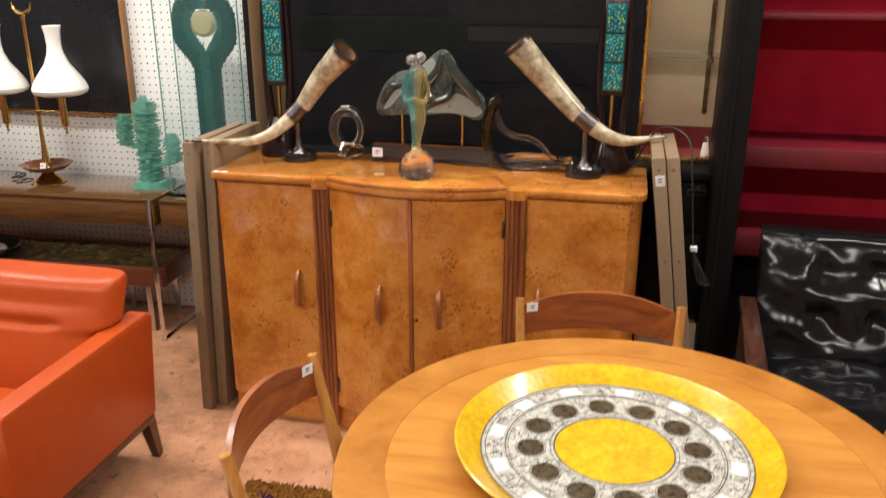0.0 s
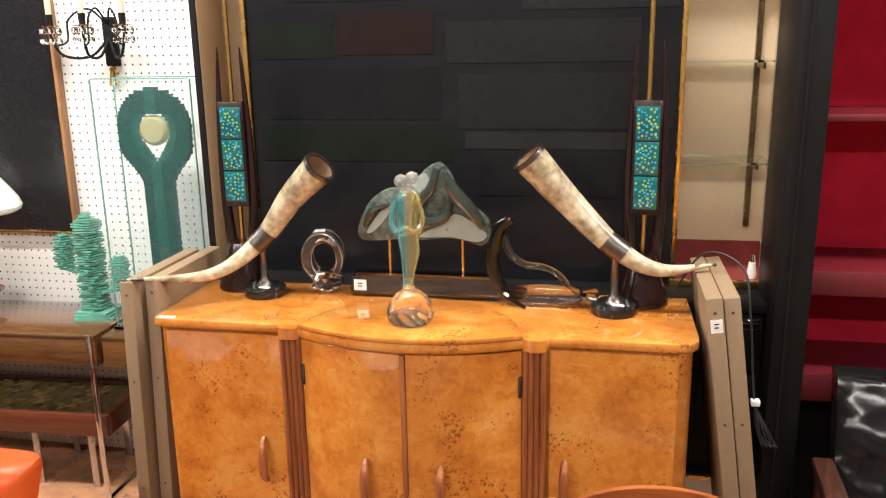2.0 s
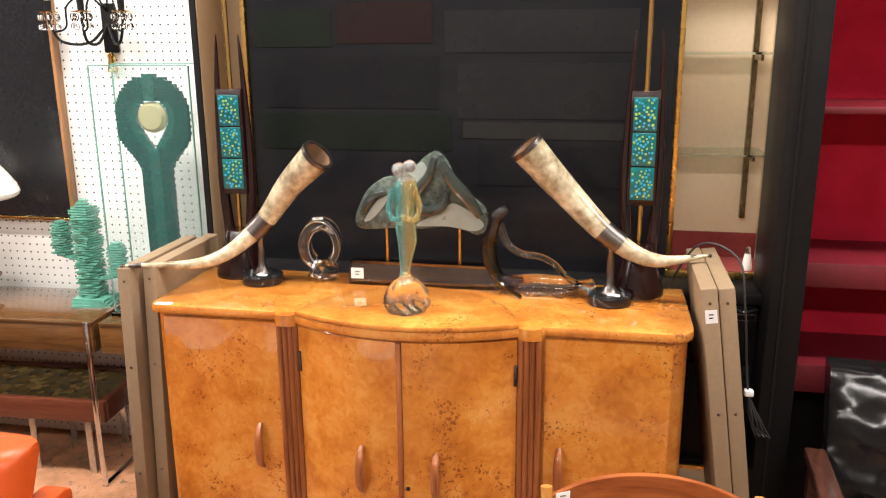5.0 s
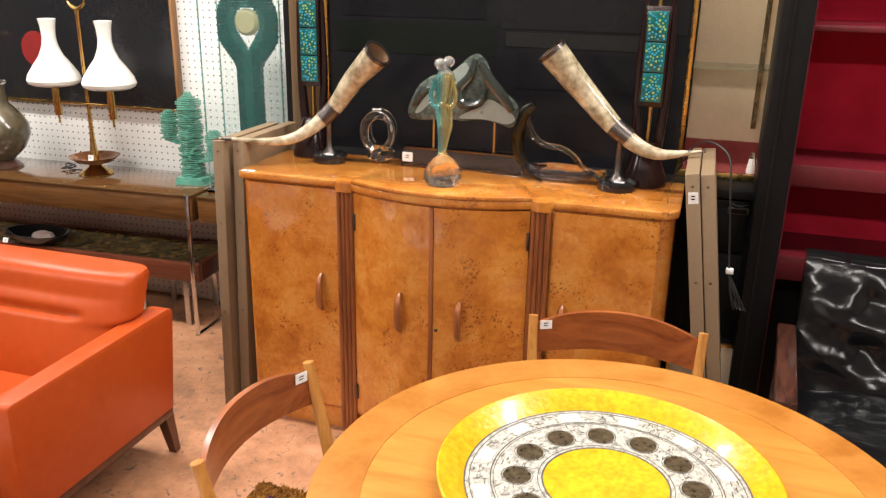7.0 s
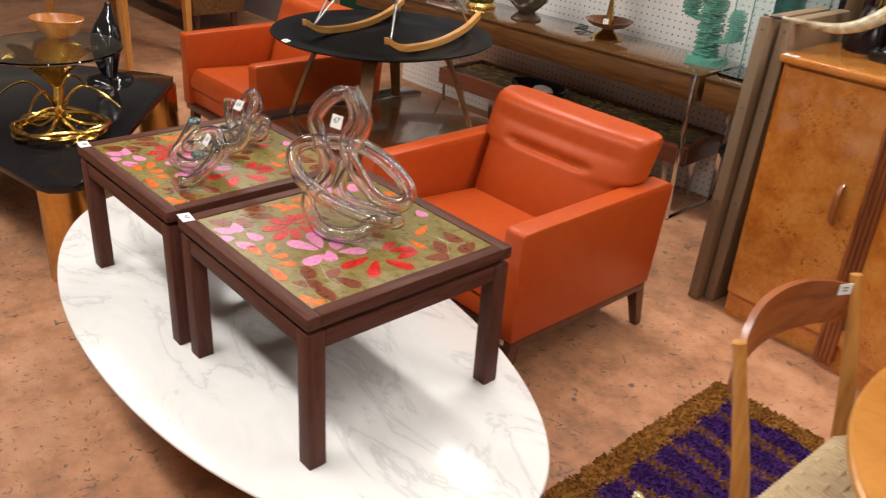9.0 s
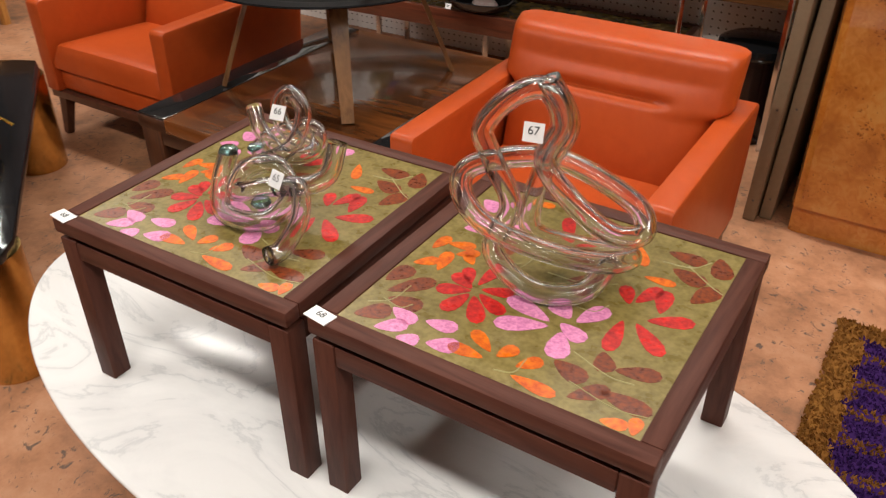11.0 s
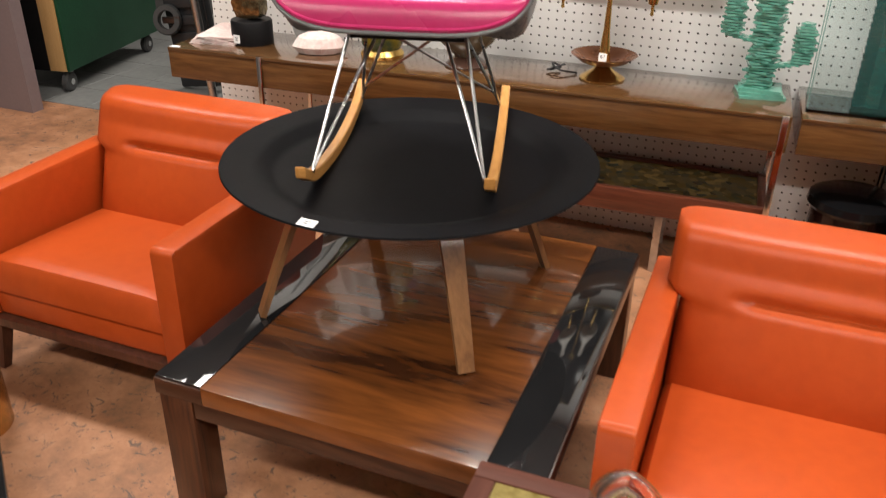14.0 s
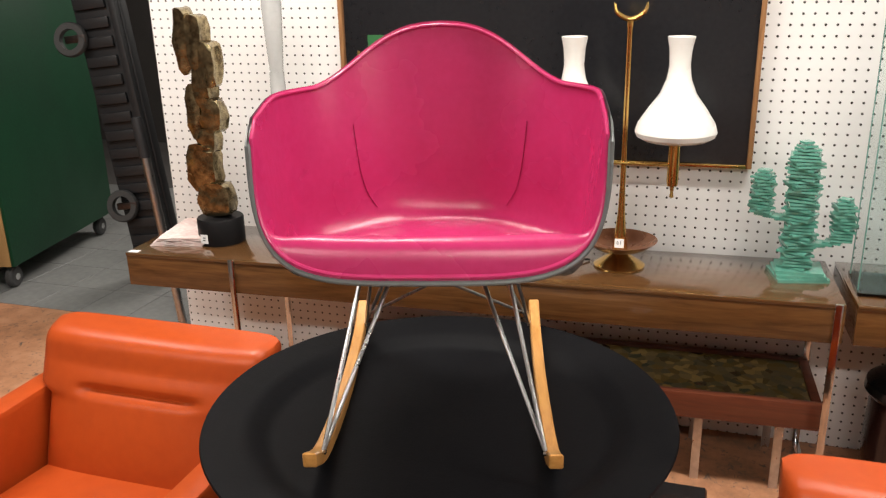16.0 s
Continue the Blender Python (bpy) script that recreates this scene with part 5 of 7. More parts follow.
        part("wire_strut", tube([(s * 0.182, 0.245, 0.105), (-s * 0.075, -0.06, Z0 - 0.012)], 0.0035, 8), STEEL_WIRE, t, "thin wire cross brace")
    part("mount", box(-0.14, 0.14, -0.13, 0.14, Z0 - 0.022, Z0 - 0.006, 0.004), BLACK_PAINT, t)


BEECH_Y = wood("honey_rocker", (0.46, 0.20, 0.045), (0.62, 0.31, 0.09), 0.35, (30, 3, 30), 0.3)
rocking_chair()


# ---- on the sideboard ----
ST = 0.998  # sideboard top


def tile_lamp(x, y, rz):
    t = thing("table_lamp", "tall dark mahogany lamp with turquoise glazed tiles and brass rod", "lamp", pose(x, y, ST, 0, 0, rz), "pair of tile lamps")
    part("base", lathe([(0, 0), (0.080, 0), (0.081, 0.010), (0.062, 0.07), (0.046, 0.13), (0.038, 0.15), (0, 0.15)], 40), MAHOGANY, t, "flared glossy dark base")
    for s in (-1, 1):
        pts = curve_points([(s * 0.034, 0.012, 0.10), (s * 0.047, 0.012, 0.32), (s * 0.045, 0.012, 0.55), (s * 0.036, 0.012, 0.765)], 8)
        part("spire", tube(pts, lambda q: 0.0175 * (1 - q) ** 0.6 + 0.0012, 12), MAHOGANY, t, "pointed dark wooden spire")
    part("rod", lathe([(0.0075, 0.1), (0.0075, 1.35)], 14, m=pose(0, 0.01, 0)), BRASS, t, "brass centre rod")
    part("panel_frame", box(-0.041, 0.041, -0.012, 0.012, 0.268, 0.60, 0.003), MAHOGANY, t)
    rng = random.Random(int(x * 100))
    for k in range(3):
        z = 0.286 + 0.100 * k
        tl = part("tile", box(-0.0335, 0.0335, -0.019, -0.012, z, z + 0.0965, 0.002), TURQ, t, "turquoise glazed tile with round dots")
        spots = []
        while len(spots) < 34:
            p = (rng.uniform(-0.028, 0.028), rng.uniform(z + 0.007, z + 0.09))
            if all((p[0] - q[0]) ** 2 + (p[1] - q[1]) ** 2 > 0.0082 ** 2 for q in spots):
                spots.append(p)
        for mt, sel, nm in ((DOT_GREEN, spots[:15], "pale green glaze dots"), (DOT_BLUE, spots[15:], "bright blue glaze dots")):
            b = bmesh.new()
            for px, pz in sel:
                r = rng.uniform(0.0028, 0.0044)
                lathe([(0, 0), (r, 0), (r * 0.9, 0.0012), (r * 0.45, 0.0012), (r * 0.4, 0.0004), (0, 0.0004)], 12, b, pose(px, -0.019, pz, 90))
            tagged(part("glaze_dot", b, mt, tl, nm), kind="stuff")


tile_lamp(-1.30, 3.025, 3)
tile_lamp(-0.030, 3.030, -2)


def horn(points, radii, base, label):
    t = thing("mounted_horn", label, "horn", group="pair of mounted horns")
    pts = curve_points(points, 10)

    def r(q):
        k = q * (len(radii) - 1)
        i = min(int(k), len(radii) - 2)
        return radii[i] + (radii[i + 1] - radii[i]) * (k - i)
    part("horn", tube(pts, r, 28, open_start=True), HORN, t, "mottled pale brown horn")
    d = (pts[0] - pts[1]).normalized()
    m = Matrix.Translation(pts[0]) @ d.to_track_quat("Z", "Y").to_matrix().to_4x4()
    part("mouth_lining", lathe([(radii[0] * 0.87, 0.002), (radii[0] * 0.78, -0.03), (radii[0] * 0.6, -0.075), (0, -0.09)], 28, m=m), HORN_INSIDE, t, "dark hollow mouth")
    part("mouth_ring", lathe([(radii[0] * 0.86, -0.006), (radii[0] * 1.03, -0.010), (radii[0] * 1.03, 0.003), (radii[0] * 0.86, 0.003), (radii[0] * 0.86, -0.006)], 28, m=m), TARNISH, t, "tarnished rim band")
    i = 20
    part("clamp_band", tube(pts[i - 2:i + 3], r(i / (len(pts) - 1)) * 1.09, 28), TARNISH, t, "dark metal band")
    e = (pts[-1] - pts[-2]).normalized()
    part("tip_cap", tube([pts[-1] - e * 0.045, pts[-1] + e * 0.004], lambda q: radii[-1] * 1.5 * (1 - q) + 0.003, 12), TARNISH, t)
    part("tip_ball", lathe([(0, -0.006), (0.005, -0.003), (0.006, 0), (0.005, 0.003), (0, 0.006)], 12, m=Matrix.Translation(pts[-1] + e * 0.008)), TARNISH, t)
    bx, by = base
    part("foot", lathe([(0, 0), (0.064, 0), (0.066, 0.006), (0.064, 0.026), (0.056, 0.032), (0, 0.032)], 40, m=pose(bx, by, ST)), BLACK_GLOSS, t, "round black polished foot")
    part("post", lathe([(0.03, 0.032), (0.022, 0.038), (0.012, 0.055), (0.010, pts[i].z - ST - 0.02), (0.014, pts[i].z - ST - 0.014), (0, pts[i].z - ST - 0.01)], 24, m=pose(bx, by, ST)), TARNISH, t, "grey metal post")
    tag(t, pose(bx + 0.012, by - 0.034, ST + 0.0325, 0, 0, -12), 0.034, 0.016)


horn([(-0.983, 2.925, 1.412), (-1.095, 2.955, 1.305), (-1.195, 2.95, 1.178), (-1.325, 2.86, 1.085), (-1.512, 2.692, 1.106)], (0.051, 0.040, 0.030, 0.019, 0.004), (-1.193, 2.945), "mottled horn on a black footed stand")
horn([(-0.362, 2.925, 1.448), (-0.245, 2.950, 1.315), (-0.11, 2.93, 1.187), (0.01, 2.925, 1.128), (0.155, 2.925, 1.147)], (0.051, 0.041, 0.031, 0.021, 0.004), (-0.110, 2.915), "mottled horn on a black footed stand")


def glass_block():
    """An upright C of thick glass over a rough broken foot."""
    t = thing("glass_sculpture", "clear and smoky looped art glass block", "sculpture", pose(-1.015, 3.0, ST, 0, 0, 14) @ Matrix.Scale(1.22, 4))
    arc = [math.radians(-118 - 304 * i / 30) for i in range(31)]
    o = [(0.054 * math.cos(a), 0.098 + 0.066 * math.sin(a)) for a in arc]
    o += [(0.030 * math.cos(a) + 0.004, 0.096 + 0.042 * math.sin(a)) for a in arc[::-1]]
    part("loop", prism(o, -0.034, 0.034, 0.006, m=pose(0, 0, 0, 90)), SMOKE2, t, smooth=50)
    rng = random.Random(5)
    b = bmesh.new()
    bmesh.ops.create_icosphere(b, subdivisions=2, radius=1)
    for v in b.verts:
        k = rng.uniform(0.82, 1.12)
        v.co = Vector((v.co.x * 0.044 * k + 0.006, v.co.y * 0.03 * k, max(0.0, 0.026 + v.co.z * 0.030 * k)))
    part("foot", b, CLEAR, t, "rough chipped clear glass foot", 0)
    tag(t, pose(-0.004, -0.005, 0.1645, 8, 0, 0), 0.026, 0.014)


SMOKE2 = glass("pale_smoky_glass", (0.96, 0.98, 0.97), 0.02, 1.6)
glass_block()


def leaf_sculpture():
    t = thing("glass_relief", "textured green glass relief slab on an acrylic plinth", "sculpture")
    part("plinth", box(-0.915, -0.455, 2.965, 3.045, ST, ST + 0.07, 0.003), ACRYLIC, t, "clear pinkish acrylic plinth")
    for x in (-0.797, -0.566):
        part("rod", lathe([(0.0055, ST + 0.07), (0.0055, 1.20)], 12, m=pose(x, 3.005, 0)), BRASS, t, "thin brass rod")
    o = [(-0.885, 1.175), (-0.83, 1.172), (-0.74, 1.180), (-0.68, 1.178), (-0.62, 1.186), (-0.55, 1.178), (-0.505, 1.165), (-0.478, 1.20), (-0.487, 1.25), (-0.53, 1.285), (-0.575, 1.33), (-0.60, 1.385), (-0.632, 1.418), (-0.668, 1.405), (-0.70, 1.375), (-0.745, 1.345), (-0.80, 1.335), (-0.85, 1.30), (-0.88, 1.25), (-0.895, 1.205)]
    o = [(p.x, p.y) for p in curve_points([(x, z, 0) for x, z in o], 3, closed=True)]
    part("slab", prism(o, -0.012, 0.012, 0.004, m=pose(0, 3.005, 0, 90)), GREEN_STONE_GLASS, t)
    for pts in ([(-0.70, 1.19), (-0.60, 1.19), (-0.52, 1.178), (-0.49, 1.20), (-0.53, 1.235), (-0.585, 1.262), (-0.62, 1.235)], [(-0.865, 1.20), (-0.84, 1.205), (-0.80, 1.25), (-0.785, 1.285), (-0.82, 1.265)],
                [(-0.735, 1.335), (-0.70, 1.30), (-0.66, 1.335), (-0.675, 1.385), (-0.71, 1.365)]):
        o = [(p.x, p.y) for p in curve_points([(x, z, 0) for x, z in pts], 4, closed=True)]
        part("frosted_field", prism(o, 0.0122, 0.0145, m=pose(0, 3.005, 0, 90)), FROST_FIELD, t, "smooth pale frosted glass field")
    for pts, r in (([(-0.64, 2.99, 1.40), (-0.66, 2.985, 1.34), (-0.70, 2.982, 1.29), (-0.68, 2.98, 1.24), (-0.62, 2.982, 1.25), (-0.60, 2.985, 1.30)], 0.017),
                   ([(-0.62, 2.988, 1.385), (-0.585, 2.984, 1.33), (-0.54, 2.984, 1.28), (-0.50, 2.986, 1.225)], 0.020), ([(-0.87, 2.99, 1.22), (-0.84, 2.986, 1.27), (-0.79, 2.986, 1.29)], 0.013)):
        part("relief", tube(curve_points(pts, 7), lambda q: r * (0.45 + 0.6 * math.sin(math.pi * min(1, 0.1 + q * 0.8))), 10), DARK_GREEN_GLASS, t, "raised dark glass swirl")
    tag(t, pose(-0.885, 2.9635, ST + 0.038, 90), 0.04, 0.034)


ACRYLIC = glass("acrylic", (0.98, 0.94, 0.93))
FROST_FIELD = mat("frosted_field", (0.40, 0.46, 0.43), 0.3, second=(0.30, 0.35, 0.32), scale=16, transmission=0.25)
DARK_GREEN_GLASS = mat("dark_green_glass", (0.045, 0.055, 0.05), 0.06, second=(0.04, 0.05, 0.045), scale=14, transmission=0.4, bump=0.4, bump_scale=30, coat=0.5)
leaf_sculpture()


def tinted_column():
    """Clear glass that turns teal on one side and amber on the other."""
    m = glass("teal_and_amber_glass")
    nt, b = tree(m)
    tc = nt.nodes.new("ShaderNodeTexCoord")
    sp = nt.nodes.new("ShaderNodeSeparateXYZ")
    nt.links.new(tc.outputs["Object"], sp.inputs[0])
    side = nt.nodes.new("ShaderNodeMapRange")
    side.inputs["From Min"].default_value, side.inputs["From Max"].default_value = -0.010, 0.006
    nt.links.new(sp.outputs[0], side.inputs["Value"])
    r = ramp_node(nt, side.outputs[0], [(0.0, (0.22, 0.72, 0.75)), (0.45, (0.75, 0.85, 0.70)), (1.0, (0.85, 0.66, 0.28))])
    high = nt.nodes.new("ShaderNodeMath")
    high.operation = "COMPARE"
    high.inputs[1].default_value, high.inputs[2].default_value = 0.235, 0.135
    nt.links.new(sp.outputs[2], high.inputs[0])
    mx = nt.nodes.new("ShaderNodeMix")
    mx.data_type = "RGBA"
    mx.inputs[6].default_value = (0.97, 0.98, 0.97, 1)
    nt.links.new(high.outputs[0], mx.inputs[0])
    nt.links.new(r.outputs[0], mx.inputs[7])
    nt.links.new(mx.outputs[2], b.inputs["Base Color"])
    # faint white streaks in the clear foot stand in for its highlights
    wv = nt.nodes.new("ShaderNodeTexWave")
    wv.inputs["Scale"].default_value, wv.inputs["Distortion"].default_value, wv.inputs["Detail"].default_value = 16.0, 7.0, 2.0
    nt.links.new(tc.outputs["Object"], wv.inputs["Vector"])
    streak = nt.nodes.new("ShaderNodeMapRange")
    streak.inputs["From Min"].default_value, streak.inputs["From Max"].default_value = 0.0, 1.0
    streak.inputs["To Min"].default_value, streak.inputs["To Max"].default_value = 1.0, 0.985
    nt.links.new(wv.outputs["Fac"], streak.inputs["Value"])
    keep = nt.nodes.new("ShaderNodeMath")
    keep.operation = "MAXIMUM"
    above = nt.nodes.new("ShaderNodeMath")
    above.operation = "GREATER_THAN"
    above.inputs[1].default_value = 0.1
    nt.links.new(sp.outputs[2], above.inputs[0])
    clear = nt.nodes.new("ShaderNodeMath")
    clear.operation = "MULTIPLY"
    clear.inputs[1].default_value = 0.86
    nt.links.new(above.outputs[0], clear.inputs[0])
    stem = nt.nodes.new("ShaderNodeMath")
    stem.operation = "LESS_THAN"
    stem.inputs[1].default_value = 0.1
    nt.links.new(sp.outputs[2], stem.inputs[0])
    foot = nt.nodes.new("ShaderNodeMath")
    foot.operation = "MULTIPLY"
    nt.links.new(streak.outputs[0], foot.inputs[0])
    nt.links.new(stem.outputs[0], foot.inputs[1])
    nt.links.new(clear.outputs[0], keep.inputs[1])
    nt.links.new(foot.outputs[0], keep.inputs[0])
    nt.links.new(keep.outputs[0], b.inputs["Transmission Weight"])
    return m


def glass_column():
    b = bmesh.new()
    prof = [(0, 0), (0.052, 0), (0.058, 0.008), (0.062, 0.018), (0.063, 0.027), (0.062, 0.036), (0.060, 0.045), (0.057, 0.054), (0.052, 0.062), (0.045, 0.075), (0.034, 0.086), (0.022, 0.095), (0.016, 0.102), (0.014, 0.115), (0.018, 0.15), (0.027, 0.20), (0.029, 0.245), (0.024, 0.275), (0.031, 0.315), (0.033, 0.35), (0.026, 0.372), (0.012, 0.385), (0, 0.39)]
    lathe(prof, 48, b)
    for v in b.verts:
        if v.co.z < 0.1:
            a = math.atan2(v.co.y, v.co.x)
            k = 1 + 0.13 * (abs(math.sin(3.5 * a + v.co.z * 55)) - 0.5)
            v.co.x, v.co.y = v.co.x * k, v.co.y * k
        else:
            v.co.y *= 0.75
            v.co.x += 0.004 * math.sin(v.co.z * 40)
    for x, r in ((-0.016, 0.020), (0.014, 0.019)):
        lathe([(0, -r), (r * 0.75, -r * 0.66), (r, 0), (r * 0.75, r * 0.66), (0, r)], 16, b, pose(x, 0, 0.402 + x * 0.3))
    for s in (-1, 1):
        tube(curve_points([(s * 0.028, -0.01, 0.35), (s * 0.042, -0.012, 0.30), (s * 0.030, -0.022, 0.265), (-s * 0.010, -0.026, 0.275)], 6), 0.008, 8, bm=b)
    single("glass_figurine", b, tinted_column(), "slender teal and amber glass figurine on a clear base", "sculpture", pose(-0.665, 2.71, 1.011), smooth=60)


glass_column()


def seal_glass():
    """A raised dark neck on a clear body that runs out into a small tail."""
    t = thing("glass_ornament", "smoky amber and clear blown glass ornament", "sculpture", pose(-0.425, 2.955, ST))
    neck = curve_points([(0.012, 0, 0.262), (-0.018, 0, 0.240), (-0.034, 0, 0.195), (-0.044, 0, 0.14), (-0.035, 0, 0.085), (-0.005, 0, 0.042), (0.03, 0, 0.024)], 8)
    part("neck", tube(neck, lambda q: 0.010 + 0.013 * math.sin(math.pi * min(1, 0.05 + q)) ** 0.7, 16), SEAL_DARK, t, "dark smoky amber glass neck", 60)
    back = curve_points([(-0.012, 0, 0.215), (0.012, 0, 0.155), (0.055, 0, 0.125), (0.11, 0, 0.118), (0.155, 0, 0.095), (0.19, 0, 0.055), (0.215, 0, 0.038)], 8)
    part("back_rib", tube(back, lambda q: 0.012 - 0.004 * q, 12), SMOKE, t, "pale smoky glass rib", 60)
    body = curve_points([(-0.02, 0, 0.045), (0.03, 0, 0.031), (0.09, 0, 0.034), (0.15, 0, 0.034), (0.20, 0, 0.036), (0.225, 0, 0.038)], 8)
    part("body", tube(body, lambda q: 0.012 + 0.019 * math.sin(math.pi * min(1, 0.12 + 0.8 * q)), 16), CLEAR, t, "clear glass body", 60)
    for s in (-1, 1):
        part("tail_fin", tube([(0.215, 0, 0.04), (0.268, s * 0.03, 0.034)], lambda q: 0.006 + 0.012 * q, 8, flat=0.4), SMOKE, t)
        part("flipper", tube(curve_points([(-0.01, s * 0.014, 0.045), (0.025, s * 0.035, 0.02), (0.06, s * 0.055, 0.007)], 5), lambda q: 0.010 - 0.004 * q, 8), SEAL_DARK, t)


SEAL_DARK = glass("dark_amber_glass", (0.10, 0.075, 0.015))
seal_glass()


def cord_with_plug():
    t = thing("lamp_cord", "dark lamp cord hanging with a taped coil", "cord")
    part("cord", tube(curve_points([(0.06, 3.06, 1.003), (0.14, 3.0, 1.16), (0.235, 2.90, 1.15), (0.258, 2.86, 1.02), (0.275, 2.86, 0.86), (0.285, 2.85, 0.76)], 8), 0.003, 6), DARK_PLASTIC, t)
    for k in range(4):
        part("coil", tube(curve_points([(0.285, 2.85, 0.765), (0.30 + 0.012 * k, 2.84, 0.70 - 0.01 * k), (0.315 + 0.012 * k, 2.85, 0.64), (0.30, 2.86, 0.68), (0.285, 2.85, 0.765)], 6), 0.0025, 6), DARK_PLASTIC, t)
    part("tape", box(0.274, 0.298, 2.838, 2.862, 0.765, 0.782, 0.003), WHITE_TAG, t, "twist of white tape")


cord_with_plug()


def leaning_picture():
    t = thing("leaning_picture", "cream board with thin gold frame leaning on the floor", "picture", pose(0.13, 3.04, 0.003, -4))
    part("board", box(0, 0.235, 0, 0.012, 0, 0.40), CREAM, t)
    for x0, x1, z0, z1 in ((-0.012, 0, -0.003, 0.412), (0.235, 0.247, -0.003, 0.412), (0, 0.235, 0.40, 0.412), (0, 0.235, -0.003, 0)):
        part("frame_strip", box(x0, x1, -0.004, 0.016, z0, z1, 0.001), GOLD, t, "thin gold frame strip")


leaning_picture()
sh = thing("shaker", "small white shaker with metal cap in the niche", "shaker", pose(0.335, 3.33, 1.0))
part("body", lathe([(0, 0), (0.016, 0), (0.017, 0.012), (0.012, 0.04), (0.010, 0.055), (0, 0.056)], 20), WHITE_SHADE, sh)
part("cap", lathe([(0.010, 0.055), (0.008, 0.075), (0, 0.08)], 16), CHROME, sh)


# ---- black lounge chair ----
def lounge_chair():
    t = thing("lounge_chair", "black wrinkled leather lounge chair with dark wooden arms", "armchair", pose(0.875, 2.655, -0.0, 0, 0, -4))
    for s in (-1, 1):
        part("arm_rail", box(s * 0.40 - 0.03, s * 0.40 + 0.03, -0.36, 0.22, 0.56, 0.595, 0.008), ROSEWOOD_ARM, t, "dark rosewood arm")
        for y in (-0.31, 0.18):
            part("leg", tube([(s * 0.40, y, 0.56), (s * 0.41, y, 0.0)], lambda q: 0.026 - 0.006 * q, 4), ROSEWOOD_ARM, t)
        part("side_rail", box(s * 0.40 - 0.015, s * 0.40 + 0.015, -0.30, 0.17, 0.25, 0.30, 0.004), ROSEWOOD_ARM, t)
    part("seat_frame", box(-0.384, 0.384, -0.34, 0.24, 0.24, 0.28, 0.006), BLACK_PAINT, t)

    def wrinkle(x, y):
        return 0.014 * noise.noise(Vector((x * 7, y * 10, 1.7))) + 0.002 * (1 - abs(noise.noise(Vector((x * 9, y * 15, 3.1)))) * 2) + 0.0012 * noise.noise(Vector((x * 30, y * 24, 5.0)))

    def seat(u, v):
        a, c = 2 * u - 1, 2 * v - 1
        return a * 0.36, -0.05 + c * 0.30, 0.40 + 0.035 * (1 - a ** 4) * (1 - c ** 4) + wrinkle(a * 0.4, c * 0.3)
    b = grid_surface(seat, 60, 50)
    skirt(b, 0.283)
    part("seat_cushion", b, BLACK_LEATHER, t, "black wrinkled leather cushion", 60)

    def back(u, v):
        a = 2 * u - 1
        z = 0.40 + 0.42 * v
        tuft = sum(math.exp(-((a - p) / 0.10) ** 2 - ((v - q) / 0.10) ** 2) for p in (-0.45, 0.0, 0.45) for q in (0.40, 0.75))
        y = 0.13 + 0.15 * v - 0.05 * (1 - a ** 6) * math.sin(math.pi * min(1, 0.08 + v * 0.9)) ** 0.5 + 0.03 * tuft + 1.4 * wrinkle(a * 0.4, v * 0.5)
        return a * 0.37, y, z
    b = grid_surface(back, 76, 60)
    rear = bmesh.new()
    grid_surface(lambda u, v: (back(u, v)[0], 0.22 + 0.15 * v, back(u, v)[2]), 76, 60, rear)
    merge(b, rear)
    bmesh.ops.bridge_loops(b, edges=[e for e in b.edges if e.is_boundary])
    bmesh.ops.recalc_face_normals(b, faces=b.faces)
    part("back_cushion", b, BLACK_LEATHER, t, "tufted black leather back", 60)


ROSEWOOD_ARM = wood("rosewood_arm", (0.022, 0.009, 0.007), (0.075, 0.028, 0.018), 0.25, (20, 3, 20), 0.4)
lounge_chair()


# ---- credenza wall ----
CZ = 0.70
CR = pose(-4.46, 3.145, 0, 0, 0, 2.4)


def credenza(x0, x1, label, bars):
    t = thing("credenza", label, "credenza", CR.copy(), "run of low credenzas")
    part("top", box(x0, x1, 0, 0.40, CZ - 0.012, CZ, 0.002), WALNUT_GLOSS, t, "polished brown top")
    part("front_panel", box(x0, x1, 0.003, 0.022, CZ - 0.125, CZ - 0.0125, 0.002), WALNUT, t)
    part("bottom_panel", box(x0 + 0.002, x1 - 0.002, 0.022, 0.395, CZ - 0.125, CZ - 0.11), WALNUT, t)
    for x in (x0 + 0.009, x1 - 0.009):
        part("side_panel", box(x - 0.009, x + 0.009, 0.0225, 0.395, CZ - 0.11, CZ - 0.0125), WALNUT, t)
    part("back_panel", box(x0 + 0.02, x1 - 0.02, 0.38, 0.395, CZ - 0.11, CZ - 0.0125), WALNUT, t)
    for x in bars:
        b = box(x - 0.011, x + 0.011, -0.006, 0.002, 0.0, CZ + 0.002, 0.001)
        box(x - 0.011, x + 0.011, -0.006, 0.40, 0.0, 0.008, 0.001, bm=b)
        box(x - 0.011, x + 0.011, 0.396, 0.404, 0.0, CZ - 0.13, 0.001, bm=b)
        part("chrome_leg", b, CHROME, t, "flat chrome loop leg")


WALNUT_GLOSS = wood("polished_walnut", (0.07, 0.032, 0.012), (0.13, 0.060, 0.021), 0.10, (2, 24, 24), 1.0)
credenza(0.0, 2.42, "long low walnut credenza with flat chrome legs", (0.43, 2.40))
credenza(2.45, 2.88, "low walnut credenza end unit with chrome leg", (2.80,))


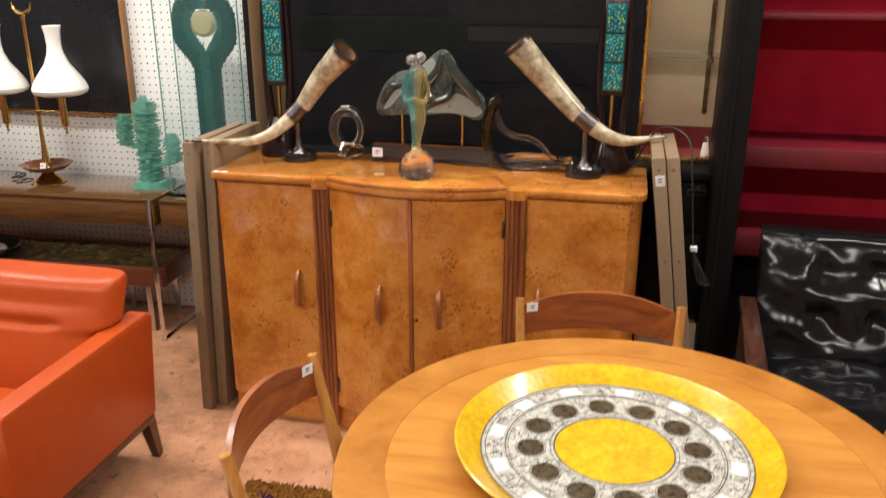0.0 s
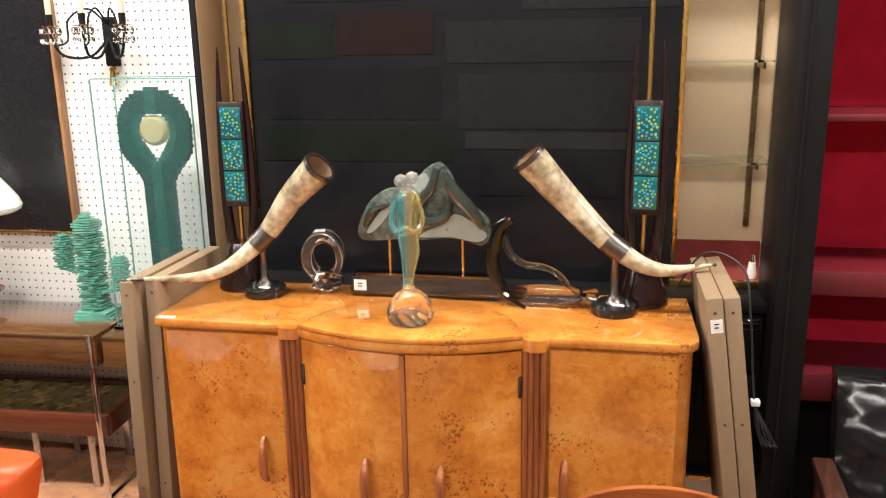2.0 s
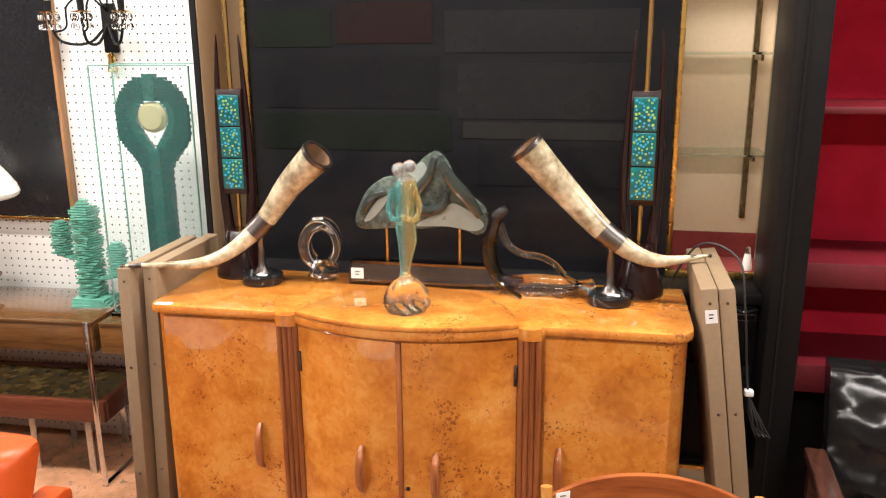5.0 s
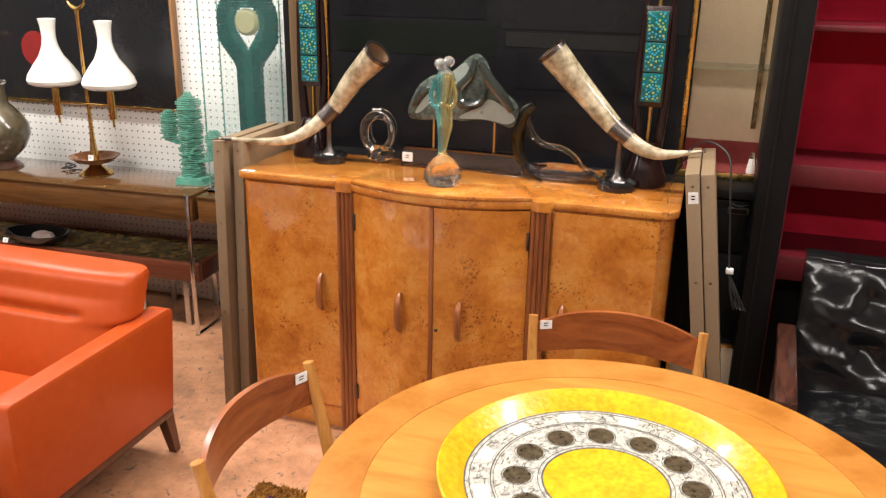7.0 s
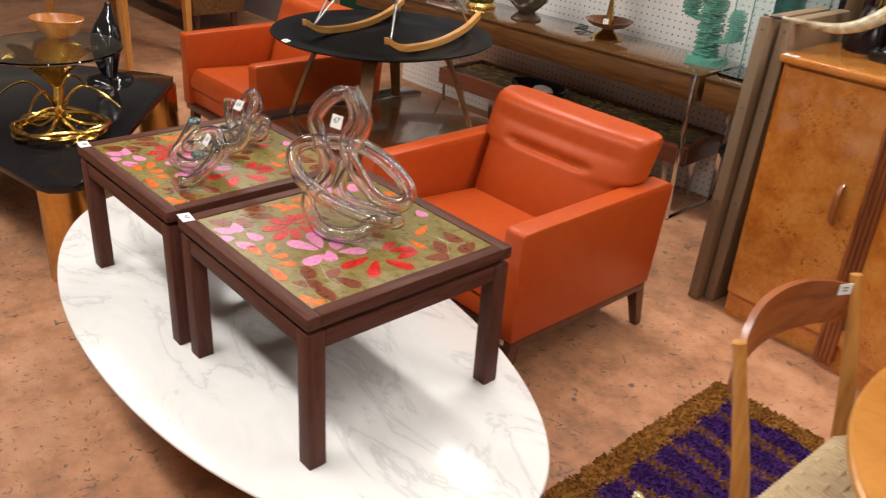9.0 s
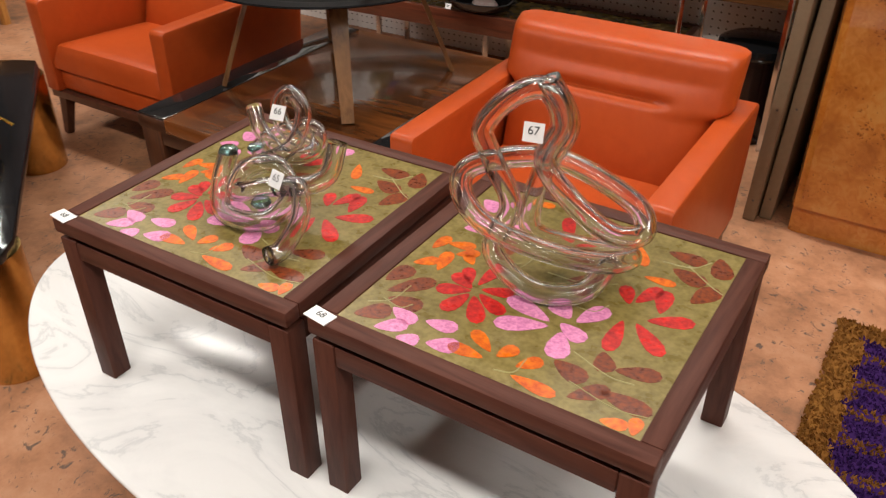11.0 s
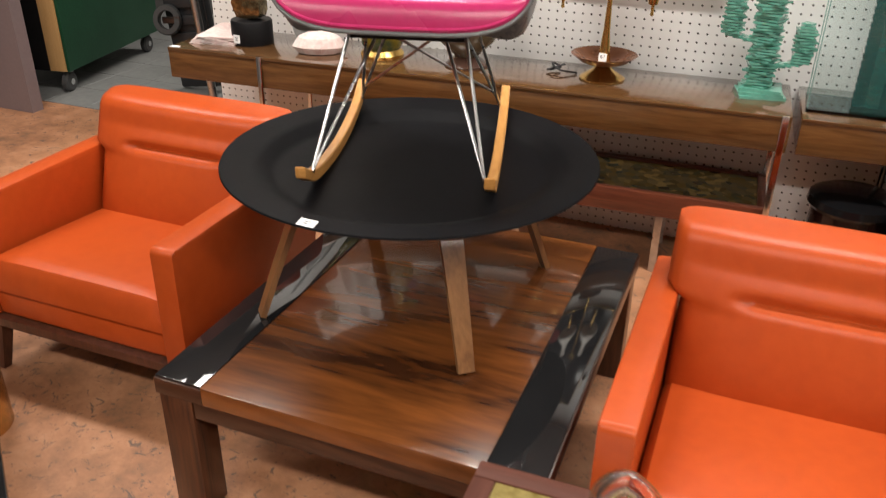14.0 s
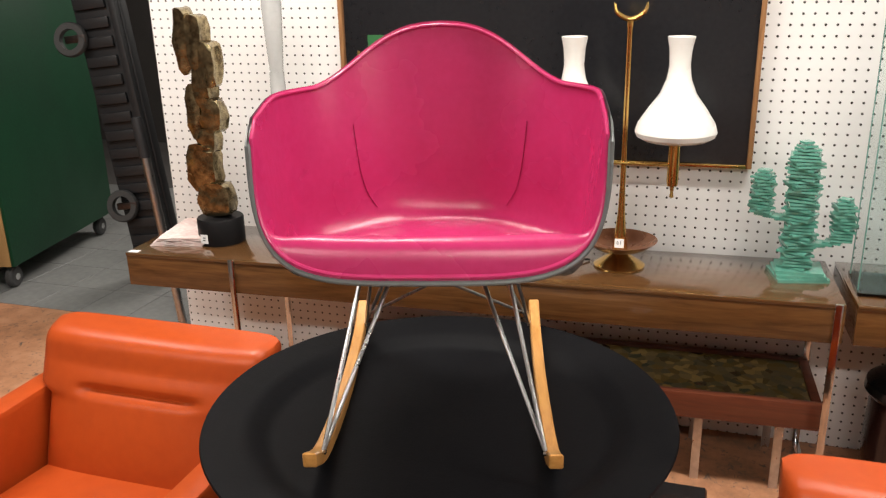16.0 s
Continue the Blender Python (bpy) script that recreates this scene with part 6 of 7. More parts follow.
def stone_bench():
    t = thing("stone_top_table", "low wooden table with mosaic stone inlay on steel legs", "coffee table", pose(-3.72, 3.22, 0, 0, 0, 2.4))
    L = 1.66
    part("stone_panel", box(0.03, L - 0.03, 0.03, 0.33, 0.315, 0.335), STONE_TOP, t, "mottled ochre stone mosaic panel")
    for x0, x1, y0, y1 in ((0, L, 0, 0.03), (0, L, 0.33, 0.36), (0, 0.03, 0.03, 0.33), (L - 0.03, L, 0.03, 0.33)):
        part("rim", box(x0, x1, y0, y1, 0.255, 0.345, 0.003), MAHOGANY_RED, t, "reddish wooden rim")
    part("underside", box(0.03, L - 0.03, 0.03, 0.33, 0.28, 0.3145), BLACK_PAINT, t)
    for x in (0.15, 0.75, 1.30, 1.55):
        for y in (0.05, 0.31):
            part("leg", box(x - 0.014, x + 0.014, y - 0.004, y + 0.004, 0, 0.28, 0.001), STEEL_WIRE, t, "flat steel leg")


MAHOGANY_RED = wood("red_mahogany_rim", (0.07, 0.018, 0.010), (0.15, 0.042, 0.020), 0.3, (2, 24, 24), 0.3)
stone_bench()
ds = thing("shell_dish", "black oval dish holding a pale shell", "dish", pose(-3.02, 3.32, 0.345))
part("dish", lathe([(0, 0), (0.10, 0), (0.15, 0.02), (0.18, 0.05), (0.185, 0.055), (0.178, 0.056), (0.145, 0.028), (0.10, 0.012), (0, 0.01)], 40, scale=(1, 0.62)), BLACK_GLOSS, ds)
part("shell", lathe([(0, 0), (0.03, 0.004), (0.05, 0.02), (0.042, 0.035), (0.02, 0.045), (0, 0.048)], 18, m=pose(0.03, 0, 0.0125), scale=(1.3, 0.8)), PAPER, ds, "pale shell")
tag(ds, pose(-0.10, -0.112, 0.03, 70), 0.03, 0.024)
stl = thing("drum_stool", "dark round drum stool under the credenza", "stool", pose(-1.78, 3.40, 0))
part("drum", lathe([(0, 0), (0.12, 0), (0.135, 0.03), (0.14, 0.2), (0.135, 0.36), (0, 0.36)], 36), MAHOGANY, stl)
part("seat", lathe([(0, 0.361), (0.145, 0.361), (0.155, 0.375), (0.15, 0.40), (0.12, 0.415), (0, 0.42)], 36), BLACK_LEATHER, stl)


def framed_art():
    t = thing("framed_painting", "large black abstract painting with thin wooden frame", "painting")
    x0, x1, z0, z1, y = -3.755, -2.335, 1.018, 2.45, 3.635
    part("canvas", box(x0, x1, y, y + 0.015, z0, z1), BLACK_PANEL2, t, "glossy black painted field")
    for a, b, c, d in ((x0 - 0.016, x0, z0 - 0.012, z1 + 0.012), (x1, x1 + 0.016, z0 - 0.012, z1 + 0.012)):
        part("frame_strip", box(a, b, y - 0.018, y + 0.02, c, d, 0.002), FRAME_WOOD, t, "thin brown wooden frame")
    for c, d in ((z0 - 0.012, z0), (z1, z1 + 0.012)):
        part("frame_strip", box(x0, x1, y - 0.018, y + 0.02, c, d, 0.002), BRASS, t, "thin brass frame edge")
    part("red_disc", lathe([(0, 0), (0.09, 0), (0.09, 0.0015), (0, 0.0015)], 40, m=pose(-3.17, y - 0.0005, 1.275, 90)), mat("red_oil_paint", (0.22, 0.012, 0.012), 0.5, scale=20), t, "dark red painted disc")
    for z, c, nm in ((1.33, (0.03, 0.16, 0.05), "green"), (1.16, (0.28, 0.02, 0.02), "red"), (1.03, (0.02, 0.05, 0.28), "blue")):
        part("painted_bar", box(-3.665, -3.60, y - 0.002, y - 0.0004, z, z + (0.11 if nm == "green" else 0.17 if nm == "red" else 0.13) - 0.004), mat(nm + "_oil_paint", c, 0.5, scale=20), t, nm + " painted bar")


BLACK_PANEL2 = mat("black_oil_gloss", (0.010, 0.010, 0.012), 0.16, second=(0.016, 0.016, 0.018), scale=2, mix=0.4)
FRAME_WOOD = wood("frame_wood", (0.20, 0.09, 0.035), (0.36, 0.18, 0.075), 0.45, (24, 24, 3))
framed_art()


def brass_lamp():
    t = thing("double_lamp", "brass table lamp with two white opal glass shades", "lamp", pose(-2.715, 3.44, CZ))
    part("base", lathe([(0, 0), (0.082, 0), (0.084, 0.006), (0.06, 0.022), (0.035, 0.038), (0.028, 0.05), (0, 0.05)], 48), BRASS, t)
    part("saucer", lathe([(0, 0.05), (0.03, 0.05), (0.085, 0.066), (0.118, 0.09), (0.121, 0.093), (0.115, 0.092), (0.08, 0.072), (0.03, 0.058), (0, 0.058)], 48), COPPER, t, "copper-coloured saucer")
    part("stem", lathe([(0.026, 0.058), (0.020, 0.10), (0.012, 0.18), (0.0088, 0.28), (0.0085, 0.77), (0.011, 0.775), (0.011, 0.79), (0, 0.795)], 24), BRASS, t)
    part("crescent", tube(curve_points([(-0.050, 0, 0.845), (-0.040, 0, 0.815), (0, 0, 0.795), (0.040, 0, 0.815), (0.050, 0, 0.845)], 8), lambda q: 0.002 + 0.007 * math.sin(math.pi * q), 10), BRASS, t, "crescent finial")
    part("crossbar", tube([(-0.165, -0.02, 0.352), (0.155, -0.02, 0.352)], 0.0055, 10), BRASS, t)
    for x in (-0.165, 0.155):
        part("socket", lathe([(0, 0.27), (0.006, 0.27), (0.006, 0.285), (0.016, 0.287), (0.018, 0.30), (0.018, 0.43), (0, 0.43)], 20, m=pose(x, -0.02, 0)), BRASS, t, "brass socket tube")
        sd = part("shade", lathe([(0.030, 0.43), (0.098, 0.434), (0.118, 0.445), (0.124, 0.46), (0.116, 0.487), (0.088, 0.53), (0.055, 0.575), (0.037, 0.62), (0.031, 0.66), (0.034, 0.71), (0.041, 0.745), (0.039, 0.746), (0.031, 0.71), (0.028, 0.66), (0.034, 0.62)], 48, m=pose(x, -0.02, 0)), WHITE_SHADE, t, "white opal glass shade")
        part("screw", lathe([(0, 0.245), (0.007, 0.25), (0.004, 0.27)], 10, m=pose(x, -0.02, 0)), BRASS, t)
    part("cord", tube(curve_points([(-0.10, 0.02, 0.004), (-0.16, -0.02, 0.02), (-0.20, 0.03, 0.03), (-0.17, 0.05, 0.012), (-0.21, 0.0, 0.01), (-0.15, 0.03, 0.03)], 7), 0.004, 6), DARK_PLASTIC, t, "coiled dark cord")
    tag(t, pose(0.0, -0.0265, 0.085, 82), 0.03, 0.03, "61")


COPPER = mat("copper_wood_saucer", (0.20, 0.075, 0.03), 0.28, 0.3, second=(0.13, 0.045, 0.02), scale=9)
brass_lamp()


def glass_cactus():
    t = thing("glass_cactus", "sea-green cactus of stacked glass plates", "sculpture", pose(-2.16, 3.475, CZ))
    rng = random.Random(9)
    meshes = {}

    def plate(x, y, z, half, rot):
        key = round(half, 3)
        if key not in meshes:
            n = 4
            o = [(1.22 * half * math.cos(2 * math.pi * (i + 0.5) / n), 1.16 * half * math.sin(2 * math.pi * (i + 0.5) / n)) for i in range(n)]
            ob = part("glass_plate", prism(o, 0, 0.0066), CACTUS_GLASS, t, "", 0)
            meshes[key] = ob.data
        else:
            ob = new("glass_plate", meshes[key])
            ob.parent = t
        ob.matrix_basis = pose(x, y, z, 0, 0, rot)
    for k in range(3):
        ob = part("base_plate", box(-0.078 + 0.004 * k, 0.078 - 0.004 * k, -0.07 + 0.004 * k, 0.07 - 0.004 * k, 0.011 * k, 0.011 * k + 0.0105), CACTUS_GLASS, t, "", 0)
        ob.matrix_basis = pose(0, 0, 0, 0, 0, 12 - 6 * k)
    n = 41
    for k in range(n):
        z = 0.034 + 0.0098 * k
        h = 0.050 if k < n - 4 else 0.050 - 0.008 * (k - n + 5)
        plate(-0.012 + rng.uniform(-0.004, 0.004), rng.uniform(-0.004, 0.004), z, h, rng.uniform(-32, 32))
    for s, z0, cnt, reach in ((-1, 0.185, 14, 0.115), (1, 0.105, 14, 0.125)):
        for k in range(3):
            plate(-0.012 + s * (0.05 + 0.027 * k), 0, z0 + 0.006 * k, 0.030, rng.uniform(-20, 20))
        for k in range(cnt):
            plate(-0.012 + s * reach + rng.uniform(-0.003, 0.003), 0, z0 + 0.022 + 0.0098 * k, 0.036 if k < cnt - 3 else 0.034 - 0.007 * (k - cnt + 3), rng.uniform(-32, 32))


glass_cactus()


def glass_pendulum():
    t = thing("glass_pendulum_sculpture", "teal stacked glass keyhole sculpture between glass sheets", "sculpture", pose(-1.805, 3.43, CZ))
    for y in (-0.075, 0.075):
        ob = part("glass_sheet", box(-0.195, 0.19, y - 0.004, y + 0.004, 0.012, 0.955, 0.001), PANE_GREEN, t, "clear glass sheet with green edges")
        ob.visible_shadow = False
        for x0, x1, z0, z1 in ((-0.1985, -0.1955, 0.012, 0.955), (0.1965, 0.1995, 0.012, 0.955), (-0.195, 0.19, 0.9555, 0.9595)):
            part("polished_edge", box(x0, x1, y - 0.004, y + 0.004, z0, z1), EDGE_GREEN, ob, "pale green polished glass edge", 0)
    ob = part("glass_side", box(0.191, 0.196, -0.079, 0.079, 0.012, 0.955), PANE_GREEN, t)
    ob.visible_shadow = False
    part("glass_base", box(-0.20, 0.20, -0.10, 0.10, 0, 0.011), CLEAR_GREEN, t, "thick green glass base")
    dark, mid = bmesh.new(), bmesh.new()
    step = 0.0125
    k = 0
    z = 0.0125
    while z < 0.915:
        c = 0.775
        d = z + step / 2 - c
        ring = math.sqrt(max(0, 0.146 ** 2 - d * d)) if abs(d) < 0.146 else 0
        neck = 0.060 + 0.085 * smooth01((z - 0.55) / 0.15)
        w = max(ring, neck if z < c else 0)
        hole = math.sqrt(max(0, 0.066 ** 2 - (d + 0.01) ** 2)) if d > -0.045 else 0.05 * smooth01((z - 0.625) / 0.10)
        j = 0.0012 * (1 if k % 2 else -1)
        if hole > 0.003:
            for s in (-1, 1):
                a, b2, m2 = s * hole, s * (w + j), s * (hole + 0.35 * (w - hole))
                box(min(m2, b2), max(m2, b2), -0.013 + j, 0.013 + j, z, z + step * 0.96, bm=dark)
                box(min(a, m2), max(a, m2), -0.010 - j, 0.010 - j, z, z + step * 0.96, bm=mid)
        else:
            for s in (-1, 1):
                box(min(s * 0.022, s * (w + j)), max(s * 0.022, s * (w + j)), -0.013 + j, 0.013 + j, z, z + step * 0.96, bm=dark)
            box(-0.0215, 0.0215, -0.017 - j, 0.010, z, z + step * 0.96, bm=mid)
        z += step
        k += 1
    tagged(part("stacked_glass", dark, TEAL_DARK, t, "dark teal stacked glass strips", 0), kind="stuff")
    tagged(part("stacked_glass", mid, TEAL_GLASS, t, "lighter teal stacked glass strips", 0), kind="stuff")
    part("amber_disc", lathe([(0, -0.02), (0.045, -0.018), (0.058, -0.006), (0.058, 0.006), (0.045, 0.018), (0, 0.02)], 32, m=pose(0, 0, 0.765, 90)), AMBER_DISC, t, "pale amber glass disc")
    tag(t, pose(-0.172, -0.0805, 0.935, 90), 0.03, 0.026)


AMBER_DISC = mat("pale_amber_glass", (0.46, 0.42, 0.24), 0.1, second=(0.34, 0.32, 0.17), scale=14, transmission=0.35, coat=0.3)
glass_pendulum()


def sconce():
    t = thing("wall_sconce", "black iron candle sconce with crystal drops", "sconce", pose(-2.08, 3.655, 1.825))
    part("back_plate", box(-0.03, 0.03, -0.018, 0, -0.13, 0.06, 0.006), BLACK_PAINT, t)
    part("tassel", lathe([(0, -0.21), (0.02, -0.205), (0.012, -0.15), (0.016, -0.14), (0.004, -0.128)], 16, m=pose(0, -0.02, 0)), GOLD, t, "gilt tassel")
    for x, y in ((-0.19, -0.11), (-0.01, -0.17), (0.12, -0.11)):
        arm = curve_points([(0, -0.02, -0.02), (x * 0.35, y * 0.5, -0.09), (x * 0.8, y * 0.9, -0.085), (x, y, -0.02), (x, y, 0.02)], 8)
        part("arm", tube(arm, 0.0055, 8), BLACK_PAINT, t)
        part("upper_scroll", tube(curve_points([(0, -0.02, 0.03), (x * 0.3, y * 0.5, 0.09), (x * 0.65, y * 0.8, 0.05), (x * 0.7, y * 0.85, -0.03), (x * 0.95, y, -0.05)], 8), 0.004, 8), BLACK_PAINT, t)
        part("drip_pan", lathe([(0, 0.018), (0.034, 0.024), (0.036, 0.028), (0, 0.024)], 20, m=pose(x, y, 0)), BRASS, t, "brass drip pan")
        part("cup", lathe([(0, 0.024), (0.012, 0.026), (0.014, 0.07), (0, 0.07)], 16, m=pose(x, y, 0)), BLACK_PAINT, t)
        part("candle", lathe([(0, 0.07), (0.0105, 0.07), (0.0125, 0.19), (0, 0.192)], 16, m=pose(x, y, 0)), IVORY, t, "ivory candle tube")
        for k in range(7):
            a = 2 * math.pi * k / 7
            b = lathe([(0, -0.026), (0.010, -0.012), (0.008, 0.0), (0.003, 0.006), (0, 0.007)], 6, m=pose(x + 0.033 * math.cos(a), y + 0.033 * math.sin(a), 0.014))
            lathe([(0, -0.056), (0.009, -0.046), (0.007, -0.034), (0, -0.027)], 6, b, pose(x + 0.034 * math.cos(a), y + 0.034 * math.sin(a), 0.012))
            part("crystal_drop", b, CLEAR, t, "faceted crystal drop", 0)


sconce()


def vase_olive():
    t = thing("vase", "olive-brown glazed urn vase with metal rim and foot", "vase", pose(-3.24, 3.40, CZ))
    part("body", lathe([(0, 0.035), (0.04, 0.035), (0.055, 0.05), (0.108, 0.10), (0.138, 0.17), (0.134, 0.22), (0.098, 0.28), (0.056, 0.325), (0.046, 0.38), (0.050, 0.415), (0.044, 0.415), (0.038, 0.38), (0, 0.37)], 48), mat("olive_glaze", (0.06, 0.05, 0.03), 0.18, second=(0.15, 0.12, 0.075), scale=9, fine=22, mix=0.5, coat=0.5), t)
    part("rim", lathe([(0.044, 0.414), (0.066, 0.43), (0.068, 0.434), (0.06, 0.436), (0.042, 0.42), (0.044, 0.414)], 40), CHROME, t, "silvery flared rim")
    part("foot", lathe([(0, 0), (0.082, 0), (0.084, 0.008), (0.06, 0.03), (0.045, 0.04), (0, 0.04)], 40), mat("brown_foot_glaze", (0.10, 0.05, 0.035), 0.2, scale=12, coat=0.4), t)


vase_olive()
yv = thing("bottle_lamp", "yellow-green glazed bottle lamp with brass fitting", "lamp", pose(-3.60, 3.40, CZ))
part("bottle", lathe([(0, 0.03), (0.07, 0.03), (0.083, 0.05), (0.086, 0.22), (0.075, 0.27), (0.042, 0.31), (0.036, 0.37), (0.042, 0.385), (0, 0.385)], 40), mat("yellow_green_glaze", (0.26, 0.19, 0.025), 0.16, second=(0.03, 0.055, 0.02), scale=16, fine=30, mix=0.55, coat=0.5), yv)
part("plinth", lathe([(0, 0), (0.085, 0), (0.088, 0.012), (0.075, 0.03), (0, 0.03)], 36), GOLD, yv, "yellow gilt plinth")
part("neck", lathe([(0.016, 0.385), (0.016, 0.56), (0.03, 0.575), (0.03, 0.62), (0.012, 0.635), (0.006, 0.70), (0, 0.705)], 20), BRASS, yv, "brass fitting")
part("knob", lathe([(0, -0.024), (0.018, -0.018), (0.024, 0), (0.018, 0.018), (0, 0.024)], 18, m=pose(-0.06, 0, 0.60)), MAHOGANY_RED, yv, "turned wooden knob")
wr = single("quartz_rock", lathe([(0, 0), (0.07, 0.003), (0.09, 0.03), (0.07, 0.065), (0.03, 0.085), (0, 0.088)], 9, scale=(1.25, 0.8)), PAPER, "pale rough quartz rock", "rock", pose(-3.85, 3.33, CZ, 0, 0, 20), smooth=0)
dc = thing("glass_decanter", "tall clear glass decanter with long stopper", "decanter", pose(-3.95, 3.46, CZ))
FROST = mat("frosted_glass", (0.72, 0.73, 0.72), 0.25, second=(0.62, 0.64, 0.63), scale=8, transmission=0.55)
part("bowl", lathe([(0, 0), (0.06, 0), (0.085, 0.06), (0.10, 0.25), (0.09, 0.42), (0.05, 0.50), (0.028, 0.54), (0.026, 0.62), (0, 0.62)], 40), FROST, dc, "pale clear glass bowl")
part("stopper", lathe([(0, 0.62), (0.024, 0.62), (0.030, 0.72), (0.036, 0.85), (0.02, 1.02), (0, 1.04)], 28), FROST, dc, "long pale glass stopper")


def bronze():
    t = thing("bronze_sculpture", "stacked cast bronze abstract column on a black base", "sculpture", pose(-4.185, 3.36, CZ))
    part("base", lathe([(0, 0), (0.084, 0), (0.086, 0.006), (0.086, 0.092), (0.082, 0.098), (0, 0.098)], 48), BLACK_PAINT, t, "black cylinder base")
    rng = random.Random(12)
    blocks = [(0.0, 0.10, 0.13, 0.12), (-0.04, 0.19, 0.12, 0.17), (-0.005, 0.33, 0.07, 0.09), (-0.04, 0.38, 0.06, 0.19), (0.015, 0.40, 0.10, 0.12), (0.0, 0.49, 0.07, 0.16), (0.03, 0.56, 0.07, 0.15), (-0.06, 0.60, 0.06, 0.22), (-0.01, 0.62, 0.06, 0.18)]
    for x, z, w, h in blocks:
        z, h = 0.10 + (z - 0.10) * 1.04, h * 1.06
        b = bmesh.new()
        bmesh.ops.create_cube(b, size=1)
        bmesh.ops.subdivide_edges(b, edges=list(b.edges), cuts=3, use_grid_fill=True)
        for v in b.verts:
            q = Vector((v.co.x * w, v.co.y * 0.07, v.co.z * h))
            q *= 1 - 0.18 * (abs(v.co.x) * abs(v.co.z) * 4) ** 2
            n = noise.noise_vector(q * 22 + Vector((x * 40, z * 30, 0)))
            v.co = q + n * 0.012 + Vector((x, 0, z + h / 2))
        part("bronze_block", b, BRONZE, t, smooth=40)
    tag(t, pose(-0.02, -0.0865, 0.03, 90), 0.03, 0.034)


bronze()


def papers():
    t = thing("paper_stack", "crumpled pale pink paper bundle on the credenza", "paper", pose(-4.345, 3.38, CZ, 0, 0, 12))
    for k in range(5):
        def sheet(u, v, k=k):
            return (u - 0.5) * 0.20 + 0.008 * k, (v - 0.5) * 0.26, 0.004 + 0.007 * k + 0.008 * noise.noise(Vector((u * 4, v * 4, k * 3.0)))
        b = grid_surface(sheet, 12, 12)
        skirt(b, 0.0007 + 0.0068 * k)
        part("sheet", b, PAPER, t, smooth=60)


papers()
ct = single("credenza_label", box(-0.02, 0.02, -0.012, 0.012, 0, 0.0012), WHITE_TAG, "small white paper price label on the credenza", "label", pose(-4.435, 3.165, CZ + 0.0005, 0, 0, 4), smooth=0)


# ---- glass knots on the enamel tables ----
KZ = MZ + 0.379


def hollow_rod(pts, r, wall=0.36):
    """A glass rod with an added bore, which gives it bright inner highlight lines."""
    b = tube(pts, r, 18)
    bore = tube([pts[0] + (pts[1] - pts[0]).normalized() * 0.006, *pts[1:-1], pts[-1] - (pts[-1] - pts[-2]).normalized() * 0.006], r * (1 - wall), 18)
    bmesh.ops.reverse_faces(bore, faces=bore.faces)
    return merge(b, bore)


def knot(points, r, m, label, number, tag_m, closed=False, tint=None, grow=(1, 1, 1)):
    points = [(x * grow[0], y * grow[1], r + 0.001 + (z - r) * grow[2]) for x, y, z in points]
    t = thing("glass_knot", label, "sculpture", m, "clear glass knot sculptures")
    part("knotted_rod", hollow_rod(curve_points(points, 9, closed), r), CLEAR, t, smooth=60)
    if tint:
        for p in tint:
            part("tinted_end", lathe([(0, -0.010), (r * 0.8, -0.006), (r * 1.02, 0), (r * 0.8, 0.006), (0, 0.010)], 16, m=Matrix.Translation(p)), AQUA, t, "aqua tinted glass end")
    tag(t, tag_m, 0.032, 0.030, number)


AQUA = glass("aqua_glass", (0.35, 0.62, 0.60))
knot([(0.10, 0.06, 0.050), (0.06, 0.012, 0.0185), (-0.02, 0.005, 0.0185), (-0.085, 0.05, 0.055), (-0.065, 0.10, 0.11), (-0.10, 0.12, 0.18), (-0.115, 0.125, 0.23), (-0.07, 0.125, 0.285), (-0.02, 0.12, 0.30),
      (0.005, 0.11, 0.25), (-0.015, 0.10, 0.19), (0.04, 0.075, 0.13), (0.10, 0.06, 0.095), (0.145, 0.085, 0.09), (0.125, 0.135, 0.115), (0.0, 0.165, 0.165), (-0.118, 0.12, 0.170), (-0.142, 0.075, 0.15), (-0.10, 0.045, 0.105),
      (0.0, 0.035, 0.07), (0.09, 0.035, 0.06), (0.13, 0.09, 0.04), (0.05, 0.13, 0.025), (-0.03, 0.10, 0.07), (-0.02, 0.12, 0.16), (0.015, 0.13, 0.24), (-0.02, 0.125, 0.315)], 0.0180,
     pose(-1.546, 0.975, KZ, 0, 0, 22), "large clear glass rod knot sculpture", "67", pose(-0.035, 0.092, 0.243, 72, 0, -10))
knot([(-0.10, 0.02, 0.075), (-0.09, -0.02, 0.03), (-0.03, -0.075, 0.019), (0.04, -0.06, 0.019), (0.05, -0.0, 0.04), (0.0, 0.03, 0.07), (-0.05, 0.01, 0.06), (-0.045, -0.03, 0.035), (0.01, -0.01, 0.05), (0.07, 0.01, 0.06), (0.105, 0.035, 0.08), (0.11, 0.06, 0.13)], 0.0185,
     pose(-2.10, 0.965, KZ), "clear glass rod knot sculpture with aqua ends", "65", pose(0.045, -0.02, 0.083, 60, 0, -10), tint=[(-0.11, 0.02, 0.083), (0.015, -0.035, 0.035)], grow=(1.1, 1.05, 1.1))
k6 = bpy.data.objects["glass_knot.001"]
part("curled_rod", hollow_rod(curve_points([(0.03, 0.0, 0.055), (0.085, -0.01, 0.075), (0.125, -0.055, 0.05), (0.13, -0.11, 0.018), (0.125, -0.14, 0.018)], 9), 0.017), CLEAR, k6, smooth=60)
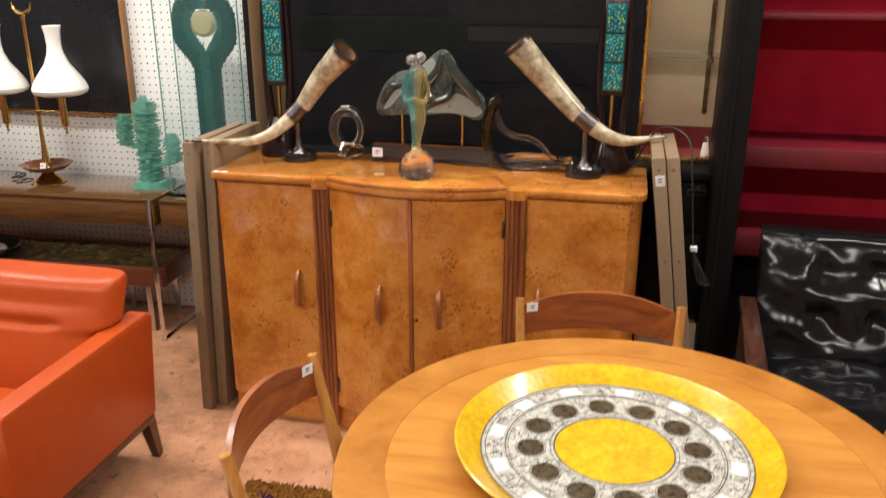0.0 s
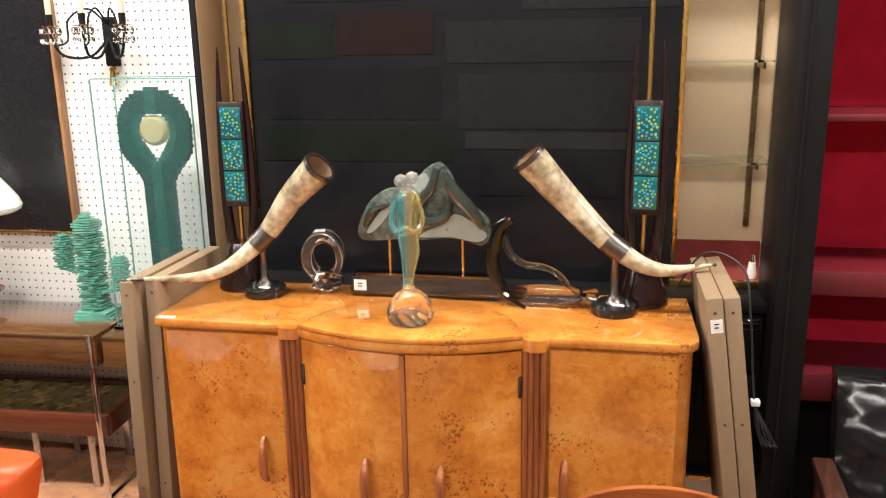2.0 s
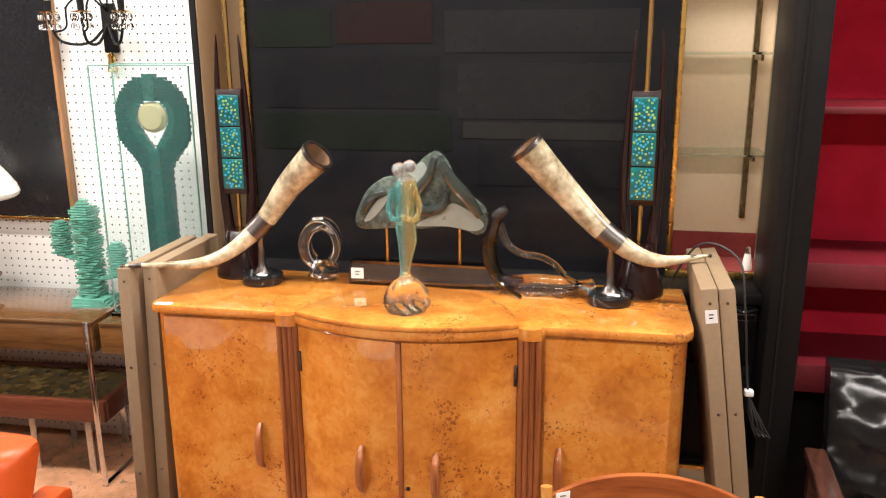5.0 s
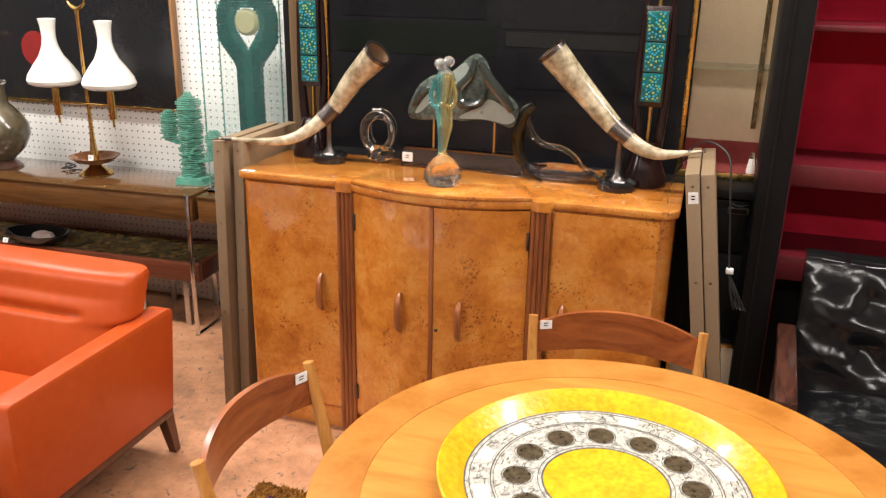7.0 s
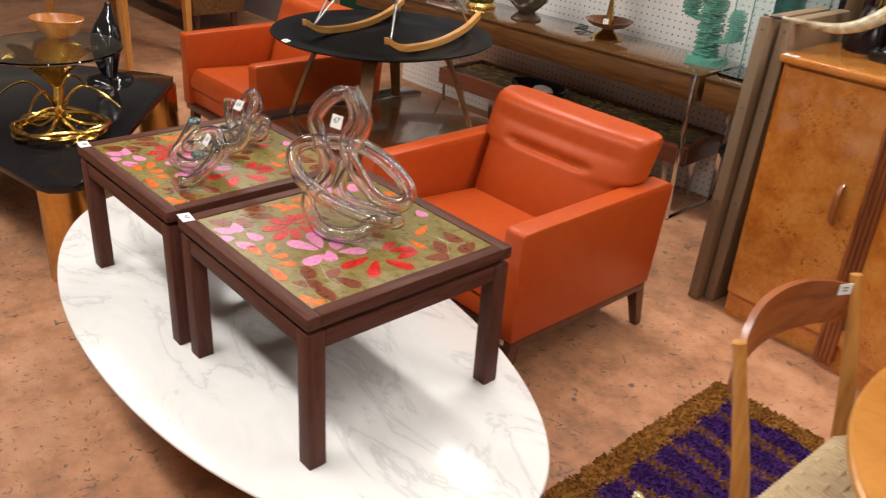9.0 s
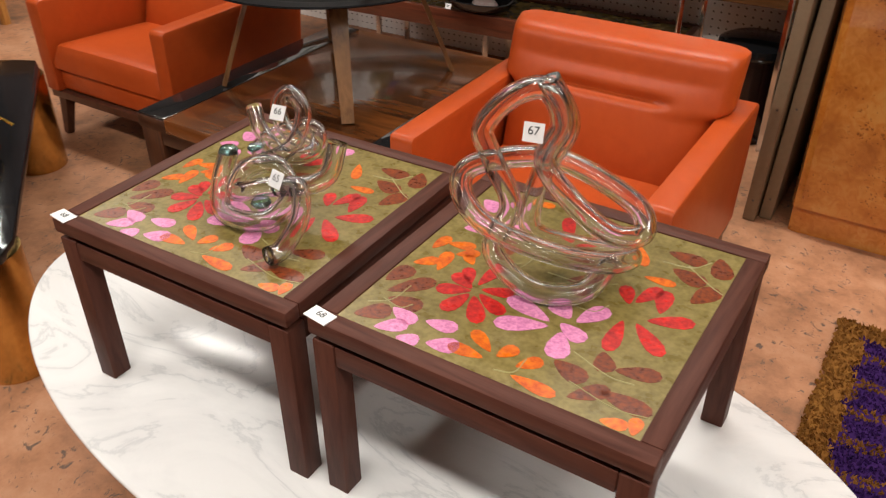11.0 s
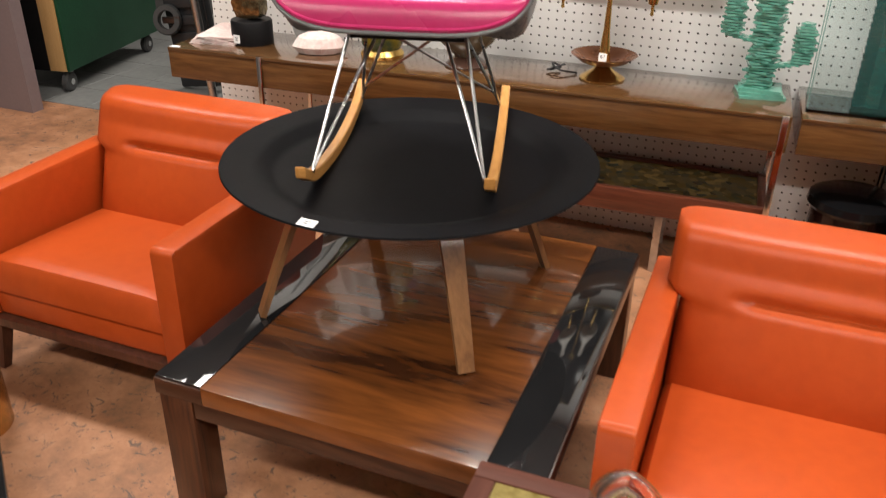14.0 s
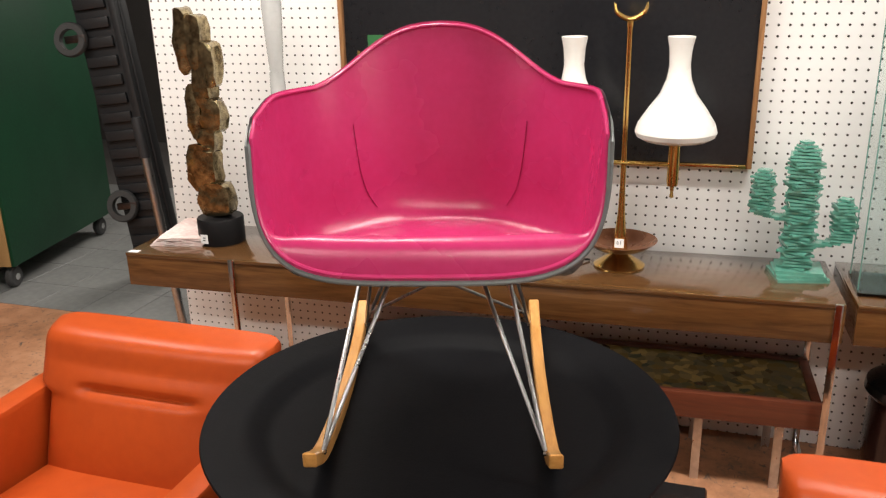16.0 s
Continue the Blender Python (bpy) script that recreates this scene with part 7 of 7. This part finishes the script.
knot([(-0.075, -0.01, 0.10), (-0.04, -0.03, 0.06), (0.03, -0.04, 0.03), (0.07, 0.0, 0.035), (0.04, 0.04, 0.06), (-0.03, 0.03, 0.045), (-0.06, -0.02, 0.022), (-0.01, -0.06, 0.019), (0.05, -0.04, 0.06), (0.03, 0.02, 0.10), (-0.01, 0.03, 0.13), (-0.035, 0.02, 0.10), (0.0, 0.0, 0.06), (0.06, 0.02, 0.02)], 0.0165,
     pose(-2.205, 1.14, KZ), "small clear glass rod knot sculpture", "66", pose(0.0, -0.02, 0.108, 55, 0, 8), tint=[(-0.05, -0.045, 0.03)])


# ---- lotus table on the black table ----
def black_table():
    t = thing("black_table", "black lacquer coffee table on brass column legs", "coffee table")
    o = [(-3.05, 0.755), (-2.985, 0.785), (-2.945, 0.86), (-2.985, 0.92), (-3.98, 1.70), (-4.06, 1.74), (-4.14, 1.70), (-4.75, 1.20), (-4.70, 0.90), (-4.0, 0.62), (-3.47, 0.68)]
    part("top", prism(o, 0.372, 0.40, 0.004), BLACK_GLOSS, t)
    for x, y in ((-3.055, 0.865), (-4.05, 1.64), (-4.60, 1.05)):
        part("brass_column", lathe([(0, 0), (0.095, 0), (0.097, 0.004), (0.097, 0.3715), (0, 0.3715)], 40, m=pose(x, y, 0)), BRASS, t, "polished brass column leg")


black_table()


def lotus_table():
    t = thing("lotus_side_table", "gilt lotus-stem side table with round glass top", "side table", pose(-3.49, 1.01, 0.4))
    rng = random.Random(3)
    for k in range(4):
        ring = []
        for i in range(14):
            a = 2 * math.pi * i / 14
            rr = 0.165 + 0.018 * math.sin(3 * a + k * 2)
            ring.append((rr * math.cos(a), rr * math.sin(a), 0.018 + 0.008 * k + 0.012 * math.sin(2 * a + k * 1.7) ** 2))
        part("twisted_branch", tube(curve_points(ring, 4, True), 0.0085, 8, True), GILT, t, "gilt bronze twig ring")
    for k in range(5):
        a = 2 * math.pi * k / 5
        part("root", tube(curve_points([(0.165 * math.cos(a), 0.165 * math.sin(a), 0.028), (0.08 * math.cos(a + 0.3), 0.08 * math.sin(a + 0.3), 0.03), (0.012 * math.cos(a), 0.012 * math.sin(a), 0.07)], 6), 0.008, 8), GILT, t)
    part("stem", tube(curve_points([(0, 0, 0.03), (0.008, 0, 0.12), (-0.006, 0.01, 0.20), (0.0, 0.0, 0.30)], 6), lambda q: 0.022 - 0.006 * q, 12), GILT, t, "gilt bronze stem")
    for k in range(7):
        a = 2 * math.pi * k / 7 + 0.3

        def leaf(u, v, a=a, k=k):
            w = 0.055 * math.sin(math.pi * min(1, v * 0.9 + 0.05)) * (2 * u - 1)
            r = 0.015 + 0.16 * v ** 1.2
            z = 0.19 + 0.155 * v ** 0.8 - 0.10 * max(0, v - 0.75) ** 1.2 * (k % 3) + 0.012 * (2 * u - 1) ** 2
            return r * math.cos(a) - w * math.sin(a), r * math.sin(a) + w * math.cos(a), min(z, 0.338)
        b = grid_surface(leaf, 7, 10)
        bmesh.ops.solidify(b, geom=list(b.faces), thickness=0.003)
        part("leaf", b, GILT, t, "gilt bronze lotus leaf", 60)
    for k in range(4):
        a = 2 * math.pi * k / 4 + 0.8
        ca, sa = math.cos(a), math.sin(a)
        part("bud_branch", tube(curve_points([(0, 0, 0.10), (0.09 * ca, 0.09 * sa, 0.20), (0.17 * ca, 0.17 * sa, 0.19), (0.25 * ca, 0.25 * sa, 0.13)], 7), lambda q: 0.008 - 0.005 * q, 8), GILT, t, "drooping gilt twig")
    gl = part("glass_top", lathe([(0, 0.341), (0.262, 0.341), (0.265, 0.346), (0.262, 0.352), (0, 0.352)], 72), CLEAR_GREEN, t, "round green-edged glass top")
    gl.visible_shadow = False


lotus_table()
single("wooden_bowl", lathe([(0, 0), (0.035, 0), (0.08, 0.03), (0.105, 0.075), (0.10, 0.077), (0.074, 0.035), (0.03, 0.008), (0, 0.008)], 40, scale=(1.1, 0.8)), TEAK, "shallow turned teak bowl on the glass top", "bowl", pose(-3.62, 1.09, 0.7525, 0, 0, 30))


def dark_bird():
    pts = curve_points([(0.0, 0.0, 0.02), (0.02, 0.0, 0.12), (-0.02, 0, 0.20), (-0.09, 0, 0.26), (-0.16, 0.0, 0.33)], 8)
    b = tube(pts, lambda q: 0.015 + 0.055 * math.sin(math.pi * min(1, q * 0.9 + 0.12)) ** 1.2, 16)
    lathe([(0, 0), (0.11, 0), (0.10, 0.02), (0.03, 0.035), (0, 0.035)], 24, b)
    tube(curve_points([(0.02, 0, 0.14), (0.09, 0.02, 0.12), (0.17, 0.03, 0.05)], 6), lambda q: 0.03 - 0.02 * q, 10, bm=b)
    single("dark_sculpture", b, BLACK_GLOSS, "dark polished abstract sculpture on the black table", "sculpture", pose(-4.15, 1.46, 0.4, 0, 0, -30), smooth=60)


dark_bird()
single("glass_ball", lathe([(0, 0), (0.02, 0.004), (0.035, 0.025), (0.03, 0.05), (0.012, 0.065), (0, 0.068)], 20), SMOKE, "small dark glass ball on the black table", "ornament", pose(-3.85, 1.33, 0.4))


def small_glass_table():
    t = thing("glass_side_table", "small round glass table with a gilt stem", "side table", pose(-0.64, 0.93, 0))
    gl = part("glass_top", lathe([(0, 0.478), (0.168, 0.478), (0.17, 0.483), (0.168, 0.488), (0, 0.488)], 48), CLEAR_GREEN, t, "round green-edged glass top")
    gl.visible_shadow = False
    part("stem", lathe([(0, 0), (0.10, 0), (0.10, 0.012), (0.02, 0.03), (0.014, 0.25), (0.02, 0.45), (0.07, 0.4775), (0, 0.4775)], 32), GILT, t)
    o = thing("gilt_comb_ornament", "small pale gilt ribbed ornament on the glass table", "ornament", pose(-0.70, 1.06, 0.4885, -8, 0, -20))
    for k in range(9):
        part("rib", box(-0.020, 0.020, -0.006, 0.006, 0.008 * k, 0.008 * k + 0.0062, 0.002), GILT_PALE, o)


GILT_PALE = mat("pale_gilt", (0.78, 0.66, 0.36), 0.25, 0.8, scale=20)
small_glass_table()


# ---- far side of the shop ----
def far_cabinet():
    t = thing("far_cabinet", "brown wooden cabinet on short legs across the shop", "cabinet", pose(-7.2, 3.35, 0))
    part("body", box(-0.85, 0.85, -0.40, 0.05, 0.16, 0.85, 0.006), WALNUT, t)
    for x in (-0.42, 0.42):
        d = part("door", box(x - 0.41, x + 0.41, -0.415, -0.401, 0.18, 0.83, 0.004), TEAK_RED, t)
        part("handle", lathe([(0, 0), (0.012, 0), (0.014, 0.015), (0, 0.02)], 12, m=pose(x * 0.15, -0.4155, 0.5, 90)), BRASS, d)
    for x in (-0.78, 0.78):
        for y in (-0.34, -0.02):
            part("leg", tube([(x, y, 0.16), (x, y, 0)], lambda q: 0.03 - 0.01 * q, 8), DARK_LEG, t)


far_cabinet()


def far_chair():
    t = thing("far_table", "honey wood frame table across the shop", "table", pose(-6.1, 2.3, 0, 0, 0, 12))
    part("top", box(-0.55, 0.42, -0.28, 0.28, 0.52, 0.56, 0.006), BEECH, t)
    for x in (-0.52, 0.39):
        for y in (-0.25, 0.25):
            part("leg", tube([(x, y, 0.52), (x, y, 0)], lambda q: 0.034 - 0.008 * q, 4), BEECH_POST, t)


far_chair()


def green_cart():
    t = thing("panel_cart", "dark green panelled cart with raw plywood edge on casters", "cart", pose(-6.10, 4.18, 0, 0, 0, 12))
    part("side_panel", box(-0.02, 0, 0.0, 1.15, 0.14, 1.9, 0.002), DARK_GREEN, t, "dark green painted side")
    part("end_panel", box(-0.13, -0.021, -0.004, 0.02, 0.14, 1.9, 0.002), PINE, t, "raw plywood end")
    part("back_board", box(-0.62, -0.131, 0.0, 0.02, 0.14, 1.9), BLACK_PAINT, t)
    part("core", box(-0.62, -0.0205, 0.0205, 1.15, 0.14, 1.88), DARK_GREEN, t)
    for x, y in ((-0.06, 0.06), (-0.06, 1.05), (-0.55, 0.06), (-0.55, 1.05)):
        c = part("caster_wheel", lathe([(0, -0.022), (0.05, -0.022), (0.062, -0.012), (0.062, 0.012), (0.05, 0.022), (0, 0.022)], 24, m=pose(x, y, 0.062, 0, 90)), RUBBER, t, "grey rubber caster")
        part("fork", box(x - 0.035, x + 0.035, y - 0.02, y + 0.02, 0.126, 0.139, 0.002), CHROME, c)
        part("hub", lathe([(0, -0.026), (0.02, -0.026), (0.02, 0.026), (0, 0.026)], 14, m=pose(x, y, 0.062, 0, 90)), CHROME, c)
    part("red_cable", tube(curve_points([(0.01, 0.25, 1.75), (0.012, 0.12, 1.55), (0.012, 0.02, 1.40), (0.0, -0.02, 1.15), (-0.02, -0.02, 0.95)], 7), 0.006, 8), mat("red_cable", (0.55, 0.03, 0.02), 0.4), t, "red electric cable")


green_cart()


def dolly():
    t = thing("folded_dolly", "folded black plastic platform dolly standing on end", "dolly", pose(-5.42, 4.55, 0.0, 0, -6, 8))
    part("deck", box(-0.14, 0.14, 0, 0.07, 0.03, 1.75, 0.012), DARK_PLASTIC, t)
    for k in range(16):
        z = 0.12 + 0.1 * k
        part("rib", box(-0.12, 0.06, -0.022, -0.0005, z, z + 0.055, 0.006), DARK_PLASTIC, t)
    part("side_rail", box(0.09, 0.13, -0.04, -0.0005, 0.04, 1.74, 0.006), DARK_PLASTIC, t)
    for x, z in ((-0.16, 1.38), (-0.10, 0.46)):
        w = part("caster_wheel", lathe([(0.055, -0.018), (0.085, -0.018), (0.092, -0.008), (0.092, 0.008), (0.085, 0.018), (0.055, 0.018), (0.055, -0.018)], 28, m=pose(x, -0.05, z, 78, 20)), RUBBER, t, "grey rubber caster")
        part("wheel_plate", box(x - 0.03, x + 0.09, -0.062, -0.045, z - 0.02, z + 0.02, 0.004), TARNISH, w)


dolly()
pl = thing("steel_pole", "steel pole with black grip leaning by the pegboard", "pole", pose(-4.88, 3.98, 0.0, 0, -6, 0))
part("tube", lathe([(0, 0), (0.021, 0), (0.021, 0.86), (0, 0.86)], 20), STEEL_WIRE, pl)
part("grip", lathe([(0.026, 0.86), (0.027, 1.02), (0.022, 1.05), (0, 1.05)], 20), DARK_PLASTIC, pl, "black rubber grip")


# ---- back room tiles ----
def back_tiles():
    fl = bpy.data.objects["floor_base"]
    tile = None
    n = 0.305
    for i in range(13):
        for j in range(8):
            x, y = -8.3 + n * i, 4.002 + n * j
            if tile is None:
                tile = part("floor_tile", box(0.002, n - 0.002, 0.002, n - 0.002, -0.003, 0.002, 0.0012, 1), TILE_GREY, fl, "", 0)
                ob = tile
            else:
                ob = new("floor_tile", tile.data)
                ob.parent = fl
            ob.location = (x, y, 0)


back_tiles()
